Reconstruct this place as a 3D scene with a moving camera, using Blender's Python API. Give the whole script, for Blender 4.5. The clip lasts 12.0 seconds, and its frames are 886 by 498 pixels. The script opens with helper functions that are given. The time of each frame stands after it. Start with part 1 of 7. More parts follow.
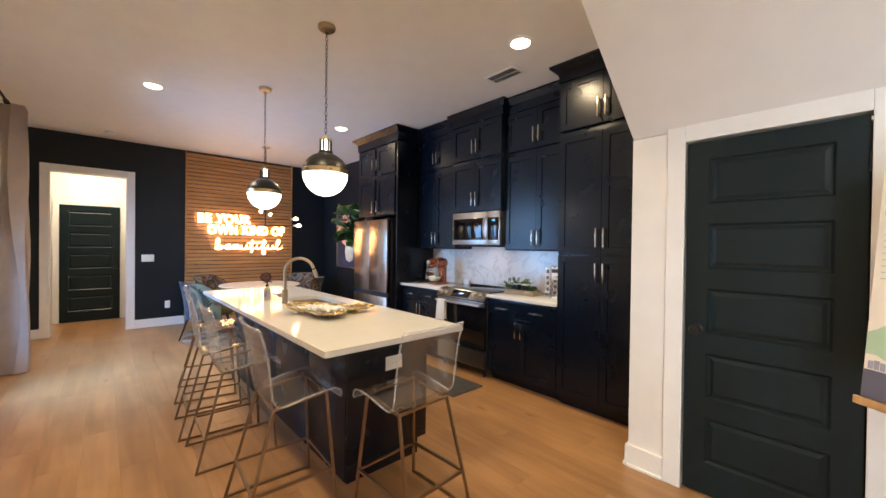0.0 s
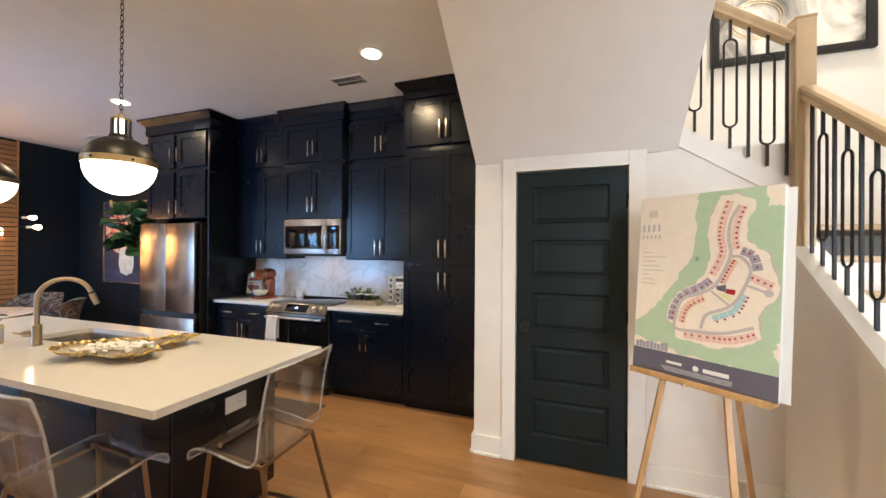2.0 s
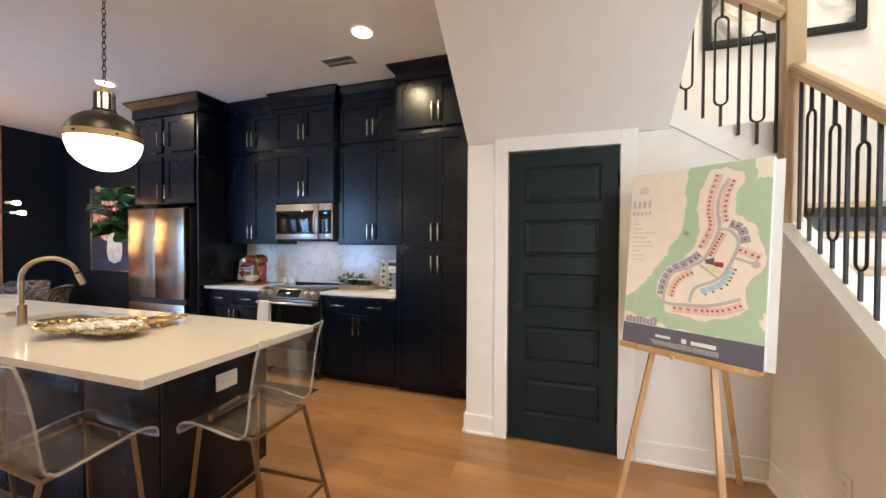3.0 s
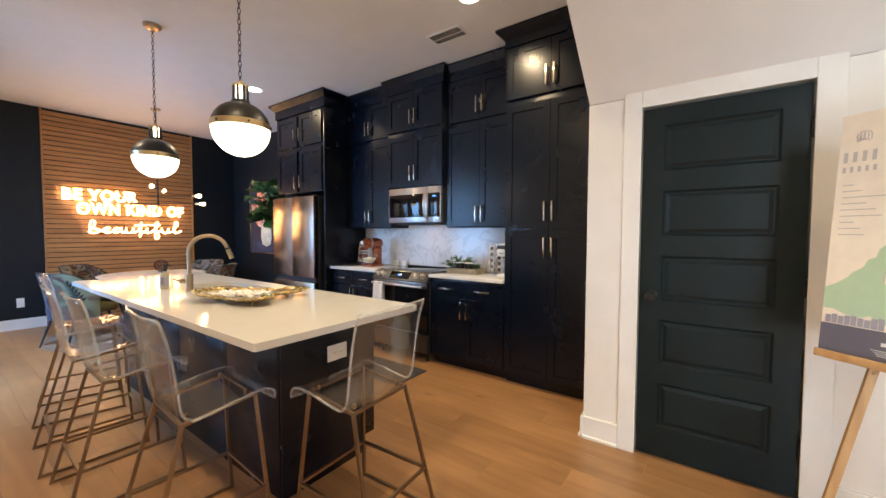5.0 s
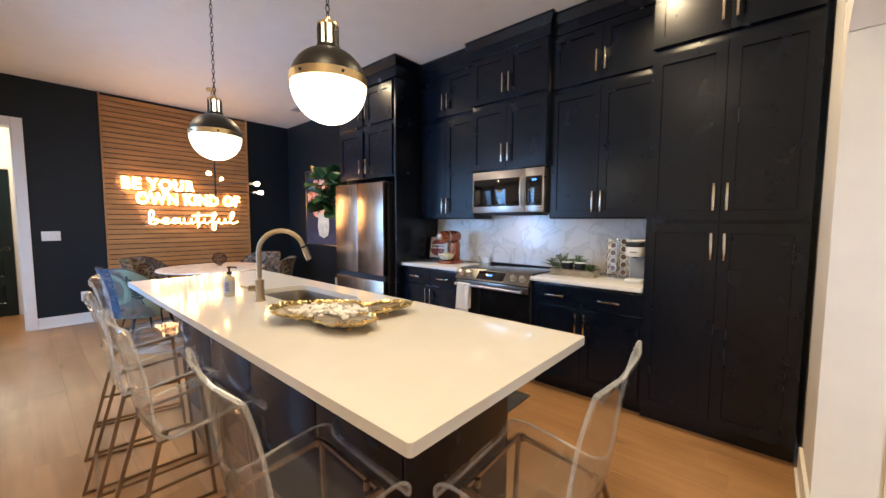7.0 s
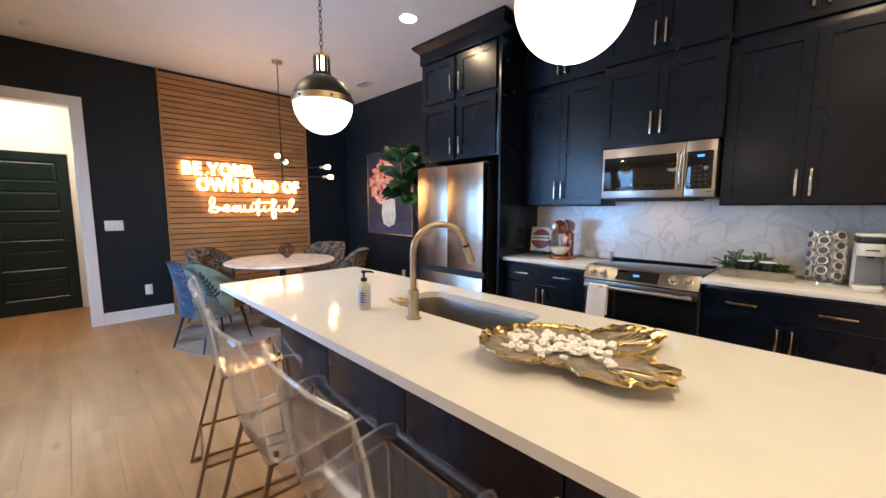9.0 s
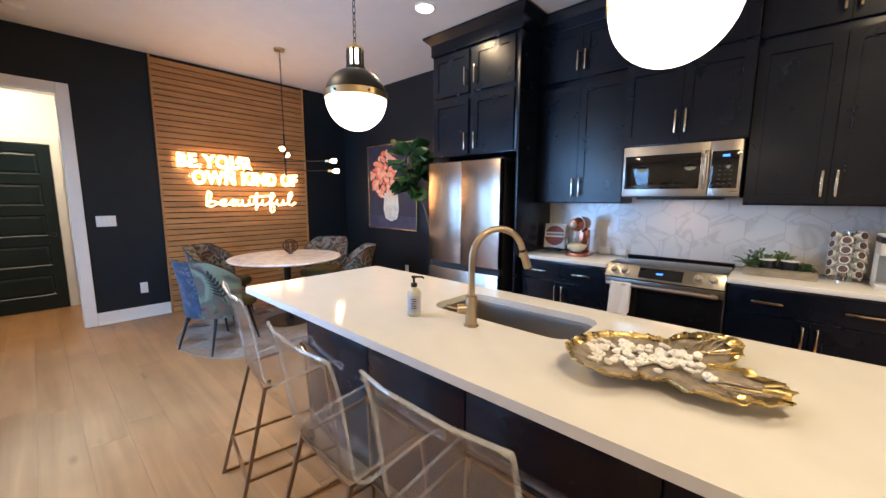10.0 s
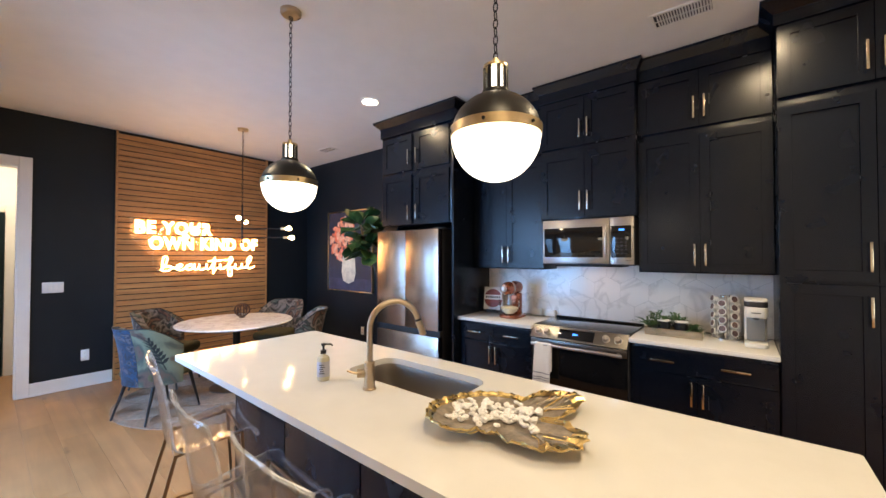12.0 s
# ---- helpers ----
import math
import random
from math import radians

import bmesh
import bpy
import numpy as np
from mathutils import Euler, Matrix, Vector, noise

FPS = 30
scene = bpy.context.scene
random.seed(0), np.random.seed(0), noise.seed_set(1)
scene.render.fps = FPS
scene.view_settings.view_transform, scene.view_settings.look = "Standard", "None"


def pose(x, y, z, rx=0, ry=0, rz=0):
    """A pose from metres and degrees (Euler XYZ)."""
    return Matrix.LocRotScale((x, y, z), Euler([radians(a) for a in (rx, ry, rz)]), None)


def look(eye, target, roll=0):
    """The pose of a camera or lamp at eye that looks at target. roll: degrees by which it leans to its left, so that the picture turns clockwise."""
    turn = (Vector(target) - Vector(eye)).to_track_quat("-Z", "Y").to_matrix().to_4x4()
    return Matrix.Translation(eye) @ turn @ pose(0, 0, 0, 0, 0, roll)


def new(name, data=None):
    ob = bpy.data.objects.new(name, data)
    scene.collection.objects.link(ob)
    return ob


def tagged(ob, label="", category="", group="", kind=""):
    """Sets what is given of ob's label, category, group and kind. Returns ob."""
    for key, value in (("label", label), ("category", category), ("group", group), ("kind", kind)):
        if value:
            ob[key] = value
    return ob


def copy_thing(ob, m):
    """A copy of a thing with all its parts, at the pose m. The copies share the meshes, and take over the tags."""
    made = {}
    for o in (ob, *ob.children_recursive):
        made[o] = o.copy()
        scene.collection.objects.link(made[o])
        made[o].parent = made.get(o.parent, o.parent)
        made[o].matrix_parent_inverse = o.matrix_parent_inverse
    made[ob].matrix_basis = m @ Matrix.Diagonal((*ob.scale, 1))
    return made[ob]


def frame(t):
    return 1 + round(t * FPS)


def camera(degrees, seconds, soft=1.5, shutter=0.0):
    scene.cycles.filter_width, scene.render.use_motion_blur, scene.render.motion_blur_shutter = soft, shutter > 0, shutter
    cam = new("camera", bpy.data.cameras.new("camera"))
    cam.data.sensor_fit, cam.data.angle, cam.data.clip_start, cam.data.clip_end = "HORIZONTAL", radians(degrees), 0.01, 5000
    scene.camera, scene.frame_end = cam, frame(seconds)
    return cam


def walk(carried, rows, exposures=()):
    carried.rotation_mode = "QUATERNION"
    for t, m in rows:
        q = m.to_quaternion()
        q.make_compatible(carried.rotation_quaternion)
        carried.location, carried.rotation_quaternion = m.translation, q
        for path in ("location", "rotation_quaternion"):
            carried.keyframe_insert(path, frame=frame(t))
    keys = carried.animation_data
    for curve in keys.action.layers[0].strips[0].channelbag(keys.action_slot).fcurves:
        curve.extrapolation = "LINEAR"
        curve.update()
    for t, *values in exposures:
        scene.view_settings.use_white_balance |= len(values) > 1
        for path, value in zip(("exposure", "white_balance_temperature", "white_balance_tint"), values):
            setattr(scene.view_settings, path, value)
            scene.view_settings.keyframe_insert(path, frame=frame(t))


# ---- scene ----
cam = camera(100.2, 12.0)
PATH = [
    (0, (0.024, 0.06, 1.428), (1.373, 1.537, 1.41), 0.7),
    (0.5, (0.089, 0.24, 1.49), (1.649, 1.493, 1.478), 0.8),
    (1, (0.036, 0.333, 1.549), (1.729, 1.397, 1.566), 0.8),
    (1.5, (-0.05, 0.353, 1.537), (1.763, 1.199, 1.564), 0.5),
    (2, (-0.104, 0.331, 1.493), (1.783, 0.995, 1.501), 0.4),
    (2.5, (-0.116, 0.32, 1.446), (1.787, 0.934, 1.422), 0.3),
    (4.5, (0.078, 0.325, 1.327), (1.822, 1.303, 1.259), 0.2),
    (5, (0.108, 0.385, 1.324), (1.732, 1.55, 1.24), 0.2),
    (5.5, (0.11, 0.605, 1.352), (1.667, 1.854, 1.234), 0.4),
    (6, (0.12, 0.779, 1.367), (1.66, 2.048, 1.227), 0.5),
    (6.5, (0.208, 0.972, 1.355), (1.743, 2.245, 1.21), 0.4),
    (7, (0.311, 1.22, 1.357), (1.81, 2.536, 1.21), 0.2),
    (7.5, (0.261, 1.453, 1.322), (1.701, 2.833, 1.176), 0.2),
    (9.5, (0.129, 2.365, 1.388), (1.543, 3.757, 1.14), 0.2),
    (10, (0.023, 2.446, 1.424), (1.491, 3.777, 1.153), 0.2),
    (10.5, (-0.003, 2.448, 1.556), (1.534, 3.7, 1.293), 0.1),
    (11, (0.03, 2.341, 1.612), (1.612, 3.555, 1.458), 0.1),
    (11.5, (0.076, 2.191, 1.587), (1.659, 3.413, 1.571), -0.0),
    (12, (0.066, 2.015, 1.518), (1.623, 3.269, 1.552), 0.0),
]
EXPOSURE = [(0, 0.08), (2, -0.02), (5, 0.03), (6.5, 0.09), (7.5, 0.05), (9.5, -0.04), (12, 0.0)]
walk(cam, [(t, look(eye, target, roll)) for t, eye, target, roll in PATH], EXPOSURE)

# ---- world and large lights ----
world = bpy.data.worlds.new("sky")
scene.world = world
world.use_nodes = True
wn = world.node_tree.nodes
sky = wn.new("ShaderNodeTexSky")
sky.sky_type = "NISHITA"
sky.sun_disc = False
sky.sun_elevation = radians(40)
sky.sun_rotation = radians(120)
world.node_tree.links.new(sky.outputs[0], wn["Background"].inputs[0])
wn["Background"].inputs[1].default_value = 0.12


def area_lamp(name, m, sx, sy, watts, colour, spread=180, shape="RECTANGLE"):
    d = bpy.data.lights.new(name, "AREA")
    d.shape, d.size, d.size_y, d.energy, d.color, d.spread = shape, sx, sy, watts, colour, radians(spread)
    ob = new(name, d)
    ob.matrix_world = m
    return ob


WARM = (1.0, 0.77, 0.47)
COOL = (0.24, 0.52, 1.0)
# daylight in the three window openings of the west wall
# the last, southern one is added unseen to brighten the stair end
for wy, wz, ww, wh, watts, tint in ((5.25, 1.35, 1.0, 2.1, 74, COOL), (6.825, 1.35, 0.75, 2.1, 24, COOL), (-1.55, 1.35, 1.5, 2.1, 56, (0.74, 0.87, 1.0))):
    area_lamp("window_daylight", look((-0.92, wy, wz), (3, wy, wz - 1.1)), ww, wh, watts, tint, 128)
# the last two are unseen, added to light the south end and the hall
DOWNLIGHTS = [(2.468, 1.85), (2.468, 4.885), (0.39, 4.955), (0.39, 1.85), (0.39, -1.2), (-0.15, 8.6)]
for lx, ly in DOWNLIGHTS:
    area_lamp("downlight_lamp", pose(lx, ly, 3.036), 0.13, 0.13, 25 if ly < 8 else 26, WARM if ly < 8 else (1.0, 0.84, 0.62), 150, "DISK")
# unseen fill light, added high in the stairwell to brighten it
area_lamp("stairwell_fill", pose(3.0, -1.2, 5.2), 0.3, 0.3, 80, (1.0, 0.92, 0.79), 180, "DISK")

# the cooktop lamp under the microwave
area_lamp("cooktop_lamp", pose(3.47, 3.03, 1.415), 0.06, 0.2, 0.4, (1.0, 0.66, 0.42))

# ---- materials ----


def mat(name, colour, rough=0.5, metal=0.0, vary=0.12, scale=6.0, bump=0.0, bscale=120.0, stretch=(1, 1, 1), rvary=0.08, coat=0.0, rand=0.0, spec=0.5):
    """A painted, metal or wooden surface: colour varied at two scales, roughness varied, fine relief."""
    m = bpy.data.materials.new(name)
    m.use_nodes = True
    nt = m.node_tree
    n, l = nt.nodes, nt.links
    b = n["Principled BSDF"]
    b.inputs["Metallic"].default_value = metal
    b.inputs["Coat Weight"].default_value = coat
    b.inputs["Specular IOR Level"].default_value = spec
    tc = n.new("ShaderNodeTexCoord")
    mp = n.new("ShaderNodeMapping")
    mp.inputs["Scale"].default_value = stretch
    l.new(tc.outputs["Object"], mp.inputs[0])
    big = n.new("ShaderNodeTexNoise")
    big.inputs["Scale"].default_value = scale
    big.inputs["Detail"].default_value = 5
    l.new(mp.outputs[0], big.inputs[0])
    fine = n.new("ShaderNodeTexNoise")
    fine.inputs["Scale"].default_value = bscale
    fine.inputs["Detail"].default_value = 3
    l.new(mp.outputs[0], fine.inputs[0])
    mixn = n.new("ShaderNodeMath")
    mixn.operation = "MULTIPLY_ADD"
    mixn.inputs[1].default_value = 0.35
    l.new(fine.outputs[0], mixn.inputs[0])
    l.new(big.outputs[0], mixn.inputs[2])
    ramp = n.new("ShaderNodeValToRGB")
    ramp.color_ramp.elements[0].position = 0.4
    ramp.color_ramp.elements[1].position = 0.95
    ramp.color_ramp.elements[0].color = (*[c * (1 - vary) for c in colour], 1)
    ramp.color_ramp.elements[1].color = (*[min(1, c * (1 + vary)) for c in colour], 1)
    l.new(mixn.outputs[0], ramp.inputs[0])
    out = ramp.outputs[0]
    if rand:
        info = n.new("ShaderNodeObjectInfo")
        mr = n.new("ShaderNodeMapRange")
        mr.inputs[3].default_value, mr.inputs[4].default_value = 1 - rand, 1 + rand
        l.new(info.outputs["Random"], mr.inputs[0])
        hsv = n.new("ShaderNodeHueSaturation")
        l.new(mr.outputs[0], hsv.inputs["Value"])
        l.new(out, hsv.inputs["Color"])
        out = hsv.outputs[0]
    l.new(out, b.inputs["Base Color"])
    rr = n.new("ShaderNodeMapRange")
    rr.inputs[3].default_value, rr.inputs[4].default_value = max(0, rough - rvary), min(1, rough + rvary)
    l.new(big.outputs[0], rr.inputs[0])
    l.new(rr.outputs[0], b.inputs["Roughness"])
    if bump:
        bp = n.new("ShaderNodeBump")
        bp.inputs["Strength"].default_value = bump
        bp.inputs["Distance"].default_value = 0.002
        l.new(fine.outputs[0], bp.inputs["Height"])
        l.new(bp.outputs[0], b.inputs["Normal"])
    return m


def wood(name, dark, light, grain=(18, 1.2, 18), rough=0.4, rand=0.12, bump=0.08, knots=0.0):
    """Wood with stretched grain, each board shifted and toned by its own random number."""
    m = bpy.data.materials.new(name)
    m.use_nodes = True
    n, l = m.node_tree.nodes, m.node_tree.links
    b = n["Principled BSDF"]
    tc, info = n.new("ShaderNodeTexCoord"), n.new("ShaderNodeObjectInfo")
    add = n.new("ShaderNodeVectorMath")
    add.operation = "MULTIPLY_ADD"
    comb = n.new("ShaderNodeCombineXYZ")
    for k in range(3):
        l.new(info.outputs["Random"], comb.inputs[k])
    l.new(comb.outputs[0], add.inputs[0])
    add.inputs[1].default_value = (31, 17, 23)
    l.new(tc.outputs["Object"], add.inputs[2])
    mp = n.new("ShaderNodeMapping")
    mp.inputs["Scale"].default_value = grain
    l.new(add.outputs[0], mp.inputs[0])
    g = n.new("ShaderNodeTexNoise")
    g.inputs["Scale"].default_value = 1.0
    g.inputs["Detail"].default_value = 8
    g.inputs["Distortion"].default_value = 0.6
    l.new(mp.outputs[0], g.inputs[0])
    ramp = n.new("ShaderNodeValToRGB")
    ramp.color_ramp.elements[0].position, ramp.color_ramp.elements[1].position = 0.32, 0.68
    ramp.color_ramp.elements[0].color, ramp.color_ramp.elements[1].color = (*dark, 1), (*light, 1)
    l.new(g.outputs[0], ramp.inputs[0])
    blot = n.new("ShaderNodeTexNoise")
    blot.inputs["Scale"].default_value = 2.2
    l.new(add.outputs[0], blot.inputs[0])
    mr = n.new("ShaderNodeMapRange")
    mr.inputs[3].default_value, mr.inputs[4].default_value = 1 - rand, 1 + rand
    l.new(info.outputs["Random"], mr.inputs[0])
    mr2 = n.new("ShaderNodeMapRange")
    mr2.inputs[1].default_value, mr2.inputs[2].default_value = 0.3, 0.7
    mr2.inputs[3].default_value, mr2.inputs[4].default_value = 0.88, 1.1
    l.new(blot.outputs[0], mr2.inputs[0])
    mul = n.new("ShaderNodeMath")
    mul.operation = "MULTIPLY"
    l.new(mr.outputs[0], mul.inputs[0])
    l.new(mr2.outputs[0], mul.inputs[1])
    hsv = n.new("ShaderNodeHueSaturation")
    l.new(mul.outputs[0], hsv.inputs["Value"])
    l.new(ramp.outputs[0], hsv.inputs["Color"])
    col = hsv.outputs[0]
    if knots:
        vo = n.new("ShaderNodeTexVoronoi")
        vo.inputs["Scale"].default_value = 1.6
        mk = n.new("ShaderNodeMapping")
        mk.inputs["Scale"].default_value = (2.2, 0.8, 1)
        l.new(add.outputs[0], mk.inputs[0])
        l.new(mk.outputs[0], vo.inputs[0])
        kr = n.new("ShaderNodeMapRange")
        kr.inputs[1].default_value, kr.inputs[2].default_value = 0.02, 0.09
        kr.inputs[3].default_value, kr.inputs[4].default_value = knots, 1
        l.new(vo.outputs[0], kr.inputs[0])
        kh = n.new("ShaderNodeHueSaturation")
        l.new(kr.outputs[0], kh.inputs["Value"])
        l.new(col, kh.inputs["Color"])
        col = kh.outputs[0]
    l.new(col, b.inputs["Base Color"])
    rr = n.new("ShaderNodeMapRange")
    rr.inputs[3].default_value, rr.inputs[4].default_value = rough - 0.08, rough + 0.1
    l.new(g.outputs[0], rr.inputs[0])
    l.new(rr.outputs[0], b.inputs["Roughness"])
    bp = n.new("ShaderNodeBump")
    bp.inputs["Strength"].default_value = bump
    bp.inputs["Distance"].default_value = 0.002
    l.new(g.outputs[0], bp.inputs["Height"])
    l.new(bp.outputs[0], b.inputs["Normal"])
    return m


def veined(name, base, vein, scale, rough, rand=0.0, width=0.06):
    """Pale stone with soft branching veins."""
    m = bpy.data.materials.new(name)
    m.use_nodes = True
    n, l = m.node_tree.nodes, m.node_tree.links
    b = n["Principled BSDF"]
    tc, info = n.new("ShaderNodeTexCoord"), n.new("ShaderNodeObjectInfo")
    comb = n.new("ShaderNodeCombineXYZ")
    for k in range(3):
        l.new(info.outputs["Random"], comb.inputs[k])
    add = n.new("ShaderNodeVectorMath")
    add.operation = "MULTIPLY_ADD"
    add.inputs[1].default_value = (9, 13, 7) if rand else (0, 0, 0)
    l.new(comb.outputs[0], add.inputs[0])
    l.new(tc.outputs["Object"], add.inputs[2])
    nz = n.new("ShaderNodeTexNoise")
    nz.inputs["Scale"].default_value = scale
    nz.inputs["Detail"].default_value = 6
    nz.inputs["Distortion"].default_value = 1.4
    l.new(add.outputs[0], nz.inputs[0])
    sub = n.new("ShaderNodeMath")
    sub.operation = "SUBTRACT"
    sub.inputs[1].default_value = 0.5
    l.new(nz.outputs[0], sub.inputs[0])
    ab = n.new("ShaderNodeMath")
    ab.operation = "ABSOLUTE"
    l.new(sub.outputs[0], ab.inputs[0])
    ramp = n.new("ShaderNodeValToRGB")
    ramp.color_ramp.elements[0].position, ramp.color_ramp.elements[1].position = 0.0, width
    ramp.color_ramp.elements[0].color, ramp.color_ramp.elements[1].color = (*vein, 1), (*base, 1)
    l.new(ab.outputs[0], ramp.inputs[0])
    l.new(ramp.outputs[0], b.inputs["Base Color"])
    b.inputs["Roughness"].default_value = rough
    return m


def glow(name, colour, strength, base=(0.8, 0.8, 0.8)):
    m = bpy.data.materials.new(name)
    m.use_nodes = True
    b = m.node_tree.nodes["Principled BSDF"]
    b.inputs["Base Color"].default_value = (*base, 1)
    b.inputs["Emission Color"].default_value = (*colour, 1)
    b.inputs["Emission Strength"].default_value = strength
    b.inputs["Roughness"].default_value = 0.25
    return m


def clear(name, colour, ior=1.49, rough=0.0):
    m = bpy.data.materials.new(name)
    m.use_nodes = True
    b = m.node_tree.nodes["Principled BSDF"]
    b.inputs["Base Color"].default_value = (*colour, 1)
    b.inputs["Transmission Weight"].default_value = 1.0
    b.inputs["Roughness"].default_value = rough
    b.inputs["IOR"].default_value = ior
    return m


def acrylic(name, haze, clearness):
    """Clear plastic sheet: see-through, with mirror-like gloss; haze mixes in white diffuse that paints whitish
    reflections.
    """
    m = bpy.data.materials.new(name)
    m.use_nodes = True
    n, l = m.node_tree.nodes, m.node_tree.links
    n.remove(n["Principled BSDF"])
    tr, gl, df = n.new("ShaderNodeBsdfTransparent"), n.new("ShaderNodeBsdfGlossy"), n.new("ShaderNodeBsdfDiffuse")
    tr.inputs[0].default_value = (clearness * 0.98, clearness * 0.99, clearness, 1)
    gl.inputs[1].default_value = 0.06
    df.inputs[0].default_value = (0.85, 0.87, 0.9, 1)
    lw = n.new("ShaderNodeLayerWeight")
    cube = n.new("ShaderNodeMath")
    cube.operation = "POWER"
    cube.inputs[1].default_value = 4.0
    l.new(lw.outputs["Facing"], cube.inputs[0])
    fr_ = n.new("ShaderNodeMath")
    fr_.operation = "MULTIPLY_ADD"
    fr_.inputs[1].default_value, fr_.inputs[2].default_value = 0.55, 0.07
    l.new(cube.outputs[0], fr_.inputs[0])
    a, c = n.new("ShaderNodeMixShader"), n.new("ShaderNodeMixShader")
    nz = n.new("ShaderNodeTexNoise")
    nz.inputs["Scale"].default_value = 9
    hz = n.new("ShaderNodeMapRange")
    hz.inputs[3].default_value, hz.inputs[4].default_value = haze * 0.6, haze * 1.4
    l.new(nz.outputs[0], hz.inputs[0])
    l.new(hz.outputs[0], a.inputs[0])
    l.new(tr.outputs[0], a.inputs[1])
    l.new(df.outputs[0], a.inputs[2])
    l.new(fr_.outputs[0], c.inputs[0])
    l.new(a.outputs[0], c.inputs[1])
    l.new(gl.outputs[0], c.inputs[2])
    l.new(c.outputs[0], n["Material Output"].inputs[0])
    return m


def blotched(name, colours, scale, rough=0.85, bump=0.3):
    """Printed cloth: several colours in large soft-edged patches."""
    m = bpy.data.materials.new(name)
    m.use_nodes = True
    n, l = m.node_tree.nodes, m.node_tree.links
    b = n["Principled BSDF"]
    tc = n.new("ShaderNodeTexCoord")
    nz = n.new("ShaderNodeTexNoise")
    nz.inputs["Scale"].default_value = scale
    nz.inputs["Detail"].default_value = 4
    nz.inputs["Distortion"].default_value = 1.1
    l.new(tc.outputs["Object"], nz.inputs[0])
    ramp = n.new("ShaderNodeValToRGB")
    els = ramp.color_ramp.elements
    while len(els) < len(colours):
        els.new(0.5)
    for k, c in enumerate(colours):
        els[k].position = 0.3 + 0.4 * k / (len(colours) - 1)
        els[k].color = (*c, 1)
    l.new(nz.outputs[0], ramp.inputs[0])
    l.new(ramp.outputs[0], b.inputs["Base Color"])
    b.inputs["Roughness"].default_value = rough
    b.inputs["Sheen Weight"].default_value = 0.06
    fine = n.new("ShaderNodeTexNoise")
    fine.inputs["Scale"].default_value = 300
    l.new(tc.outputs["Object"], fine.inputs[0])
    bp = n.new("ShaderNodeBump")
    bp.inputs["Strength"].default_value = bump
    bp.inputs["Distance"].default_value = 0.002
    l.new(fine.outputs[0], bp.inputs["Height"])
    l.new(bp.outputs[0], b.inputs["Normal"])
    return m


M_WHITE = mat("white_trim_paint", (0.80, 0.78, 0.74), 0.35, vary=0.03, bump=0.05, bscale=60)
M_WALL = mat("white_wall_paint", (0.78, 0.75, 0.70), 0.55, vary=0.04, bump=0.12, bscale=220)
M_CEIL = mat("ceiling_paint", (0.80, 0.78, 0.75), 0.6, vary=0.03, bump=0.1, bscale=200)
M_NAVYWALL = mat("navy_wall_paint", (0.0065, 0.0115, 0.0170), 0.48, spec=0.3, vary=0.15, bump=0.12, bscale=220)
M_CAB = mat("navy_cabinet_paint", (0.0022, 0.0046, 0.0108), 0.27, spec=0.35, vary=0.04, bump=0.015, bscale=160, rvary=0.015)
M_DOOR = mat("teal_door_paint", (0.0048, 0.0135, 0.0165), 0.36, vary=0.12, bump=0.06, bscale=90, stretch=(1, 1, 0.2), spec=0.3)
M_DARK = mat("dark_void", (0.008, 0.008, 0.009), 0.7)
M_QUARTZ = mat("white_quartz", (0.69, 0.68, 0.655), 0.085, vary=0.03, scale=9, bscale=500, rvary=0.02)
M_STEEL = mat("brushed_stainless", (0.50, 0.47, 0.43), 0.30, 1.0, vary=0.06, scale=2, bump=0.04, bscale=90, stretch=(1, 1, 14))
M_FRIDGE = mat("warm_stainless", (0.50, 0.41, 0.34), 0.25, 1.0, vary=0.04, scale=2, bump=0.006, bscale=60, stretch=(12, 12, 0.5), rvary=0.02)
M_BLACKGLASS = mat("black_glass", (0.006, 0.006, 0.007), 0.06, vary=0.1, rvary=0.02)
M_GREY = mat("dark_grey_metal", (0.05, 0.05, 0.055), 0.4, 0.6)
M_BRASS = mat("brushed_brass", (0.72, 0.56, 0.33), 0.3, 1.0, vary=0.08, scale=20)
M_NICKEL = mat("champagne_handle", (0.66, 0.57, 0.42), 0.16, 1.0, vary=0.05)
M_FAUCET = mat("champagne_bronze", (0.44, 0.35, 0.25), 0.3, 1.0, vary=0.06)
M_SINK = mat("satin_sink_steel", (0.36, 0.325, 0.285), 0.33, 1.0, vary=0.06, scale=3, bump=0.04, bscale=120)
M_RANGE = mat("dark_stainless", (0.21, 0.20, 0.19), 0.3, 1.0, vary=0.06, scale=2, bump=0.04, bscale=90, stretch=(1, 1, 14))
M_GOLD = mat("gilded_metal", (0.70, 0.51, 0.21), 0.28, 1.0, vary=0.25, scale=25, bump=0.4, bscale=60)
M_LEG = mat("antique_brass_tube", (0.30, 0.22, 0.15), 0.35, 1.0, vary=0.1)
M_BLACK = mat("black_metal", (0.012, 0.012, 0.013), 0.4, 0.3)
M_BLACKPAINT = mat("matte_black_dome", (0.010, 0.010, 0.011), 0.42, vary=0.1)
M_OAK = wood("oak_plank", (0.285, 0.145, 0.060), (0.39, 0.212, 0.094), (13, 0.9, 13), 0.33, 0.06, 0.03, 0.6)
M_SLAT = wood("oak_slat", (0.36, 0.165, 0.058), (0.52, 0.265, 0.098), (1.6, 30, 30), 0.5, 0.1, 0.1)
M_RAILWOOD = wood("pale_oak_rail", (0.47, 0.335, 0.20), (0.56, 0.415, 0.26), (3, 6, 3), 0.4, 0.05, 0.05)
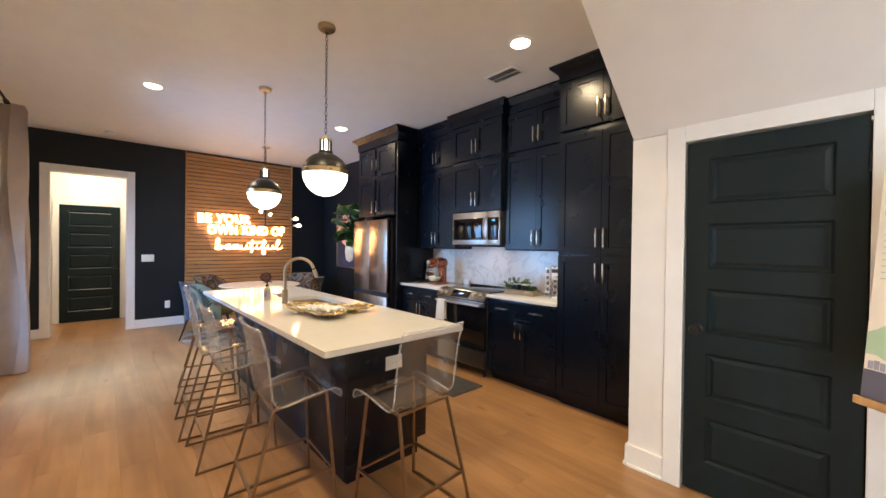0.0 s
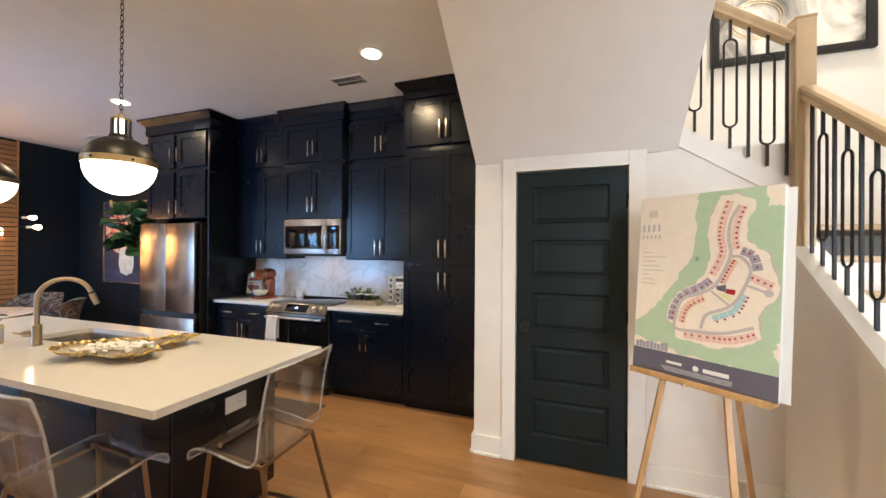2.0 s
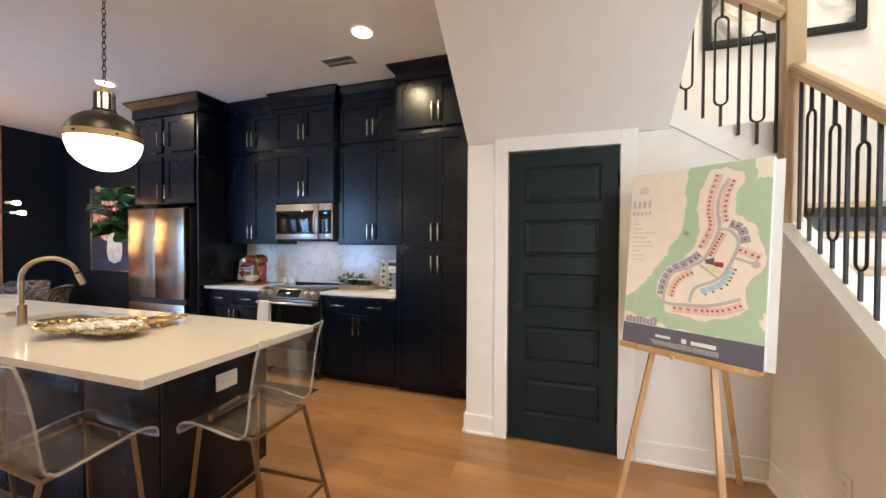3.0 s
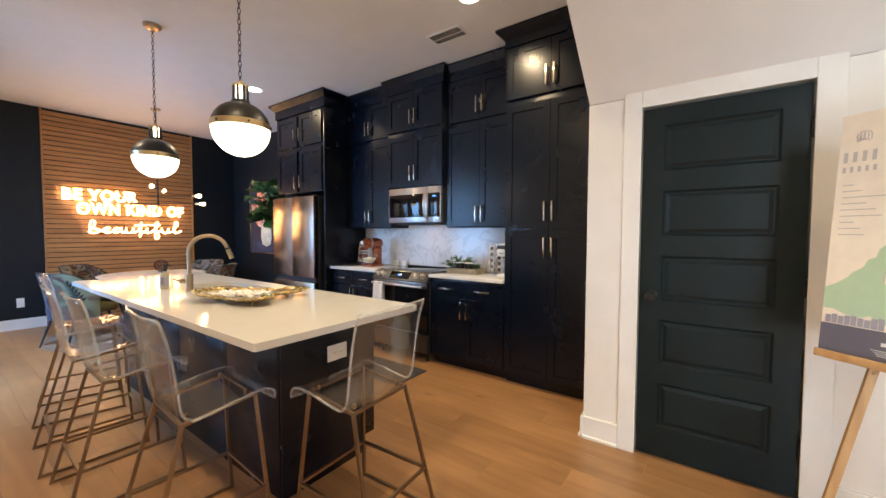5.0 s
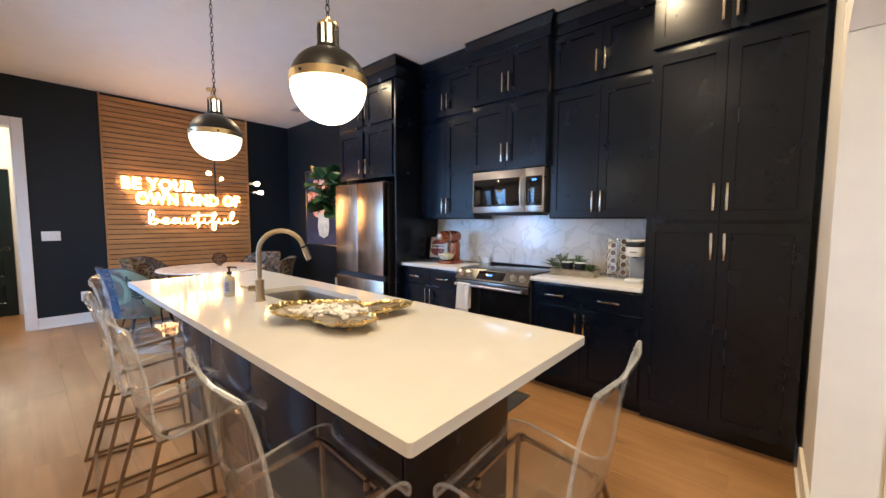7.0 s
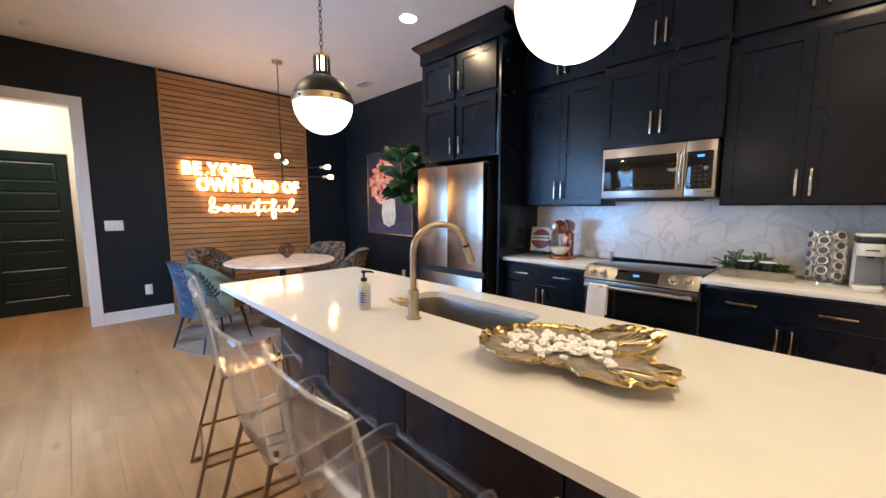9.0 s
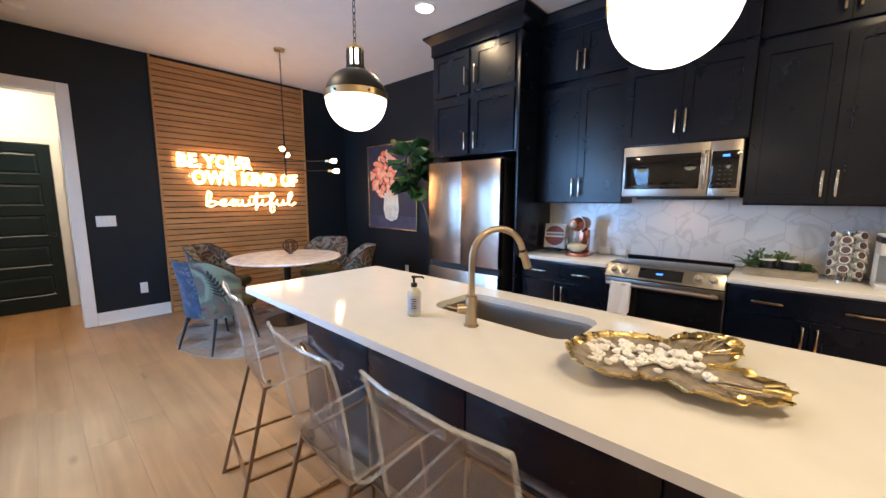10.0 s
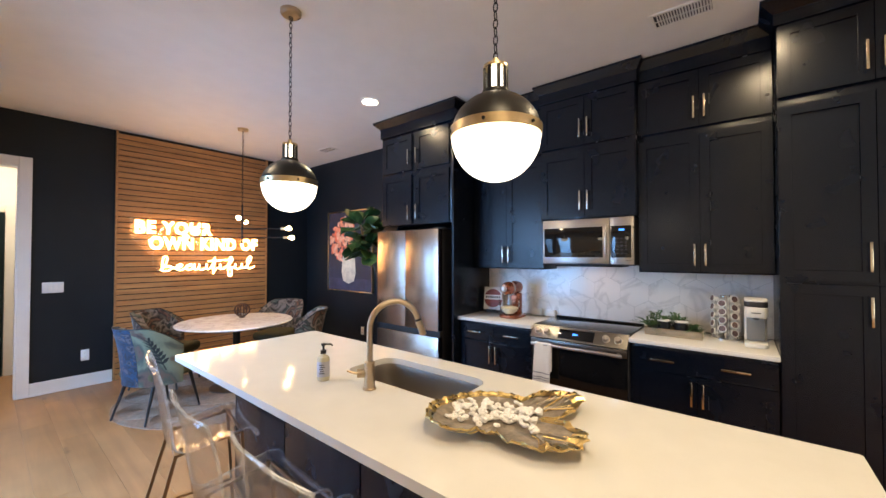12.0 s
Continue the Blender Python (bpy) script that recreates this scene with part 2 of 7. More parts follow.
M_EASEL = wood("easel_wood", (0.45, 0.25, 0.10), (0.62, 0.38, 0.17), (20, 20, 1.5), 0.45, 0.06)
M_MARBLE = veined("marble_tile", (0.78, 0.75, 0.71), (0.64, 0.615, 0.58), 2.0, 0.16, 1.0, 0.045)
M_GROUT = mat("grey_grout", (0.55, 0.53, 0.5), 0.8)
M_TABLE = veined("marble_tabletop", (0.82, 0.78, 0.74), (0.62, 0.57, 0.53), 4.0, 0.2)
M_OPAL = glow("lit_opal_glass", (1.0, 0.87, 0.66), 5.4)
M_BULB = glow("lit_bulb", (1.0, 0.58, 0.25), 60.0)
M_DOWN = glow("lit_downlight", (1.0, 0.88, 0.68), 12.0)
M_NEON = glow("lit_neon", (1.0, 0.54, 0.20), 15.0)
M_DISPLAY = glow("blue_display", (0.05, 0.25, 1.0), 3.0, (0.01, 0.01, 0.02))
M_ACRYLIC = acrylic("clear_acrylic", 0.022, 0.985)
# whiter mix: the highlights along the sheet's edges are put into its colour
M_ACRYLEDGE = acrylic("acrylic_edge", 0.24, 0.96)
M_GLASS = clear("clear_glass", (0.98, 0.99, 0.99), 1.45)
M_PANE = clear("window_pane", (1, 1, 1), 1.05)
M_CURTAIN = mat("blush_linen", (0.62, 0.52, 0.47), 0.9, vary=0.08, bump=0.4, bscale=300)
M_PLASTIC = mat("white_plastic", (0.75, 0.75, 0.73), 0.35, vary=0.03)
M_TOWEL = mat("white_towel", (0.75, 0.72, 0.68), 0.95, vary=0.06, bump=0.6, bscale=260)
M_GREYCLOTH = mat("grey_stripe", (0.2, 0.2, 0.21), 0.95)
M_MAT = mat("charcoal_mat", (0.045, 0.045, 0.05), 0.9, vary=0.4, scale=14, bump=0.5)
M_JUTE = mat("woven_jute", (0.23, 0.165, 0.12), 0.95, vary=0.25, scale=30, bump=0.8, bscale=160)

# ---- building helpers ----
BASE = {}


def thing(name, label, category, base=(0, 0, 0), group="", kind=""):
    """An Empty at the base of a thing; parts are given in world metres when base is set."""
    ob = new(name)
    ob.empty_display_size = 0.05
    ob.location = base
    BASE[ob.name] = Vector(base)
    return tagged(ob, label, category, group, kind)


def smooth(me, angle=0.6):
    me.polygons.foreach_set("use_smooth", [True] * len(me.polygons))
    me.set_sharp_from_angle(angle=angle)


def part(name, bm, material, parent=None, label="", soft=True):
    """Links a bmesh as ONE mesh object, under a thing or a part when given."""
    bmesh.ops.recalc_face_normals(bm, faces=bm.faces)
    off = BASE.get(parent.name, Vector()) if parent else Vector()
    if off.length:
        bmesh.ops.translate(bm, verts=bm.verts, vec=-off)
    me = bpy.data.meshes.new(name)
    bm.to_mesh(me)
    bm.free()
    me.materials.append(material)
    if soft:
        smooth(me)
    ob = new(name, me)
    if parent:
        ob.parent = parent
        BASE[ob.name] = off
    if label:
        ob["label"] = label
    return ob


def structure(name, bm, material, label, category=""):
    ob = part(name, bm, material, None, "", False)
    return tagged(ob, label, category or name.split("_")[0], "", "structure")


def bx(x0, y0, z0, x1, y1, z1, bev=0.0, seg=2, bm=None):
    b = bmesh.new()
    bmesh.ops.create_cube(b, size=1)
    bmesh.ops.scale(b, verts=b.verts, vec=(abs(x1 - x0), abs(y1 - y0), abs(z1 - z0)))
    bmesh.ops.translate(b, verts=b.verts, vec=((x0 + x1) / 2, (y0 + y1) / 2, (z0 + z1) / 2))
    if bev:
        bmesh.ops.bevel(b, geom=b.edges[:], offset=bev, segments=seg, affect="EDGES", profile=0.5)
    return merge(bm, b) if bm else b


def merge(bm, other):
    me = bpy.data.meshes.new("tmp")
    other.to_mesh(me)
    other.free()
    bm.from_mesh(me)
    bpy.data.meshes.remove(me)
    return bm


def moved(bm, m):
    bmesh.ops.transform(bm, matrix=m, verts=bm.verts)
    return bm


def revolve(profile, n=32, centre=(0, 0, 0), bm=None):
    """A turned shape from (radius, height) pairs, about z."""
    b = bm or bmesh.new()
    rings = []
    for r, z in profile:
        if r < 1e-6:
            rings.append([b.verts.new((centre[0], centre[1], centre[2] + z))])
        else:
            rings.append([b.verts.new((centre[0] + r * math.cos(2 * math.pi * k / n), centre[1] + r * math.sin(2 * math.pi * k / n), centre[2] + z)) for k in range(n)])
    for a, c in zip(rings, rings[1:]):
        for k in range(n):
            q = (k + 1) % n
            vs = [a[k % len(a)], a[q % len(a)], c[q % len(c)], c[k % len(c)]]
            vs = list(dict.fromkeys(vs))
            if len(vs) > 2:
                b.faces.new(vs)
    for ring, up in ((rings[0], False), (rings[-1], True)):
        if len(ring) > 2:
            b.faces.new(ring if up else ring[::-1])
    return b


def tube(points, r, n=8, closed=False, bm=None, square=False):
    """A round or square tube along points."""
    b = bm or bmesh.new()
    pts = [Vector(p) for p in points]
    rings, up = [], None
    count = len(pts)
    for i, p in enumerate(pts):
        a = pts[(i - 1) % count] if closed or i else p
        c = pts[(i + 1) % count] if closed or i < count - 1 else p
        d = (c - a).normalized()
        if up is None:
            up = Vector((0, 0, 1)) if abs(d.z) < 0.9 else Vector((1, 0, 0))
        up = (up - d * up.dot(d)).normalized()
        side = d.cross(up)
        k = 4 if square else n
        rad = r * 1.414 if square else r
        rings.append([b.verts.new(p + (math.cos(t) * up + math.sin(t) * side) * rad) for t in [2 * math.pi * (j + (0.5 if square else 0)) / k for j in range(k)]])
    k = len(rings[0])
    for i in range(count if closed else count - 1):
        a, c = rings[i], rings[(i + 1) % count]
        for j in range(k):
            b.faces.new([a[j], a[(j + 1) % k], c[(j + 1) % k], c[j]])
    if not closed:
        b.faces.new(rings[0][::-1])
        b.faces.new(rings[-1])
    return b


def disc(x, y, z0, z1, r, n=28, bev=0.0):
    prof = [(r - bev, z0), (r, z0 + bev), (r, z1 - bev), (r - bev, z1)] if bev else [(r, z0), (r, z1)]
    return revolve(prof, n, (x, y, 0))


def extruded(points, axis, a, b, bev=0.0):
    """A prism: a plane outline pushed along an axis from a to b."""
    bm = bmesh.new()
    def put(p, d):
        return {"x": (d, p[0], p[1]), "y": (p[0], d, p[1]), "z": (p[0], p[1], d)}[axis]
    lo = [bm.verts.new(put(p, a)) for p in points]
    hi = [bm.verts.new(put(p, b)) for p in points]
    bm.faces.new(lo[::-1])
    bm.faces.new(hi)
    for k in range(len(lo)):
        q = (k + 1) % len(lo)
        bm.faces.new([lo[k], lo[q], hi[q], hi[k]])
    bmesh.ops.recalc_face_normals(bm, faces=bm.faces)
    if bev:
        bmesh.ops.bevel(bm, geom=bm.edges[:], offset=bev, segments=2, affect="EDGES", profile=0.5)
    return bm


def panelled(w, h, t, cells, sink=0.009, edge=0.0, raised=0.0, bev=0.0015):
    """A slab w wide, h high and t thick whose face towards -y has sunk panels at cells (x0, z0, x1, z1)."""
    xs = sorted({0, w, *[round(c[0], 4) for c in cells], *[round(c[2], 4) for c in cells]})
    zs = sorted({0, h, *[round(c[1], 4) for c in cells], *[round(c[3], 4) for c in cells]})
    bm = bmesh.new()
    grid = [[bm.verts.new((x, 0, z)) for z in zs] for x in xs]
    chosen = []
    for i in range(len(xs) - 1):
        for j in range(len(zs) - 1):
            f = bm.faces.new([grid[i][j], grid[i + 1][j], grid[i + 1][j + 1], grid[i][j + 1]])
            cx, cz = (xs[i] + xs[i + 1]) / 2, (zs[j] + zs[j + 1]) / 2
            if any(c[0] < cx < c[2] and c[1] < cz < c[3] for c in cells):
                chosen.append(f)
    ex = bmesh.ops.extrude_face_region(bm, geom=bm.faces[:])
    back = [v for v in ex["geom"] if isinstance(v, bmesh.types.BMVert)]
    bmesh.ops.translate(bm, verts=back, vec=(0, t, 0))
    bm.faces.ensure_lookup_table()
    front = [f for f in bm.faces if all(abs(v.co.y) < 1e-6 for v in f.verts)]
    front = [f for f in front if any(c[0] < f.calc_center_median().x < c[2] and c[1] < f.calc_center_median().z < c[3] for c in cells)]
    for f in front:
        bmesh.ops.inset_region(bm, faces=[f], thickness=max(edge, 0.003), depth=0)
        bmesh.ops.translate(bm, verts=f.verts, vec=(0, sink, 0))
        if raised:
            bmesh.ops.inset_region(bm, faces=[f], thickness=0.012, depth=0)
            bmesh.ops.inset_region(bm, faces=[f], thickness=raised, depth=0)
            bmesh.ops.translate(bm, verts=f.verts, vec=(0, -sink * 0.7, 0))
    return bm


FACE_W = Matrix(((0, 1, 0, 0), (-1, 0, 0, 0), (0, 0, 1, 0), (0, 0, 0, 1)))  # a face towards -y turned towards -x, width along -y


# ---- the room ----
CEIL, EAST, NORTH, WEST, SOUTH = 3.055, 3.65, 7.975, -0.85, -3.6

structure("floor", bx(WEST - 0.3, SOUTH - 0.2, -0.12, EAST + 0.2, 9.6, -0.012), M_OAK, "light oak plank floor with satin finish", "floor")
cb = bx(WEST - 0.3, 1.02, CEIL, EAST + 0.2, 9.6, CEIL + 0.2)
bx(WEST - 0.3, SOUTH - 0.2, CEIL, 1.44, 1.02, CEIL + 0.2, bm=cb)
bx(1.44, SOUTH - 0.2, CEIL, EAST + 0.2, -2.02, CEIL + 0.2, bm=cb)
structure("ceiling", cb, M_CEIL, "flat white painted plaster ceiling", "ceiling")
# east wall behind the cabinets, then dark to the dining end
structure("wall_east", bx(EAST, 1.045, 0, EAST + 0.15, 9.6, CEIL), M_NAVYWALL, "dark navy painted plain wall", "wall")
# north wall with the hall opening
OX0, OX1, OZ = -0.585, 0.298, 2.475
wb = bx(WEST - 0.15, NORTH, 0, OX0, NORTH + 0.14, CEIL)
bx(OX1, NORTH, 0, EAST, NORTH + 0.14, CEIL, bm=wb)
bx(OX0, NORTH, OZ, OX1, NORTH + 0.14, CEIL, bm=wb)
structure("wall_north", wb, M_NAVYWALL, "dark navy painted wall with a cased opening", "wall")
# west wall with its windows
# the first opening is made up, placed out of view to admit daylight
WIN = [(-2.3, -0.8), (4.75, 5.75), (6.45, 7.2)]
wb = bx(WEST - 0.15, SOUTH, 2.4, WEST, NORTH, CEIL)
bx(WEST - 0.15, SOUTH, 0, WEST, NORTH, 0.3, bm=wb)
y = SOUTH
for a, c in WIN + [(NORTH, NORTH)]:
    bx(WEST - 0.15, y, 0.3, WEST, a, 2.4, bm=wb)
    y = c
structure("wall_west", wb, M_WALL, "white painted wall with tall windows", "wall")
structure("wall_south", bx(WEST - 0.15, SOUTH - 0.15, 0, EAST + 0.15, SOUTH, CEIL), M_WALL, "plain white painted wall", "wall")
# closet and stair walls
DW = 2.575  # plane of the wall with the closet door
DY0, DY1, DZ = -0.004, 0.716, 2.055
wb = bx(DW, DY1 + 0.012, 0, DW + 0.12, 1.02, 2.13)
bx(DW, -0.83, 0, DW + 0.12, DY0 - 0.012, 2.13, bm=wb)
bx(DW, DY0 - 0.012, DZ + 0.01, DW + 0.12, DY1 + 0.012, 2.13, bm=wb)
structure("wall_closet", wb, M_WALL, "white wall with a closet door", "wall")
structure("wall_return", bx(DW + 0.12, 0.98, 0, EAST + 0.15, 1.02, CEIL), M_WALL, "white wall end beside the tall cabinet", "wall")
# unseen sheet whose black paints the shade in the door's gaps
structure("closet_back", bx(DW + 0.35, -0.7, 0, DW + 0.38, 1.0, 2.1), M_DARK, "unseen near-black sheet standing for the shade inside the closet", "wall")
# the sloped underside of the upper flight, with its side faces
SL = 0.80
sx = DW - (CEIL + 0.2 - 2.135) / SL
structure("stair_soffit", extruded([(DW, 2.135), (sx, CEIL + 0.2), (sx, CEIL + 0.5), (DW + 0.12, 2.55), (DW + 0.12, 2.135)], "y", -0.284, 1.018), M_CEIL, "white sloped plaster underside of a stair flight", "ceiling")
structure("soffit_side_wall", extruded([(DW + 0.12, 2.3), (DW - 0.1, 2.32), (1.44, CEIL + 0.1), (1.44, CEIL + 0.2), (DW + 0.12, CEIL + 0.2)], "y", 1.0185, 1.024), M_CEIL, "white side wall of the stair flight", "wall")
structure("stairwell_wall_east", bx(EAST, -2.1, 0, EAST + 0.15, 0.98, 5.6), M_WALL, "cream stairwell wall", "wall")
structure("stairwell_wall_south", bx(0.2, -2.15, 0, EAST + 0.15, -2.0, 5.6), M_WALL, "cream stairwell wall", "wall")
structure("stairwell_wall_upper", bx(1.2, 1.05, CEIL + 0.2, EAST + 0.15, 1.2, 5.6), M_WALL, "upper stairwell wall", "wall")
structure("stairwell_wall_west", bx(1.3, -2.1, CEIL + 0.2, 1.44, 1.05, 5.6), M_WALL, "upper stairwell wall", "wall")
structure("stairwell_ceiling", bx(1.2, -2.2, 5.6, EAST + 0.2, 1.2, 5.7), M_CEIL, "white stairwell ceiling", "ceiling")

# knee wall of the lower flight, its sloped cap and the short run above the closet
SF = 0.72
ZK = 1.545  # cap height at the newel
def knee(x):
    return ZK - SF * (2.52 - x)
x_low = 2.52 - (ZK - 0.12) / SF
structure("stair_knee_wall", extruded([(x_low, 0.0), (DW, 0.0), (DW, knee(DW) - 0.03), (x_low, knee(x_low) - 0.03)], "y", -0.94, -0.83), M_WALL, "white wall under the lower stair flight", "wall")
structure("trim_knee_cap", extruded([(x_low - 0.02, knee(x_low) - 0.03), (DW, knee(DW) - 0.03), (DW, knee(DW)), (x_low - 0.02, knee(x_low))], "y", -0.955, -0.81), M_WHITE, "white sloped stair cap board", "trim")
def short(y):
    return 1.915 + 0.655 * (-0.85 - y) * -1
structure("short_run_wall", extruded([(-0.94, 1.3), (-0.2, 1.3), (-0.2, short(-0.2) - 0.12), (-0.94, short(-0.94) - 0.12)], "x", DW + 0.004, DW + 0.11), M_WALL, "white wall under the short stair run", "wall")
structure("trim_short_skirt", extruded([(-0.90, short(-0.90) - 0.13), (-0.2, short(-0.2) - 0.13), (-0.2, short(-0.2)), (-0.90, short(-0.90))], "x", DW - 0.015, DW + 0.115), M_WHITE, "white sloped stair skirt board", "trim")

# steps: lower flight, landing, short run
M_TREAD = wood("oak_tread", (0.36, 0.24, 0.13), (0.5, 0.35, 0.2), (2, 16, 16), 0.35)
st = thing("staircase", "oak stair treads with white risers behind a railing", "stairs", (1.0, -1.45, 0), kind="structure")
n_low = 8
for k in range(n_low):
    z = 0.185 * (k + 1)
    x = 0.72 + 0.257 * k
    part("tread", bx(x - 0.03, -2.0, z - 0.035, x + 0.257, -0.945, z, 0.006), M_TREAD, st)
    part("riser", bx(x, -2.0, z - 0.185, x + 0.02, -0.945, z - 0.035), M_WHITE, st)
zl = 0.185 * n_low
part("landing", bx(0.72 + 0.257 * n_low - 0.03, -2.0, zl + 0.15, EAST, -0.945, zl + 0.185, 0.006), M_TREAD, st)
for k in range(3):
    z = zl + 0.185 * (k + 2)
    y = -0.945 + 0.25 * k
    part("tread", bx(DW + 0.12, y - 0.03, z - 0.035, EAST, y + 0.26, z, 0.006), M_TREAD, st)
    part("riser", bx(DW + 0.12, y, z - 0.185, EAST, y + 0.02, z - 0.035), M_WHITE, st)

# trim: casings and baseboards
def casing(name, bm, label="white painted door casing"):
    return structure(name, bm, M_WHITE, label, "trim")
cb = bx(DW - 0.02, DY1 + 0.003, 0, DW - 0.002, DY1 + 0.098, DZ + 0.098, 0.004)
bx(DW - 0.02, DY0 - 0.106, 0, DW - 0.002, DY0 - 0.003, DZ + 0.098, 0.004, bm=cb)
bx(DW - 0.021, DY0 - 0.003, DZ + 0.003, DW - 0.002, DY1 + 0.003, DZ + 0.098, 0.004, bm=cb)
casing("trim_closet_casing", cb)
cb = bx(OX1 - 0.003, NORTH - 0.022, 0, OX1 + 0.092, NORTH - 0.002, OZ + 0.092, 0.004)
bx(OX0 - 0.092, NORTH - 0.022, 0, OX0 + 0.003, NORTH - 0.002, OZ + 0.092, 0.004, bm=cb)
bx(OX0 + 0.003, NORTH - 0.023, OZ - 0.003, OX1 - 0.003, NORTH - 0.002, OZ + 0.092, 0.004, bm=cb)
bx(OX1 - 0.016, NORTH - 0.002, 0, OX1 - 0.0005, NORTH + 0.142, OZ - 0.016, bm=cb)
bx(OX0 + 0.0005, NORTH - 0.002, 0, OX0 + 0.016, NORTH + 0.142, OZ - 0.016, bm=cb)
bx(OX0 + 0.0005, NORTH - 0.002, OZ - 0.016, OX1 - 0.0005, NORTH + 0.142, OZ - 0.0005, bm=cb)
casing("trim_hall_casing", cb, "white painted casing round the hall opening")
def baseboard(x0, y0, x1, y1, out):
    """A board 14 cm high with a shoe, along an axis, standing off its wall towards out."""
    ox, oy = out
    b = bx(x0, y0, 0.0, x1 + 0.016 * ox, y1 + 0.016 * oy, 0.14, 0.003) if ox + oy > 0 else bx(x0 + 0.016 * ox, y0 + 0.016 * oy, 0.0, x1, y1, 0.14, 0.003)
    sh = bx(x0, y0, 0.0, x1 + 0.028 * ox, y1 + 0.028 * oy, 0.02, 0.004) if ox + oy > 0 else bx(x0 + 0.028 * ox, y0 + 0.028 * oy, 0.0, x1, y1, 0.02, 0.004)
    structure("baseboard", merge(b, sh), M_WHITE, "white painted baseboard", "baseboard")
baseboard(OX1 + 0.093, NORTH - 0.001, 1.065, NORTH, (0, -1))
baseboard(2.93, NORTH - 0.001, EAST, NORTH, (0, -1))
baseboard(WEST, NORTH - 0.001, OX0 - 0.093, NORTH, (0, -1))
baseboard(EAST - 0.001, 5.3, EAST, NORTH - 0.03, (-1, 0))
baseboard(DW - 0.001, DY1 + 0.099, DW, 1.021, (-1, 0))
baseboard(DW - 0.018, 1.02, 3.05, 1.021, (0, 1))
baseboard(DW - 0.001, -0.83, DW, DY0 - 0.107, (-1, 0))
baseboard(x_low, -0.83, DW - 0.03, -0.829, (0, 1))
baseboard(WEST, SOUTH, WEST + 0.001, NORTH - 0.03, (1, 0))

# hall behind the north opening
structure("hall_wall_north", bx(-1.4, 9.26, 0, 1.0, 9.4, CEIL), M_WALL, "white hall wall", "wall")
structure("hall_wall_east", bx(0.36, NORTH + 0.142, 0, 0.5, 9.26, CEIL), M_WALL, "white hall wall", "wall")
structure("hall_wall_west", bx(-1.0, NORTH + 0.142, 0, -0.86, 9.26, CEIL), M_WALL, "white hall wall", "wall")
cb = bx(0.236, 9.236, 0, 0.32, 9.258, 2.15, 0.004)
bx(-0.64, 9.236, 0, -0.556, 9.258, 2.15, 0.004, bm=cb)
bx(-0.556, 9.235, 2.066, 0.236, 9.258, 2.15, 0.004, bm=cb)
casing("trim_hall_door_casing", cb)

# windows of the west wall
# window_1 is unseen, added for the daylight at the south end
for i, (a, c) in enumerate(WIN):
    wdw = thing("window_%d" % (i + 1), "tall white-framed window with clear panes", "window", (WEST - 0.08, (a + c) / 2, 0.3), kind="structure")
    fb = bx(WEST - 0.13, a, 0.3, WEST - 0.05, a + 0.06, 2.4, 0.004)
    bx(WEST - 0.13, c - 0.06, 0.3, WEST - 0.05, c, 2.4, 0.004, bm=fb)
    bx(WEST - 0.13, a + 0.06, 0.3, WEST - 0.05, c - 0.06, 0.36, 0.004, bm=fb)
    bx(WEST - 0.13, a + 0.06, 2.34, WEST - 0.05, c - 0.06, 2.4, 0.004, bm=fb)
    bx(WEST - 0.12, a + 0.06, 1.33, WEST - 0.06, c - 0.06, 1.37, 0.004, bm=fb)
    part("window_frame", fb, M_WHITE, wdw)
    for z0, z1 in ((0.36, 1.33), (1.37, 2.34)):
        p = part("pane", bx(WEST - 0.1, a + 0.06, z0, WEST - 0.094, c - 0.06, z1), M_PANE, wdw)
        p.visible_shadow = False


def panel_door(name, label, w, h, m, rows, knob_x, material=M_DOOR, category="door", hinges=()):
    """An interior door of stacked raised panels with a round knob; local face towards -y."""
    d = thing(name, label, category, kind="structure")
    gap = 0.115
    usable = h - 0.18 - 0.10 - gap * (len(rows) - 1)
    z, cells = 0.18, []
    for r in rows:
        hh = usable * r / sum(rows)
        cells.append((0.105, z, w - 0.105, z + hh))
        z += hh + gap
    part("slab", panelled(w, h, 0.035, cells, 0.011, 0.016, 0.026), material, d, "", False)
    kb = revolve([(0.031, 0), (0.031, 0.006), (0.012, 0.012), (0.012, 0.035), (0.026, 0.042), (0.031, 0.055), (0.026, 0.068), (0.0, 0.072)], 24)
    moved(kb, Matrix.Translation((knob_x, 0, 0.95)) @ Matrix.Rotation(radians(90), 4, "X"))
    part("knob", kb, M_BLACK, d, "round matte black knob")
    for hz in hinges:
        part("hinge", tube([(w + 0.004, -0.008, hz - 0.045), (w + 0.004, -0.008, hz + 0.045)], 0.009), M_BLACK, d, "black hinge")
    d.matrix_basis = m
    return d


SIX = [1, 1, 1, 1, 1]
panel_door("door_1", "closed dark teal five-panel closet door with black knob", 0.714, 2.035, Matrix.Translation((DW + 0.012, DY1 - 0.003, 0.012)) @ FACE_W, SIX, 0.062, hinges=(0.25, 1.05, 1.82))
panel_door("door_2", "closed dark teal panel door at the hall end", 0.786, 2.05, pose(-0.553, 9.225, 0.008), [1, 1, 1, 1, 1], 0.724)

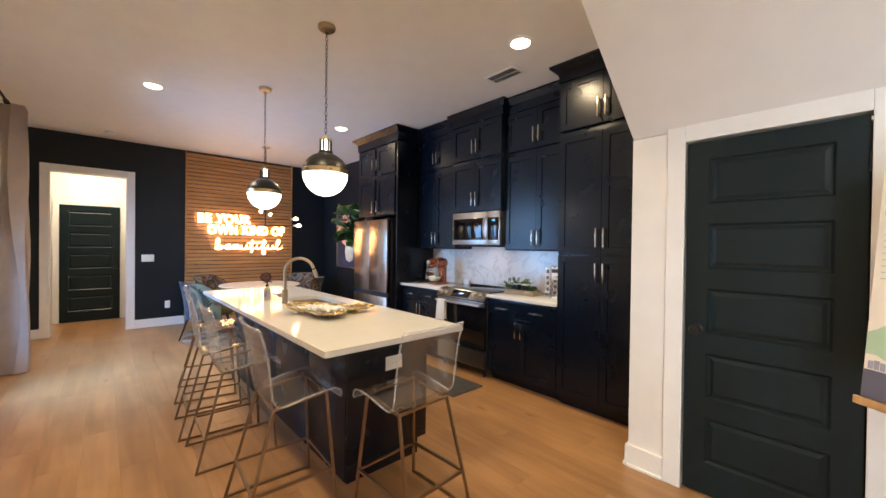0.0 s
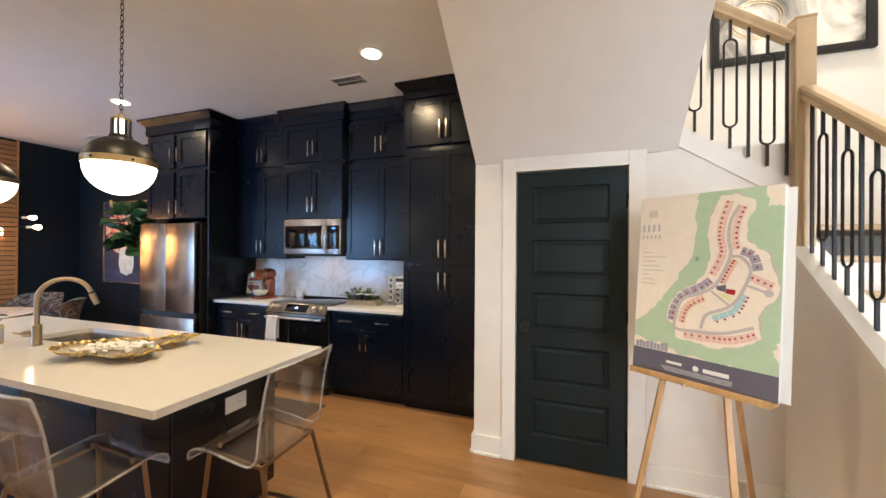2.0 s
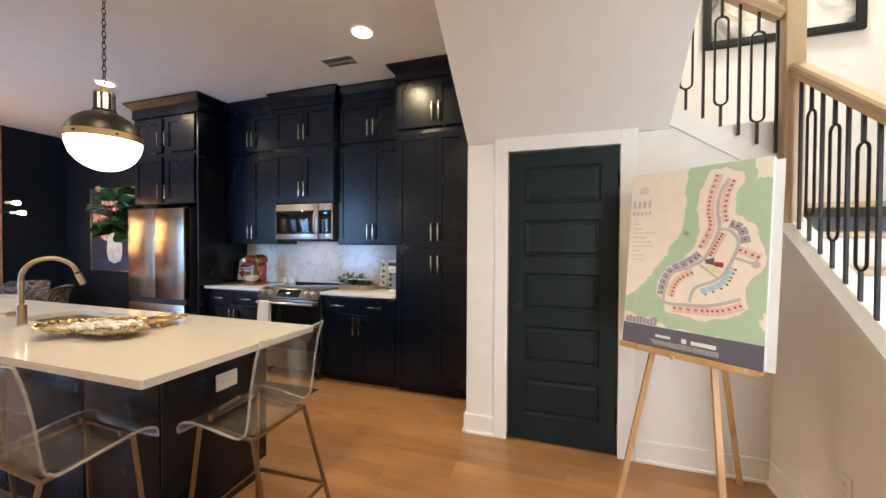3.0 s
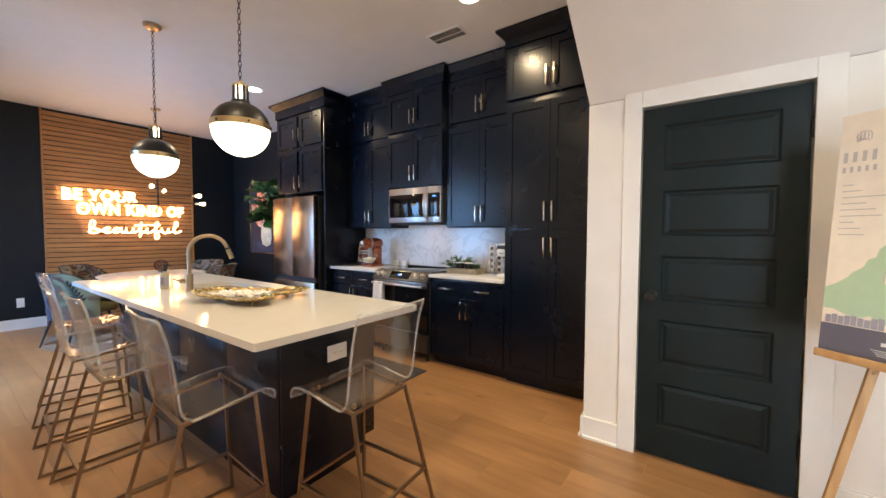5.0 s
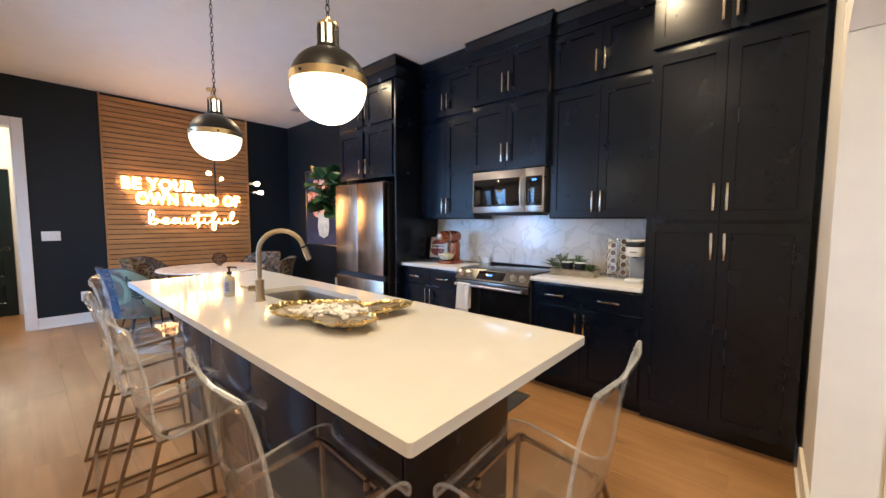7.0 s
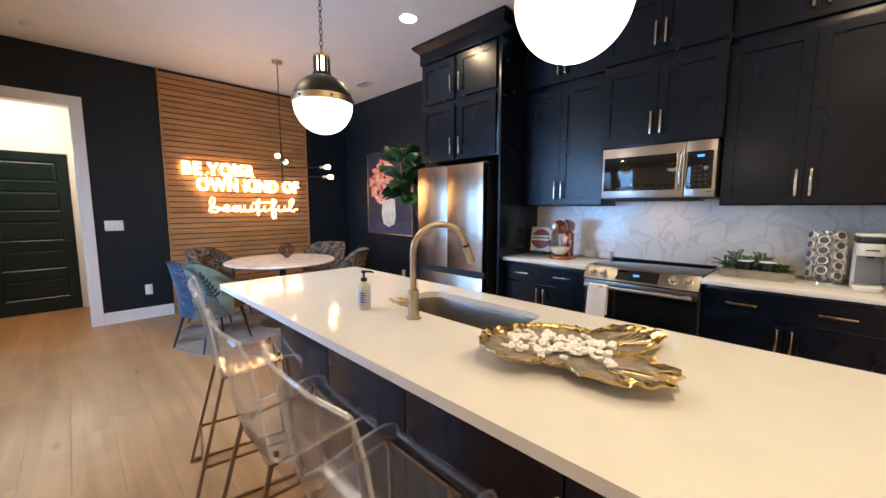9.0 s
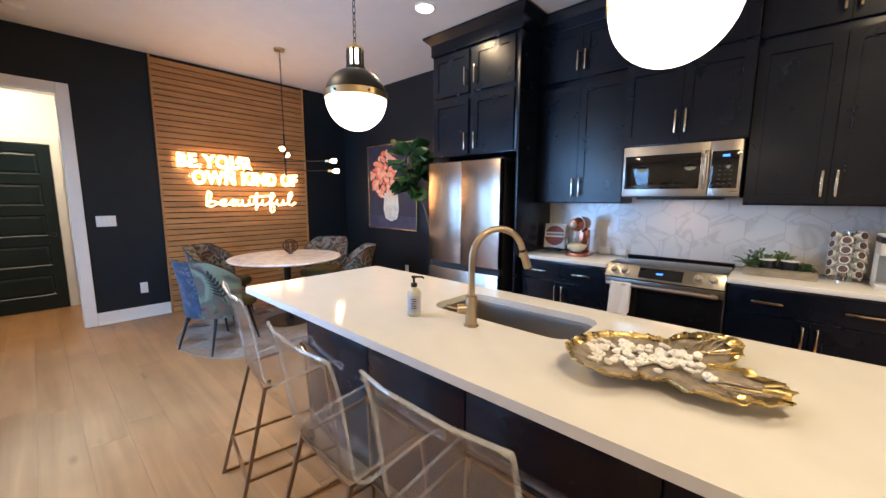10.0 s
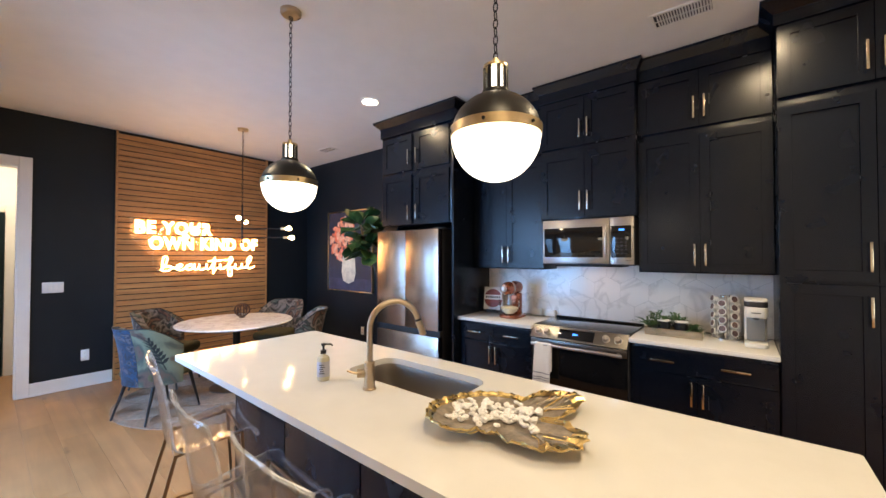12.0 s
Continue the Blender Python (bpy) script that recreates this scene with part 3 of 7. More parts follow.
# ---- kitchen cabinets ----
def pull(bm_y, z, x, length=0.16, upright=True):
    """A flat bar pull standing off a door face at x, towards -x."""
    if upright:
        b = bx(x - 0.034, bm_y - 0.006, z - length / 2, x - 0.026, bm_y + 0.006, z + length / 2, 0.0015)
        for s in (-1, 1):
            bx(x - 0.027, bm_y - 0.004, z + s * length * 0.38 - 0.004, x, bm_y + 0.004, z + s * length * 0.38 + 0.004, bm=b)
    else:
        b = bx(x - 0.034, bm_y - length / 2, z - 0.006, x - 0.026, bm_y + length / 2, z + 0.006, 0.0015)
        for s in (-1, 1):
            bx(x - 0.027, bm_y + s * length * 0.38 - 0.004, z - 0.004, x, bm_y + s * length * 0.38 + 0.004, z + 0.004, bm=b)
    return b


def shaker(parent, y0, y1, z0, z1, xf, handle=None, hz=0.0, name="door", rail=0.058):
    """A shaker front in the plane x = xf. handle: the y of an upright pull, or 'bar' for a level one."""
    w, h = y1 - y0, z1 - z0
    b = panelled(w, h, 0.02, [(rail, rail, w - rail, h - rail)], 0.010, 0.003) if h > 0.2 else bx(0, 0, 0, w, 0.02, h, 0.002)
    moved(b, Matrix.Translation((xf, y1, z0)) @ FACE_W)
    d = part(name, b, M_CAB, parent, "", False)
    if handle == "bar":
        part("handle", pull((y0 + y1) / 2, (z0 + z1) / 2, xf, 0.15, False), M_NICKEL, d, "brushed champagne bar pull")
    elif handle is not None:
        part("handle", pull(handle, hz, xf), M_NICKEL, d, "brushed champagne bar pull")
    return d


def pair(parent, y0, y1, z0, z1, xf, hz, stile=0.002, edge=0.004):
    mid = (y0 + y1) / 2
    shaker(parent, y0 + edge, mid - stile, z0, z1, xf, mid - stile - 0.03, hz)
    shaker(parent, mid + stile, y1 - edge, z0, z1, xf, mid + stile + 0.03, hz)


def crown(parent, y0, y1, xf, z0, left=True, right=True, out=0.075):
    """A stepped and sloped crown along a front, returned along its free ends."""
    a0 = y0 - (out if right else 0)
    a1 = y1 + (out if left else 0)
    b = bx(xf - 0.012, y0 - (0.012 if right else 0), z0, EAST - 0.02, y1 + (0.012 if left else 0), CEIL - 0.085, 0.002)
    lo = [(xf - 0.014, y0 - (0.014 if right else 0)), (xf - 0.014, y1 + (0.014 if left else 0)), (EAST - 0.03, y1 + (0.014 if left else 0)), (EAST - 0.03, y0 - (0.014 if right else 0))]
    hi = [(xf - out, a0), (xf - out, a1), (EAST - 0.03, a1), (EAST - 0.03, a0)]
    vs = [[b.verts.new((x, y, z)) for x, y in ring] for ring, z in ((lo, CEIL - 0.09), (lo, CEIL - 0.08), (hi, CEIL - 0.022), (hi, CEIL - 0.003))]
    for p, q in zip(vs, vs[1:]):
        for k in range(4):
            b.faces.new([p[k], p[(k + 1) % 4], q[(k + 1) % 4], q[k]])
    b.faces.new(vs[0][::-1])
    b.faces.new(vs[-1])
    part("crown", b, M_CAB, parent, "stepped crown moulding", False)


XB = EAST - 0.002
# tall pantry
PX = 3.075
pantry = thing("pantry_cabinet", "tall navy shaker pantry cabinet with brass-toned pulls", "cabinet", (3.3, 1.44, 0))
part("body", bx(PX, 1.05, 0.1, XB, 1.838, 2.93, 0.002), M_CAB, pantry)
part("toe_kick", bx(PX + 0.05, 1.05, 0.0, XB, 1.838, 0.1), M_CAB, pantry)
pair(pantry, 1.05, 1.838, 0.105, 1.352, PX - 0.021, 1.214)
pair(pantry, 1.05, 1.838, 1.372, 2.408, PX - 0.021, 1.508)
pair(pantry, 1.05, 1.838, 2.465, 2.895, PX - 0.021, 2.595)
crown(pantry, 1.05, 1.838, PX - 0.01, 2.905, True, False)

# base cabinets
def base_unit(y0, y1, label):
    c = thing("base_cabinet", label, "cabinet", (3.3, (y0 + y1) / 2, 0), "base cabinets")
    part("body", bx(3.085, y0, 0.1, XB, y1, 0.88, 0.002), M_CAB, c)
    part("toe_kick", bx(3.155, y0, 0.0, XB, y1, 0.1), M_CAB, c)
    mid = (y0 + y1) / 2
    shaker(c, y0 + 0.006, mid - 0.002, 0.71, 0.86, 3.064, "bar", 0, "drawer")
    shaker(c, mid + 0.002, y1 - 0.006, 0.71, 0.86, 3.064, "bar", 0, "drawer")
    pair(c, y0 + 0.002, y1 - 0.002, 0.115, 0.695, 3.064, 0.59)
base_unit(1.842, 2.664, "navy shaker base cabinet with two drawers")
base_unit(3.43, 4.215, "navy shaker base cabinet with two drawers")
for a, c in ((1.84, 2.664), (3.43, 4.215)):
    wt = thing("worktop", "white quartz worktop with an eased edge", "worktop", (3.3, (a + c) / 2, 0.884))
    part("slab", bx(3.03, a, 0.884, XB - 0.02, c, 0.914, 0.003), M_QUARTZ, wt)

# wall cabinets
def wall_unit(y0, y1, z0, zs, xf, hz0, hz1, label, l, r, zb=None):
    c = thing("wall_cabinet", label, "cabinet", ((xf + XB) / 2, (y0 + y1) / 2, z0), "wall cabinets")
    part("body", bx(xf, y0, z0, XB, y1, 2.94, 0.002), M_CAB, c)
    pair(c, y0, y1, z0 + 0.012, zs - 0.028, xf - 0.021, hz0)
    pair(c, y0, y1, zs + 0.026, 2.875, xf - 0.021, hz1)
    crown(c, y0, y1, xf - 0.01, 2.885, l, r, 0.055)
UX = 3.335
wall_unit(1.842, 2.648, 1.385, 2.435, UX, 1.52, 2.595, "tall navy shaker wall cabinet with two tiers", False, False)
wall_unit(2.650, 3.436, 1.832, 2.435, 3.265, 1.983, 2.598, "navy shaker cabinet above the microwave", True, True)
wall_unit(3.438, 4.212, 1.385, 2.435, UX, 1.525, 2.60, "tall navy shaker wall cabinet with two tiers", False, False)

# fridge surround
FX = 2.98
sur = thing("fridge_surround", "navy cabinet tower framing the refrigerator", "cabinet", (3.3, 4.74, 0))
part("side_panel", bx(FX - 0.015, 4.217, 0, XB, 4.24, 2.94, 0.002), M_CAB, sur)
part("side_panel", bx(FX + 0.25, 5.27, 0, XB, 5.29, 2.94, 0.002), M_CAB, sur)
part("body", bx(FX, 4.24, 1.85, XB, 5.27, 2.94, 0.002), M_CAB, sur)
pair(sur, 4.24, 5.275, 1.86, 2.396, FX - 0.021, 1.98, 0.028, 0.034)
pair(sur, 4.24, 5.275, 2.444, 2.838, FX - 0.021, 2.585, 0.028, 0.034)
crown(sur, 4.217, 5.27, FX - 0.01, 2.865)

# ---- refrigerator ----
fr = thing("refrigerator", "warm stainless french-door refrigerator with dark sides", "refrigerator", (3.25, 4.8, 0))
part("body", bx(2.97, 4.355, 0.03, XB - 0.04, 5.25, 1.78, 0.006), M_GREY, fr, "dark grey steel cabinet sides")
part("door", bx(2.89, 4.352, 0.76, 2.965, 4.803, 1.785, 0.008), M_FRIDGE, fr)
part("door", bx(2.89, 4.809, 0.76, 2.965, 5.253, 1.785, 0.008), M_FRIDGE, fr)
part("drawer", bx(2.89, 4.352, 0.07, 2.965, 5.253, 0.70, 0.008), M_FRIDGE, fr)
part("recess", bx(2.93, 4.36, 0.70, 2.965, 5.245, 0.76), M_DARK, fr, "black recessed grip")
for hy in (4.40, 5.2):
    part("hinge_cover", bx(2.93, hy - 0.05, 1.785, 3.06, hy + 0.05, 1.80, 0.004), M_GREY, fr)
for fy in (4.42, 5.18):
    part("foot", disc(3.0, fy, 0, 0.03, 0.02), M_BLACK, fr)
    part("foot", disc(3.5, fy, 0, 0.03, 0.02), M_BLACK, fr)

# ---- range ----
R0, R1 = 2.667, 3.427
rg = thing("range", "stainless electric slide-in range with black glass top", "stove", (3.3, 3.05, 0))
part("body", bx(3.06, R0, 0.09, XB - 0.03, R1, 0.90, 0.004), M_GREY, rg)
part("cooktop", bx(3.094, R0 - 0.001, 0.902, XB - 0.03, R1 + 0.001, 0.926, 0.005), M_BLACKGLASS, rg, "black ceramic glass cooktop")
part("rear_trim", bx(XB - 0.055, R0, 0.926, XB - 0.03, R1, 0.933, 0.002), M_BLACK, rg)
part("control_panel", extruded([(2.998, 0.832), (3.09, 0.832), (3.09, 0.925), (3.078, 0.925)], "y", R0, R1, 0.003), M_RANGE, rg, "sloped stainless control panel")
SLP = Matrix.Translation((3.038, 0, 0.8785)) @ Matrix.Rotation(radians(40.7), 4, "Y")
part("display", moved(bx(-0.004, 2.91, -0.043, 0.001, 3.19, 0.043, 0.001), SLP), M_BLACKGLASS, rg, "black display window")
part("clock", moved(bx(-0.0055, 3.035, -0.006, -0.0045, 3.075, 0.008), SLP), M_DISPLAY, rg, "lit blue digits")
for ky in (2.735, 2.82, 3.29, 3.365):
    kb = revolve([(0.029, 0), (0.029, 0.005), (0.024, 0.007), (0.023, 0.028), (0.020, 0.032), (0, 0.032)], 24)
    moved(kb, SLP @ Matrix.Translation((0, ky, 0)) @ Matrix.Rotation(radians(-90), 4, "Y"))
    k = part("knob", kb, M_STEEL, rg, "stainless control knob")
    part("grip", moved(bx(-0.038, ky - 0.004, -0.02, -0.029, ky + 0.004, 0.02, 0.001), SLP), M_STEEL, k)
part("oven_door", bx(3.022, R0 + 0.004, 0.30, 3.06, R1 - 0.004, 0.822, 0.005), M_BLACKGLASS, rg, "black glass oven door")
part("door_trim", bx(3.014, R0 + 0.004, 0.765, 3.021, R1 - 0.004, 0.82, 0.002), M_RANGE, rg)
hb = tube([(2.965, R0 + 0.03, 0.785), (2.965, R1 - 0.03, 0.785)], 0.013, 12)
for hy in (R0 + 0.06, R1 - 0.06):
    bx(2.965, hy - 0.012, 0.775, 3.015, hy + 0.012, 0.795, 0.003, bm=hb)
part("handle", hb, M_STEEL, rg, "stainless oven handle")
part("drawer", bx(3.022, R0 + 0.004, 0.10, 3.06, R1 - 0.004, 0.29, 0.005), M_RANGE, rg, "stainless warming drawer")
for fx in (3.1, 3.5):
    for fy in (R0 + 0.06, R1 - 0.06):
        part("foot", disc(fx, fy, 0, 0.09, 0.018), M_BLACK, rg)

# ---- microwave ----
mw = thing("microwave", "stainless over-the-range microwave with black window", "microwave", (3.45, 3.04, 1.435))
V0, V1 = 2.667, 3.418
part("body", bx(3.29, V0, 1.435, XB - 0.03, V1, 1.826, 0.004), M_GREY, mw)
part("door", bx(3.252, 2.85, 1.445, 3.289, V1, 1.826, 0.005), M_STEEL, mw, "stainless door")
part("window", bx(3.247, 2.90, 1.50, 3.2515, 3.40, 1.755, 0.001), M_BLACKGLASS, mw, "black glass window")
part("control_panel", bx(3.252, V0, 1.445, 3.289, 2.846, 1.826, 0.005), M_STEEL, mw)
part("keypad", bx(3.247, V0 + 0.018, 1.50, 3.2515, 2.835, 1.755, 0.001), M_BLACKGLASS, mw, "black glass keypad")
part("clock", bx(3.2455, 2.735, 1.715, 3.2465, 2.775, 1.73), M_DISPLAY, mw, "lit blue digits")
for r in range(5):
    for c in range(3):
        part("key", bx(3.2457, 2.715 + 0.032 * c, 1.53 + 0.03 * r, 3.2468, 2.731 + 0.032 * c, 1.536 + 0.03 * r), M_GREY, mw)
part("handle", tube([(3.248, 2.868, 1.50), (3.215, 2.868, 1.53), (3.205, 2.868, 1.63), (3.215, 2.868, 1.73), (3.248, 2.868, 1.76)], 0.012, 12), M_STEEL, mw, "bowed stainless handle")
part("grille", bx(3.30, V0 + 0.1, 1.42, 3.55, V1 - 0.1, 1.4345, 0.003), M_BLACK, mw)

# ---- island ----
isl = thing("kitchen_island", "long navy panelled kitchen island with seating overhang", "island", (1.4, 3.4, 0))
IX0, IX1, IY0, IY1 = 1.09, 1.70, 2.06, 4.535
# the carcass leaves a bay open for the sink bowl
for a, c, top in ((IY0 + 0.012, 2.925, 0.878), (2.926, 3.694, 0.66), (3.695, IY1 - 0.012, 0.878)):
    part("carcass", bx(IX0 + 0.012, a, 0.1, IX1 - 0.025, c, top, 0.002), M_CAB, isl)
part("toe_kick", bx(IX0 + 0.012, IY0 + 0.02, 0, IX1 - 0.09, IY1 - 0.012, 0.1), M_CAB, isl)
part("end_panel", bx(IX0, IY0 - 0.008, 0.1, IX1, IY0 + 0.011, 0.878, 0.002), M_CAB, isl)
part("end_panel", bx(IX0, IY1 - 0.011, 0.0, IX1, IY1 + 0.008, 0.878, 0.002), M_CAB, isl)
part("end_foot", bx(IX0, IY0 - 0.008, 0.0, IX1 - 0.075, IY0 + 0.011, 0.1, 0.002), M_CAB, isl)
seams = [IY0 + 0.011, 2.61, 3.29, 3.92, IY1 - 0.011]
for a, c in zip(seams, seams[1:]):
    part("back_panel", bx(IX0 - 0.004, a + 0.003, 0.0, IX0 + 0.0115, c - 0.003, 0.878, 0.004), M_CAB, isl)
for a, c in ((IY0 + 0.01, 2.7), (2.7, 3.7), (3.7, IY1 - 0.01)):
    w = c - a - 0.006
    b = panelled(w, 0.75, 0.02, [(0.058, 0.058, w - 0.058, 0.692)], 0.01, 0.003)
    part("door", moved(b, Matrix.Translation((IX1 - 0.024 + 0.02, a + 0.003, 0.115)) @ Matrix.Rotation(radians(90), 4, "Z")), M_CAB, isl, "", False)

# island worktop with the sink cut-out
ITX0, ITX1, ITY0, ITY1 = 0.80, 1.742, 1.735, 4.69
SX0, SX1, SY0, SY1 = 1.262, 1.60, 2.96, 3.66
wt = thing("island_worktop", "long white quartz island worktop with undermount cut-out", "worktop", (1.27, 3.2, 0.882))
def rounded(x0, y0, x1, y1, r, n=6):
    pts = []
    for cx, cy, a in ((x1 - r, y1 - r, 0), (x0 + r, y1 - r, 90), (x0 + r, y0 + r, 180), (x1 - r, y0 + r, 270)):
        pts += [(cx + r * math.cos(radians(a + 90 * k / n)), cy + r * math.sin(radians(a + 90 * k / n))) for k in range(n + 1)]
    return pts
b = bmesh.new()
outer, inner = rounded(ITX0, ITY0, ITX1, ITY1, 0.012), rounded(SX0, SY0, SX1, SY1, 0.085)
for z0 in (0.882, 0.914):
    ov = [b.verts.new((x, y, z0)) for x, y in outer]
    iv = [b.verts.new((x, y, z0)) for x, y in inner]
    es = [b.edges.new((r[k], r[(k + 1) % len(r)])) for r in (ov, iv) for k in range(len(r))]
    bmesh.ops.triangle_fill(b, use_beauty=True, use_dissolve=False, edges=es)
b.verts.ensure_lookup_table()
n_o, n_i = len(outer), len(inner)
vs = b.verts[:]
lo_o, lo_i, hi_o, hi_i = vs[:n_o], vs[n_o:n_o + n_i], vs[n_o + n_i:2 * n_o + n_i], vs[2 * n_o + n_i:]
for lo, hi in ((lo_o, hi_o), (lo_i, hi_i)):
    for k in range(len(lo)):
        q = (k + 1) % len(lo)
        b.faces.new([lo[k], lo[q], hi[q], hi[k]])
part("slab", b, M_QUARTZ, wt, "", True)
sk = thing("sink", "stainless undermount single-bowl sink", "sink", (1.43, 3.31, 0.69))
b = bmesh.new()
rings = []
for off, z in ((0.012, 0.881), (-0.004, 0.881), (-0.008, 0.86), (-0.016, 0.72), (-0.045, 0.695)):
    rings.append([b.verts.new((x, y, z)) for x, y in rounded(SX0 - off, SY0 - off, SX1 + off, SY1 + off, max(0.04, 0.085 + off))])
for p, q in zip(rings, rings[1:]):
    for k in range(len(p)):
        b.faces.new([p[k], p[(k + 1) % len(p)], q[(k + 1) % len(p)], q[k]])
b.faces.new(rings[-1])
part("bowl", b, M_SINK, sk)
part("drain", revolve([(0.045, 0.0), (0.045, 0.003), (0.03, 0.004), (0.02, 0.001), (0, 0.001)], 24, (1.43, 3.31, 0.696)), M_STEEL, sk)

# ---- bar stools ----
def smoothed(points, n=6):
    """Points on a smooth curve through the given ones."""
    out = []
    p = [points[0], *points, points[-1]]
    for i in range(1, len(p) - 2):
        for j in range(n):
            t = j / n
            out.append(tuple(0.5 * (2 * b + (c - a) * t + (2 * a - 5 * b + 4 * c - d) * t * t + (3 * b - a - 3 * c + d) * t ** 3) for a, b, c, d in zip(p[i - 1], p[i], p[i + 1], p[i + 2])))
    out.append(tuple(points[-1]))
    return out



def stool():
    s = thing("bar_stool", "clear acrylic counter stool on an antique brass frame", "stool", group="stools at the island")
    # shell, facing +x: profile from the front lip back over the seat and up the back
    prof = [(0.242, 0.584), (0.243, 0.605), (0.228, 0.626), (0.184, 0.638), (0.09, 0.628), (0.0, 0.611), (-0.064, 0.602), (-0.100, 0.608), (-0.126, 0.640), (-0.138, 0.715), (-0.150, 0.81), (-0.167, 0.91), (-0.190, 0.995), (-0.199, 1.010)]
    b = bmesh.new()
    m = 10
    rows = []
    for i, (x, z) in enumerate(prof):
        t = i / (len(prof) - 1)
        half = 0.212
        row = []
        for j in range(m + 1):
            u = -1 + 2 * j / m
            lift = 0.006 * abs(u) ** 3 * (1 if i < 8 else 0)
            wrap = 0.018 * u * u * (1 if i >= 7 else 0)
            yy = u * half
            if i == len(prof) - 1:
                z_ = z - 0.012 * abs(u) ** 6
            else:
                z_ = z + lift
            row.append(b.verts.new((x + wrap, yy, z_)))
        rows.append(row)
    for p, q in zip(rows, rows[1:]):
        for j in range(m):
            b.faces.new([p[j], p[j + 1], q[j + 1], q[j]])
    bmesh.ops.recalc_face_normals(b, faces=b.faces)
    bmesh.ops.solidify(b, geom=b.faces[:], thickness=0.009)
    sh = part("shell", b, M_ACRYLIC, s, "one-piece clear acrylic seat and back")
    sh.visible_shadow = False
    # a whitish tube round the outline paints the edge highlights
    rim = []
    for i, (x, z) in enumerate(prof):
        half = 0.212
        rim.append((x + (0.018 if i >= 7 else 0), half, z + (0.006 if i < 8 else 0)))
    edge = smoothed(rim, 3) + [(-0.199, 0.1, 1.01), (-0.199, 0, 1.01), (-0.199, -0.1, 1.01)] + [(x, -y, z) for x, y, z in smoothed(rim, 3)[::-1]] + [(0.242, -0.1, 0.584), (0.242, 0, 0.584), (0.242, 0.1, 0.584)]
    ed = part("edge_highlight", tube(edge, 0.0052, 6, True), M_ACRYLEDGE, sh, "whitened acrylic tube imitating bright edge highlights")
    ed.visible_shadow = False
    tops = {(1, 1): (0.175, 0.165), (1, -1): (0.175, -0.165), (-1, 1): (-0.09, 0.165), (-1, -1): (-0.09, -0.165)}
    feet = {k: (v[0] + (0.045 if k[0] > 0 else -0.16), v[1] + 0.05 * k[1]) for k, v in tops.items()}
    def at(k, z):
        t = z / 0.625
        return (feet[k][0] + (tops[k][0] - feet[k][0]) * t, feet[k][1] + (tops[k][1] - feet[k][1]) * t, z)
    for k in tops:
        part("leg", tube([at(k, 0.0), at(k, 0.622 if k[0] > 0 else 0.590)], 0.0068, square=True), M_LEG, s)
    for sy in (1, -1):
        part("sled_rail", tube([at((1, sy), 0.009), at((-1, sy), 0.009)], 0.0068, square=True), M_LEG, s)
        part("side_rail", tube([at((1, sy), 0.618), at((-1, sy), 0.585)], 0.0062, square=True), M_LEG, s)
    for sx_ in (1, -1):
        part("footrest", tube([at((sx_, 1), 0.20), at((sx_, -1), 0.20)], 0.0068, square=True), M_LEG, s)
        part("cross_rail", tube([at((sx_, 1), 0.618 if sx_ > 0 else 0.585), at((sx_, -1), 0.618 if sx_ > 0 else 0.585)], 0.0062, square=True), M_LEG, s)
    for sy in (1, -1):
        part("footrest", tube([at((1, sy), 0.20), at((-1, sy), 0.20)], 0.0068, square=True), M_LEG, s)
    for k in tops:
        part("bolt", disc(tops[k][0] * 0.85, tops[k][1] * 0.85, 0.620 if k[0] > 0 else 0.592, 0.644 if k[0] > 0 else 0.612, 0.009, 12), M_LEG, s)
    return s
first = stool()
first.matrix_basis = pose(0.762, 2.165, 0, 0, 0, -3)
for x, y, a in ((0.694, 2.945, -1), (0.682, 3.467, -4), (0.766, 4.215, -10)):
    copy_thing(first, pose(x, y, 0, 0, 0, a))
copy_thing(first, pose(1.262, 1.653, 0, 0, 0, 93.3))

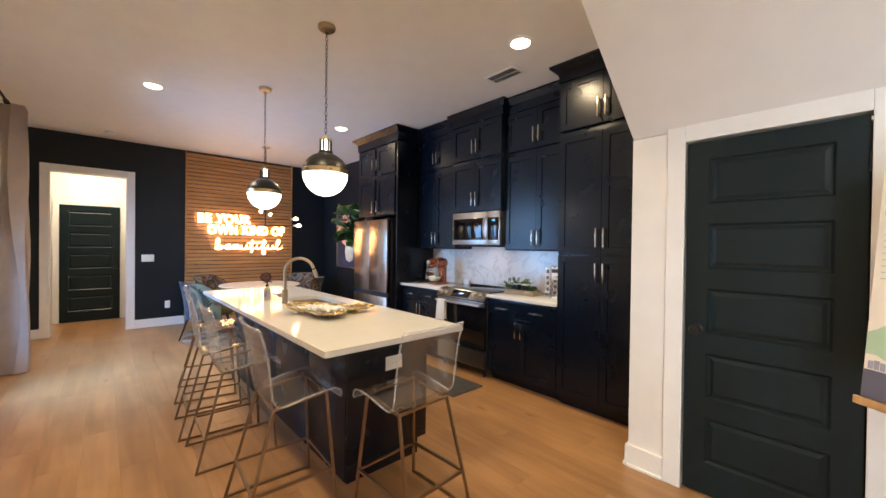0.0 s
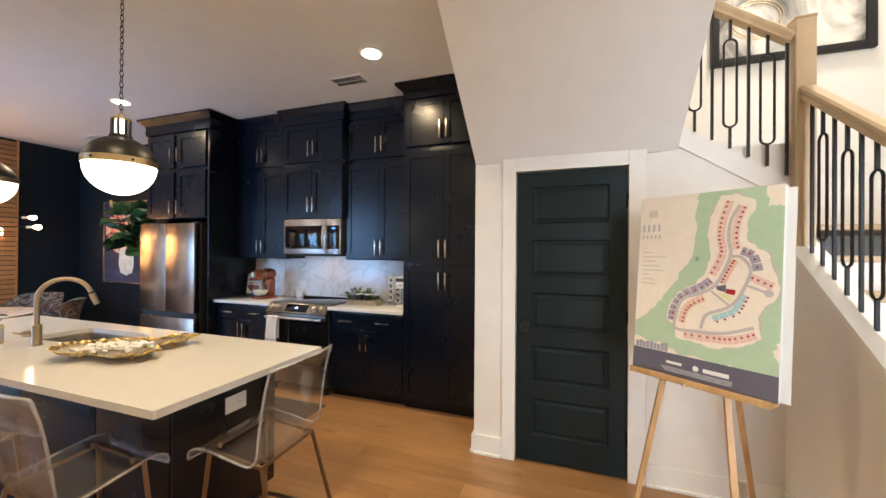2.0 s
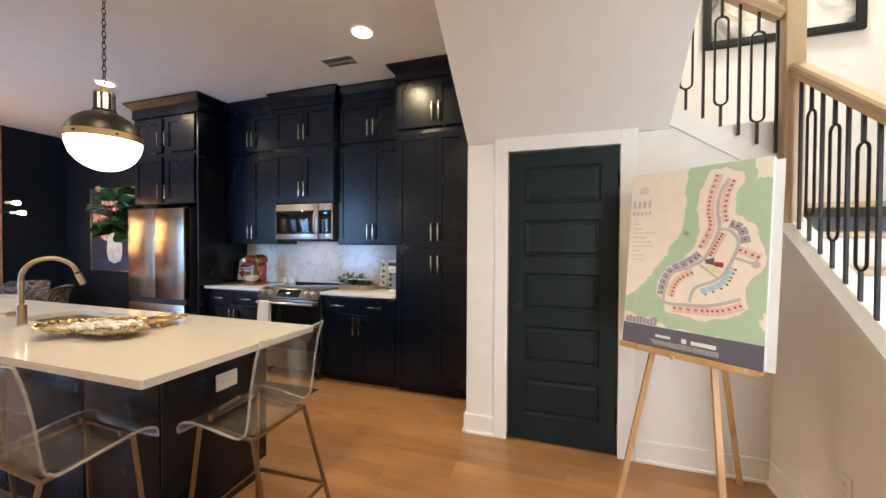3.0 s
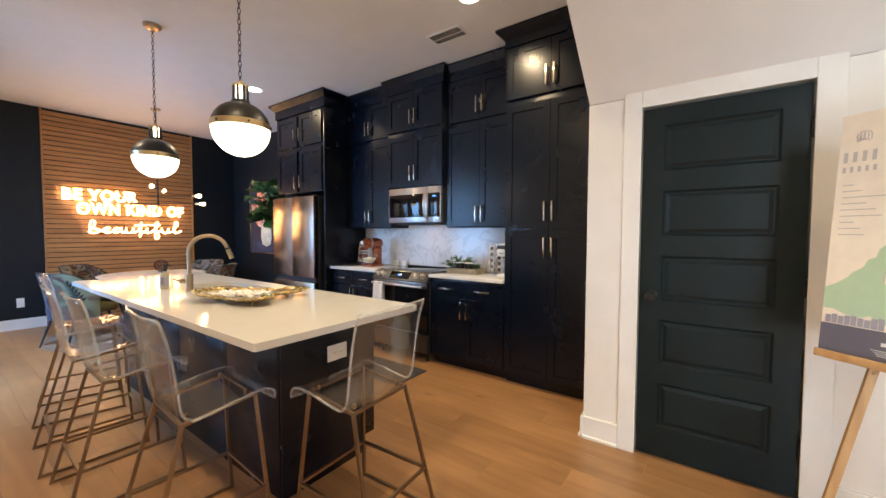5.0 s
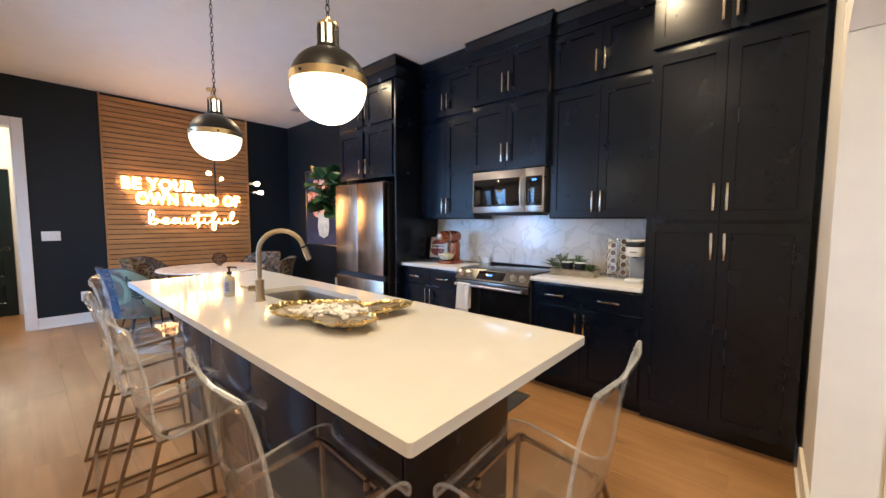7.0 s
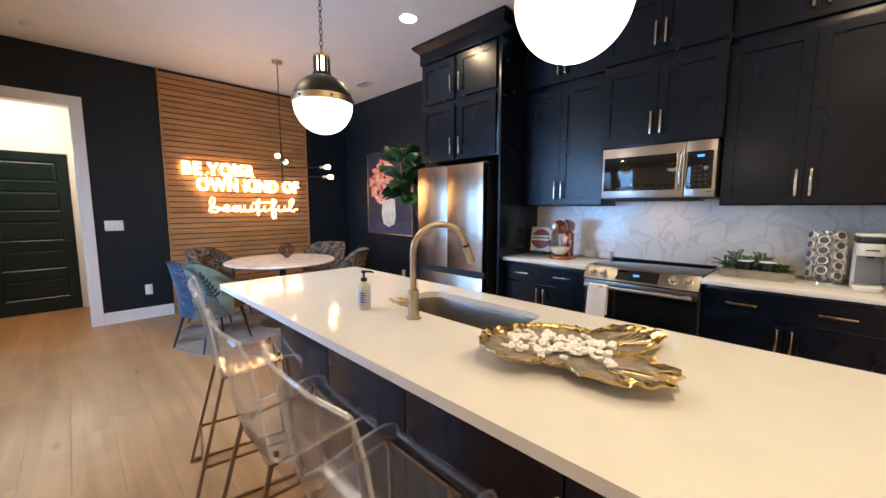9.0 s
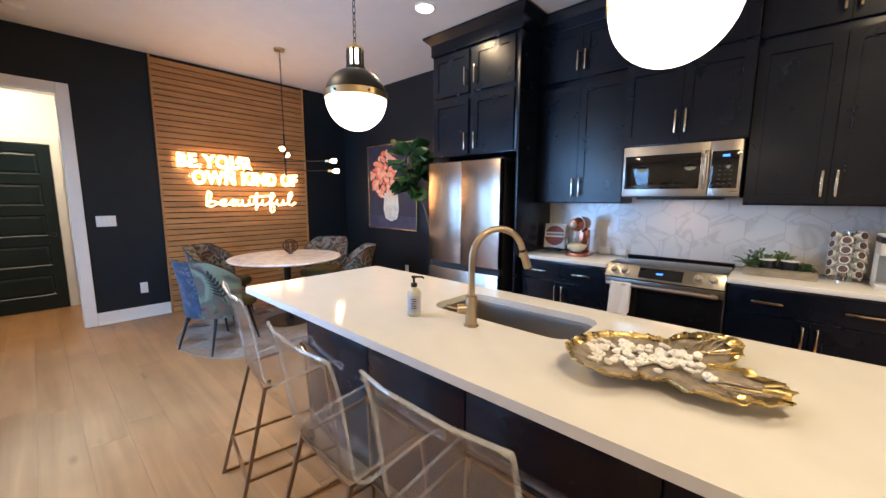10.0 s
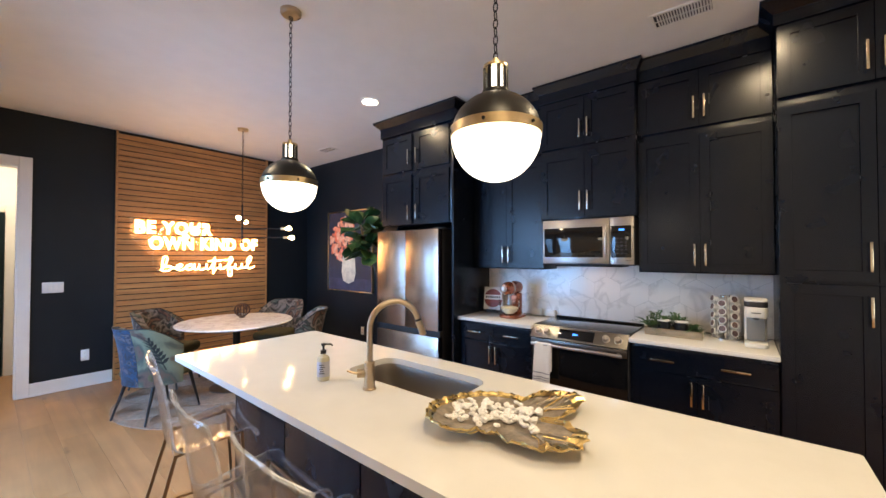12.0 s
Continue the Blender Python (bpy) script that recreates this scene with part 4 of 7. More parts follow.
# ---- pendants ----
def pendant(x, y):
    p = thing("pendant_light", "black dome pendant with lit opal glass and brass band", "pendant lamp", (x, y, 1.785), "island pendants")
    part("canopy", revolve([(0.0, 3.022), (0.05, 3.024), (0.062, 3.034), (0.064, 3.055)], 32, (x, y, 0)), M_FAUCET, p, "aged brass ceiling canopy")
    part("loop", tube([(x + 0.012 * math.cos(a), y, 3.008 + 0.016 * math.sin(a)) for a in [k * math.pi / 6 for k in range(12)]], 0.003, 6, True), M_BLACK, p)
    z, k = 2.995, 0
    chain = bmesh.new()
    while z > 2.245:
        pts = []
        for a in [j * math.pi / 5 for j in range(10)]:
            u, w = 0.0085 * math.cos(a), 0.019 * math.sin(a)
            pts.append((x + u, y, z + w) if k % 2 else (x, y + u, z + w))
        tube(pts, 0.0024, 5, True, chain)
        z -= 0.031
        k += 1
    part("chain", chain, M_BLACK, p, "bronze link chain")
    part("finial", revolve([(0, 2.245), (0.012, 2.242), (0.012, 2.222), (0.045, 2.216), (0.045, 2.205), (0, 2.205)], 24, (x, y, 0)), M_BRASS, p)
    part("cage_core", revolve([(0.026, 2.118), (0.026, 2.205)], 20, (x, y, 0)), M_OPAL, p, "lit inner glass")
    for j in range(8):
        a = j * math.pi / 4
        part("cage_bar", moved(bx(0.038, -0.0065, 2.118, 0.046, 0.0065, 2.206, 0.001), Matrix.Translation((x, y, 0)) @ Matrix.Rotation(a, 4, "Z")), M_BLACK, p)
    prof = [(0.05, 2.122), (0.052, 2.112)] + [(0.163 * math.sin(a), 1.965 + 0.148 * math.cos(a)) for a in [radians(18 + 72 * j / 12) for j in range(13)]]
    part("dome", revolve(prof, 48, (x, y, 0)), M_BLACKPAINT, p, "matte black metal dome")
    part("band", revolve([(0.160, 1.985), (0.1675, 1.985), (0.1675, 1.950), (0.160, 1.950)], 48, (x, y, 0)), M_BRASS, p, "brass band")
    for j in range(6):
        a = j * math.pi / 3 + 0.3
        part("screw", moved(revolve([(0.006, 0), (0.006, 0.006), (0, 0.008)], 10), Matrix.Translation((x + 0.167 * math.cos(a), y + 0.167 * math.sin(a), 1.967)) @ Matrix.Rotation(a, 4, "Z") @ Matrix.Rotation(radians(90), 4, "Y")), M_BLACK, p)
    prof = [(0.162 * math.cos(a), 1.955 - 0.166 * math.sin(a)) for a in [radians(90 * j / 14) for j in range(15)]]
    prof[-1] = (0.0, prof[-1][1])
    part("globe", revolve(prof, 48, (x, y, 0)), M_OPAL, p, "lit opal glass bowl")
pendant(1.245, 2.715)
pendant(1.263, 4.21)

# ---- ceiling fixtures ----
# the last two fittings, out of view, go with the added lamps
for lx, ly in DOWNLIGHTS:
    d = thing("downlight", "round recessed ceiling light, lit warm white", "ceiling light", (lx, ly, 3.04), "recessed lights")
    part("trim_ring", revolve([(0.075, 3.047), (0.092, 3.05), (0.095, 3.0549)], 32, (lx, ly, 0)), M_WHITE, d)
    part("lens", revolve([(0.0, 3.0435), (0.074, 3.0435), (0.074, 3.0468)], 32, (lx, ly, 0)), M_DOWN, d, "lit diffuser")
# ---- wood slat wall with its sign ----
PX0, PX1 = 1.07, 2.925
sw = thing("slat_wall_panel", "oak horizontal slat feature panel on the navy wall", "wall panel", ((PX0 + PX1) / 2, NORTH, 0), kind="structure")
part("backing", bx(PX0 + 0.02, NORTH - 0.008, 0.0, PX1 - 0.02, NORTH - 0.001, CEIL - 0.002), M_DARK, sw, "dark backing board")
part("edge_trim", bx(PX0, NORTH - 0.034, 0.0, PX0 + 0.02, NORTH - 0.001, CEIL - 0.002, 0.002), M_SLAT, sw)
part("edge_trim", bx(PX1 - 0.02, NORTH - 0.034, 0.0, PX1, NORTH - 0.001, CEIL - 0.002, 0.002), M_SLAT, sw)
PITCH = 0.0687
k = 0
while PITCH * (k + 1) < CEIL:
    part("slat", bx(PX0 + 0.021, NORTH - 0.028, PITCH * k + 0.006, PX1 - 0.021, NORTH - 0.0085, PITCH * (k + 1) - 0.0055, 0.002, 1), M_SLAT, sw)
    k += 1


def lettering(text, size, extrude=0.001, offset=0.0, spacing=1.0, bevel=0.0):
    """The built-in font's letters as a bmesh in the xy plane, from the origin."""
    c = bpy.data.curves.new("text", "FONT")
    c.body, c.size, c.extrude, c.offset, c.space_character, c.bevel_depth = text, size, extrude, offset, spacing, bevel
    c.resolution_u = 3
    ob = bpy.data.objects.new("text", c)
    scene.collection.objects.link(ob)
    me = bpy.data.meshes.new_from_object(ob.evaluated_get(bpy.context.evaluated_depsgraph_get()))
    b = bmesh.new()
    b.from_mesh(me)
    bpy.data.objects.remove(ob)
    bpy.data.meshes.remove(me)
    return b


def fitted(b, x0, x1, z0, z1, y):
    """Stands lettering up facing -y and stretches it to a box."""
    xs, ys = [v.co.x for v in b.verts], [v.co.y for v in b.verts]
    for v in b.verts:
        v.co = Vector((x0 + (v.co.x - min(xs)) / (max(xs) - min(xs)) * (x1 - x0), y - v.co.z, z0 + (v.co.y - min(ys)) / (max(ys) - min(ys)) * (z1 - z0)))
    return b


sg = thing("neon_sign", "lit warm neon sign reading be your own kind of beautiful", "sign", (2.0, NORTH - 0.045, 1.15))
SY = NORTH - 0.05


def separate_letters(b, name, parent):
    """Links each letter of a line of lettering as a part of its own."""
    todo = set(b.verts)
    while todo:
        island, stack = set(), [todo.pop()]
        while stack:
            v = stack.pop()
            island.add(v)
            for e in v.link_edges:
                w = e.other_vert(v)
                if w in todo:
                    todo.discard(w)
                    stack.append(w)
        one = bmesh.new()
        twin = {v: one.verts.new(v.co) for v in island}
        for f in {f for v in island for f in v.link_faces}:
            one.faces.new([twin[v] for v in f.verts])
        part(name, one, M_NEON, parent)
    b.free()


for words, x0, x1, z0, z1 in (("BE YOUR", 1.255, 2.12, 1.795, 1.965), ("OWN KIND OF", 1.40, 2.755, 1.59, 1.765)):
    row = fitted(lettering(words, 0.2, 0.006, 0.003, 1.1, 0.003), x0, x1, z0, z1, SY - 0.012)
    bmesh.ops.remove_doubles(row, verts=row.verts, dist=0.00001)
    separate_letters(row, "letter", sg)
LETTERS = [
    ("b", [(0, 0.1), (0.2, 0.6), (0.32, 1.6), (0.2, 1.9), (0.1, 1.5), (0.08, 0.3), (0.1, 0.02), (0.34, -0.02), (0.52, 0.25), (0.46, 0.6), (0.2, 0.62), (0.55, 0.5)], 0.7),
    ("e", [(0, 0.3), (0.3, 0.5), (0.35, 0.8), (0.15, 0.75), (0.05, 0.3), (0.25, 0), (0.5, 0.25)], 0.55),
    ("a", [(0.3, 0.8), (0.05, 0.6), (0.08, 0.1), (0.3, 0.15), (0.45, 0.8), (0.45, 0.1), (0.65, 0.15)], 0.65),
    ("u", [(0.05, 0.8), (0.05, 0.15), (0.25, 0.0), (0.42, 0.3), (0.45, 0.8), (0.45, 0.1), (0.65, 0.2)], 0.7),
    ("t", [(0.1, 0.8), (0.22, 1.8), (0.18, 0.5), (0.12, -0.6), (0.25, 0.0), (0.5, 0.3)], 0.5),
    ("i", [(0.05, 0.8), (0.05, 0.1), (0.25, 0.1), (0.45, 0.5)], 0.4),
    ("f", [(0.1, 0.4), (0.35, 1.4), (0.25, 1.8), (0.15, 1.2), (0.12, -0.8), (0.3, -0.9), (0.32, -0.2), (0.2, 0.2), (0.5, 0.3)], 0.5),
    ("u", [(0.05, 0.8), (0.05, 0.15), (0.25, 0.0), (0.42, 0.3), (0.45, 0.8), (0.45, 0.1), (0.65, 0.2)], 0.7),
    ("l", [(0.05, 0.3), (0.35, 1.5), (0.28, 1.9), (0.12, 1.4), (0.12, 0.2), (0.3, 0.0), (0.6, 0.4)], 0.6),
]
px = 0.0
total = sum(a for _, _, a in LETTERS)
script = bmesh.new()
path = []
for ch, pts, adv in LETTERS:
    path += [(1.52 + (px + x) / total * 1.2, SY - 0.014, 1.315 + z * 0.098) for x, z in pts]
    px += adv
tube(smoothed(path, 5), 0.0085, 6, False, script)
cross = 1.52 + 2.6 / total * 1.2
tube([(cross - 0.04, SY - 0.014, 1.435), (cross + 0.30, SY - 0.014, 1.452)], 0.0085, 6, False, script)
part("script_line", script, M_NEON, sg, "glowing script letters")
M_BACKER = clear("acrylic_backer", (0.97, 0.97, 0.97))
bk = part("backer", extruded([(1.2, 1.76), (1.2, 2.0), (2.17, 2.0), (2.2, 1.8), (2.81, 1.8), (2.80, 1.3), (2.4, 1.2), (2.3, 1.17), (2.15, 1.28), (1.46, 1.27), (1.42, 1.52), (1.36, 1.56)], "y", SY - 0.003, SY), M_BACKER, sg, "clear acrylic backer")
bk.visible_shadow = False
for x, z in ((1.24, 1.97), (2.12, 1.97), (2.76, 1.76), (1.5, 1.32)):
    part("standoff", tube([(x, SY, z), (x, NORTH - 0.028, z)], 0.006), M_STEEL, sg)

# ---- chandelier ----
cx, cy = 2.03, 6.72
ch = thing("chandelier", "black and brass rod chandelier with lit bare bulbs", "chandelier", (cx, cy, 1.66))
part("canopy", revolve([(0, 3.03), (0.055, 3.032), (0.06, 3.05), (0.06, 3.0549)], 32, (cx, cy, 0)), M_BRASS, ch)
chain = bmesh.new()
z, k = 3.012, 0
while z > 2.12:
    pts = [((cx + 0.008 * math.cos(a), cy, z + 0.019 * math.sin(a)) if k % 2 else (cx, cy + 0.008 * math.cos(a), z + 0.019 * math.sin(a))) for a in [j * math.pi / 5 for j in range(10)]]
    tube(pts, 0.0025, 5, True, chain)
    z -= 0.031
    k += 1
part("chain", chain, M_BLACK, ch)
part("stem", tube([(cx, cy, 2.13), (cx, cy, 1.68)], 0.009, 10), M_BLACK, ch)
part("finial", revolve([(0, 1.655), (0.012, 1.66), (0.016, 1.675), (0.01, 1.69), (0, 1.69)], 16, (cx, cy, 0)), M_BLACK, ch)
for ang, z, ra, rb in ((-54, 1.84, 0.50, 0.5), (-45, 1.735, 0.50, 0.56), (60, 1.945, 0.24, 0.2)):
    d = Vector((math.cos(radians(ang)), math.sin(radians(ang)), 0))
    c0 = Vector((cx, cy, z))
    part("arm", tube([c0 - d * rb, c0 + d * ra], 0.006, 8), M_BLACK, ch)
    part("collar", tube([(cx, cy, z - 0.018), (cx, cy, z + 0.018)], 0.014, 12), M_BLACK, ch)
    for s, r in ((1, ra), (-1, rb)):
        tip = c0 + d * (r * s)
        axis = (d * s).to_track_quat("Z", "Y").to_matrix().to_4x4()
        place = Matrix.Translation(tip) @ axis
        sock = part("socket", moved(revolve([(0.008, -0.02), (0.016, -0.015), (0.016, 0.035), (0.012, 0.04)], 16), place), M_BRASS, ch, "brass lamp socket")
        part("bulb", moved(revolve([(0.010, 0.036), (0.014, 0.045), (0.025, 0.072), (0.026, 0.085), (0.018, 0.105), (0, 0.112)], 16), place), M_BULB, sock, "lit clear bulb")

# ---- dining table, orb, rug ----
TX, TY = 1.93, 6.60
tb = thing("dining_table", "round marble-topped pedestal table on a dark stem", "table", (TX, TY, 0))
part("tabletop", revolve([(0.0, 0.732), (0.575, 0.732), (0.598, 0.742), (0.603, 0.750), (0.595, 0.758), (0.0, 0.760)], 72, (TX, TY, 0)), M_TABLE, tb, "white veined marble top")
part("stem", revolve([(0.05, 0.012), (0.045, 0.03), (0.038, 0.06), (0.038, 0.70), (0.07, 0.731)], 32, (TX, TY, 0)), M_BLACK, tb, "black metal stem")
part("base", revolve([(0.27, 0.010), (0.27, 0.018), (0.05, 0.03), (0, 0.03)], 48, (TX, TY, 0)), M_GREY, tb, "round dark metal base")
ob_ = thing("wire_orb", "rust-brown openwork metal orb on the table", "ornament", (2.06, 6.77, 0.76))
M_RUST = mat("rust_metal", (0.10, 0.045, 0.03), 0.5, 0.7, vary=0.3, scale=40)
for k in range(7):
    a = k * math.pi / 7
    ring = [Matrix.Rotation(a, 3, "Z") @ Vector((0.085 * math.cos(t), 0, 0.085 + 0.078 * math.sin(t))) for t in [j * math.pi / 12 for j in range(24)]]
    part("ring", tube([(2.06 + p.x, 6.77 + p.y, 0.768 + p.z) for p in ring], 0.004, 6, True), M_RUST, ob_)
for k in range(6):
    a = k * math.pi / 3
    c0 = Vector((2.06 + 0.062 * math.cos(a), 6.77 + 0.062 * math.sin(a), 0.853))
    side, up = Vector((-math.sin(a), math.cos(a), 0)), Vector((0, 0, 1))
    part("petal", tube([c0 + (side * math.cos(t) + up * math.sin(t)) * 0.048 for t in [j * math.pi / 8 for j in range(16)]], 0.0035, 6, True), M_RUST, ob_)
part("foot", revolve([(0.035, 0), (0.035, 0.006), (0.01, 0.01), (0, 0.01)], 20, (2.06, 6.77, 0.760)), M_RUST, ob_)
rug = thing("round_rug", "round woven jute rug with coiled circle pattern", "rug", (1.78, 6.58, 0.0))
def coil(x, y, r, dz):
    b = bmesh.new()
    turns = (r - 0.02) / 0.0165
    tube([(x + (0.02 + 0.0165 * t) * math.cos(2 * math.pi * t), y + (0.02 + 0.0165 * t) * math.sin(2 * math.pi * t), 0.005 + dz) for t in [j / 36 for j in range(int(turns * 36))]], 0.0075, 5, False, b)
    return b
part("ground", disc(1.78, 6.58, 0.0005, 0.006, 0.95, 64), M_JUTE, rug)
for k in range(9):
    a = 2 * math.pi * k / 9 + 0.35
    part("coil", coil(1.78 + 0.70 * math.cos(a), 6.58 + 0.70 * math.sin(a), 0.235, 0.002), M_JUTE, rug, "coiled jute circle")
part("coil", coil(1.78, 6.58, 0.44, 0.002), M_JUTE, rug, "coiled jute circle")

# ---- dining chairs ----
M_PRINT = blotched("floral_velvet", [(0.008, 0.008, 0.012), (0.05, 0.05, 0.045), (0.15, 0.075, 0.05), (0.012, 0.01, 0.012), (0.10, 0.085, 0.07), (0.22, 0.19, 0.17), (0.015, 0.015, 0.015), (0.05, 0.07, 0.06), (0.11, 0.13, 0.12)], 4.6)
M_BACKP = blotched("sage_blue_print", [(0.012, 0.012, 0.012), (0.10, 0.055, 0.04), (0.05, 0.06, 0.045), (0.12, 0.135, 0.085), (0.145, 0.16, 0.10), (0.125, 0.145, 0.095), (0.085, 0.05, 0.035), (0.02, 0.018, 0.018)], 2.4)
M_BLUE = blotched("blue_floral_velvet", [(0.004, 0.005, 0.010), (0.006, 0.03, 0.07), (0.008, 0.008, 0.014), (0.006, 0.04, 0.09), (0.008, 0.012, 0.03), (0.09, 0.075, 0.09), (0.008, 0.008, 0.014), (0.005, 0.025, 0.06)], 9.0)
M_FROND = mat("frond_print", (0.010, 0.014, 0.012), 0.85, vary=0.3, scale=20)
M_OLIVE = mat("olive_velvet", (0.065, 0.06, 0.02), 0.75, vary=0.3, scale=5, bump=0.2, bscale=300)


def dining_chair(back_material, inner_material, label, side_material=None):
    c = thing("dining_chair", label, "chair", group="chairs round the table")
    # seat: a cushion rounded at the front, facing +x
    b = bx(-0.20, -0.235, 0.36, 0.28, 0.235, 0.465, 0.045, 4)
    for v in b.verts:
        if v.co.z > 0.42:
            v.co.z += 0.018 * (1 - (v.co.y / 0.24) ** 2) * (1 - ((v.co.x - 0.05) / 0.26) ** 2)
        if v.co.x < 0:
            v.co.y *= 0.94
    part("seat", b, M_OLIVE, c, "olive green velvet seat")
    # the wrapped back: a thick curved shell from one side round to the other
    def shell(r_in, r_out, z_hi, name, material, lab, u0=-1.0, u1=1.0):
        b = bmesh.new()
        n, rows = 28, 8
        gridv = []
        for i in range(n + 1):
            u = u0 + (u1 - u0) * i / n
            ang = math.pi + u * radians(82)
            top = z_hi - 0.20 * max(0, abs(u) - 0.48) ** 1.4 * 2.2
            col = []
            for j in range(rows + 1):
                t = j / rows
                z = 0.33 + (top - 0.33) * t
                lean = 0.075 * t * t
                for r in (r_out, r_in):
                    flare = 1 + 0.05 * t
                    col.append(b.verts.new((0.06 + (r * flare) * math.cos(ang) * 0.98 - lean * abs(math.cos(ang)), (r * flare) * math.sin(ang) * 1.02, z)))
            gridv.append(col)
        for i in range(n):
            for j in range(rows):
                a, d = gridv[i], gridv[i + 1]
                b.faces.new([a[2 * j], d[2 * j], d[2 * j + 2], a[2 * j + 2]])
                b.faces.new([a[2 * j + 1], a[2 * j + 3], d[2 * j + 3], d[2 * j + 1]])
            a, d = gridv[i], gridv[i + 1]
            b.faces.new([a[2 * rows], d[2 * rows], d[2 * rows + 1], a[2 * rows + 1]])
            b.faces.new([a[0], a[1], d[1], d[0]])
        for col in (gridv[0], gridv[-1]):
            for j in range(rows):
                b.faces.new([col[2 * j], col[2 * j + 2], col[2 * j + 3], col[2 * j + 1]])
        return part(name, b, material, c, lab)
    if side_material:
        # a dark palm frond printed on the side of the back
        def on_back(u, z):
            ang, t = math.pi + u * radians(82), (z - 0.33) / 0.5
            r = 0.3125 * (1 + 0.05 * t)
            return Vector((0.06 + r * math.cos(ang) * 0.98 - 0.075 * t * t * abs(math.cos(ang)), r * math.sin(ang) * 1.02, z))
        frond = bmesh.new()
        stem = [(0.70 - 0.22 * k / 8, 0.47 + 0.27 * k / 8) for k in range(9)]
        for k, (u, z) in enumerate(stem[2:]):
            for sgn in (-1, 1):
                ln = 0.10 * (1 - 0.09 * k)
                tip_u, tip_z = u + sgn * ln * 1.5 - 0.04, z + 0.045
                frond.faces.new([frond.verts.new(on_back(*q)) for q in ((u, z - 0.012), ((u + tip_u) / 2 + 0.02, (z + tip_z) / 2 - 0.016), (tip_u, tip_z), ((u + tip_u) / 2 - 0.02, (z + tip_z) / 2 + 0.012), (u, z + 0.006))])
        for p, q in zip(stem, stem[1:]):
            frond.faces.new([frond.verts.new(on_back(*w)) for w in ((p[0] - 0.012, p[1]), (p[0] + 0.012, p[1]), (q[0] + 0.012, q[1]), (q[0] - 0.012, q[1]))])
        part("printed_frond", frond, M_FROND, c, "dark palm frond printed on the velvet")
        shell(0.270, 0.310, 0.855, "backrest", back_material, "curved upholstered back in sage printed velvet", 0.225, 1.0)
        shell(0.270, 0.310, 0.855, "side_panel", side_material, "blue floral velvet back", -1.0, 0.221)
    else:
        shell(0.270, 0.310, 0.855, "backrest", back_material, "curved upholstered back in printed velvet")
    shell(0.225, 0.268, 0.84, "inner_back", inner_material, "padded inner back in printed velvet")
    edge = []
    for i in range(29):
        u = -1 + 2 * i / 28
        ang = math.pi + u * radians(82)
        top = 0.857 - 0.20 * max(0, abs(u) - 0.48) ** 1.4 * 2.2
        edge.append((0.06 + 0.322 * math.cos(ang) * 0.98 - 0.075 * abs(math.cos(ang)), 0.322 * math.sin(ang) * 1.02, top))
    part("piping", tube(edge, 0.006, 6), M_BLACK, c, "dark piping along the back")
    for sx_, sy in ((1, 1), (1, -1), (-1, 1), (-1, -1)):
        tx, ty = (0.20 if sx_ > 0 else -0.14), 0.17 * sy
        fx, fy = (0.27 if sx_ > 0 else -0.25), 0.215 * sy
        b = bmesh.new()
        d = Vector((fx - tx, fy - ty, -0.36)).normalized().to_track_quat("Z", "Y").to_matrix().to_4x4()
        ln = Vector((fx - tx, fy - ty, -0.355)).length
        leg = part("leg", moved(revolve([(0.017, 0), (0.009, ln - 0.03)], 14), Matrix.Translation((tx, ty, 0.362)) @ d), M_BLACK, c, "tapered black leg")
        part("ferrule", moved(revolve([(0.0095, ln - 0.03), (0.0105, ln - 0.006), (0.006, ln)], 12), Matrix.Translation((tx, ty, 0.362)) @ d), M_GREY, leg)
    return c
ca = dining_chair(M_BACKP, M_PRINT, "upholstered dining chair in sage and blue floral velvet", M_BLUE)
ca.matrix_basis = pose(1.12, 6.37, 0.012, 0, 0, 22)
cbb = dining_chair(M_PRINT, M_PRINT, "upholstered dining chair in brown floral velvet, olive seat")
cbb.matrix_basis = pose(1.42, 7.28, 0.012, 0, 0, -48)
copy_thing(cbb, pose(2.70, 7.10, 0.012, 0, 0, 212))
copy_thing(cbb, pose(2.48, 6.20, 0.012, 0, 0, 145))

# ---- painting on the east wall ----
pt = thing("painting", "framed still life of coral peonies in a white vase", "painting", (3.62, 6.73, 0.97))
M_CANVAS = mat("dark_blue_canvas", (0.018, 0.022, 0.045), 0.6, vary=0.5, scale=4, bump=0.3, bscale=150)
part("canvas", bx(3.618, 6.20, 0.975, 3.645, 7.275, 2.195), M_CANVAS, pt, "dark slate-blue painted ground")
fb = bmesh.new()
for y0, y1, z0, z1 in ((6.185, 6.20, 0.96, 2.21), (7.275, 7.29, 0.96, 2.21), (6.20, 7.275, 0.96, 0.975), (6.20, 7.275, 2.195, 2.21)):
    bx(3.605, y0, z0, 3.648, y1, z1, 0.002, bm=fb)
part("frame", fb, M_BRASS, pt, "thin gold frame")
M_TABLETOPP = mat("painted_ledge", (0.035, 0.04, 0.075), 0.6, vary=0.6, scale=6)
part("painted_ledge", bx(3.6165, 6.20, 0.975, 3.6175, 7.275, 1.16), M_TABLETOPP, pt)
M_VASE = mat("painted_vase", (0.62, 0.58, 0.45), 0.6, vary=0.35, scale=9)
b = extruded([(6.60, 1.50), (6.575, 1.25), (6.62, 1.12), (6.75, 1.08), (6.88, 1.12), (6.925, 1.25), (6.90, 1.50)], "x", 3.6145, 3.6162)
part("painted_vase", b, M_VASE, pt, "painted cream vase")
rnd = random.Random(4)
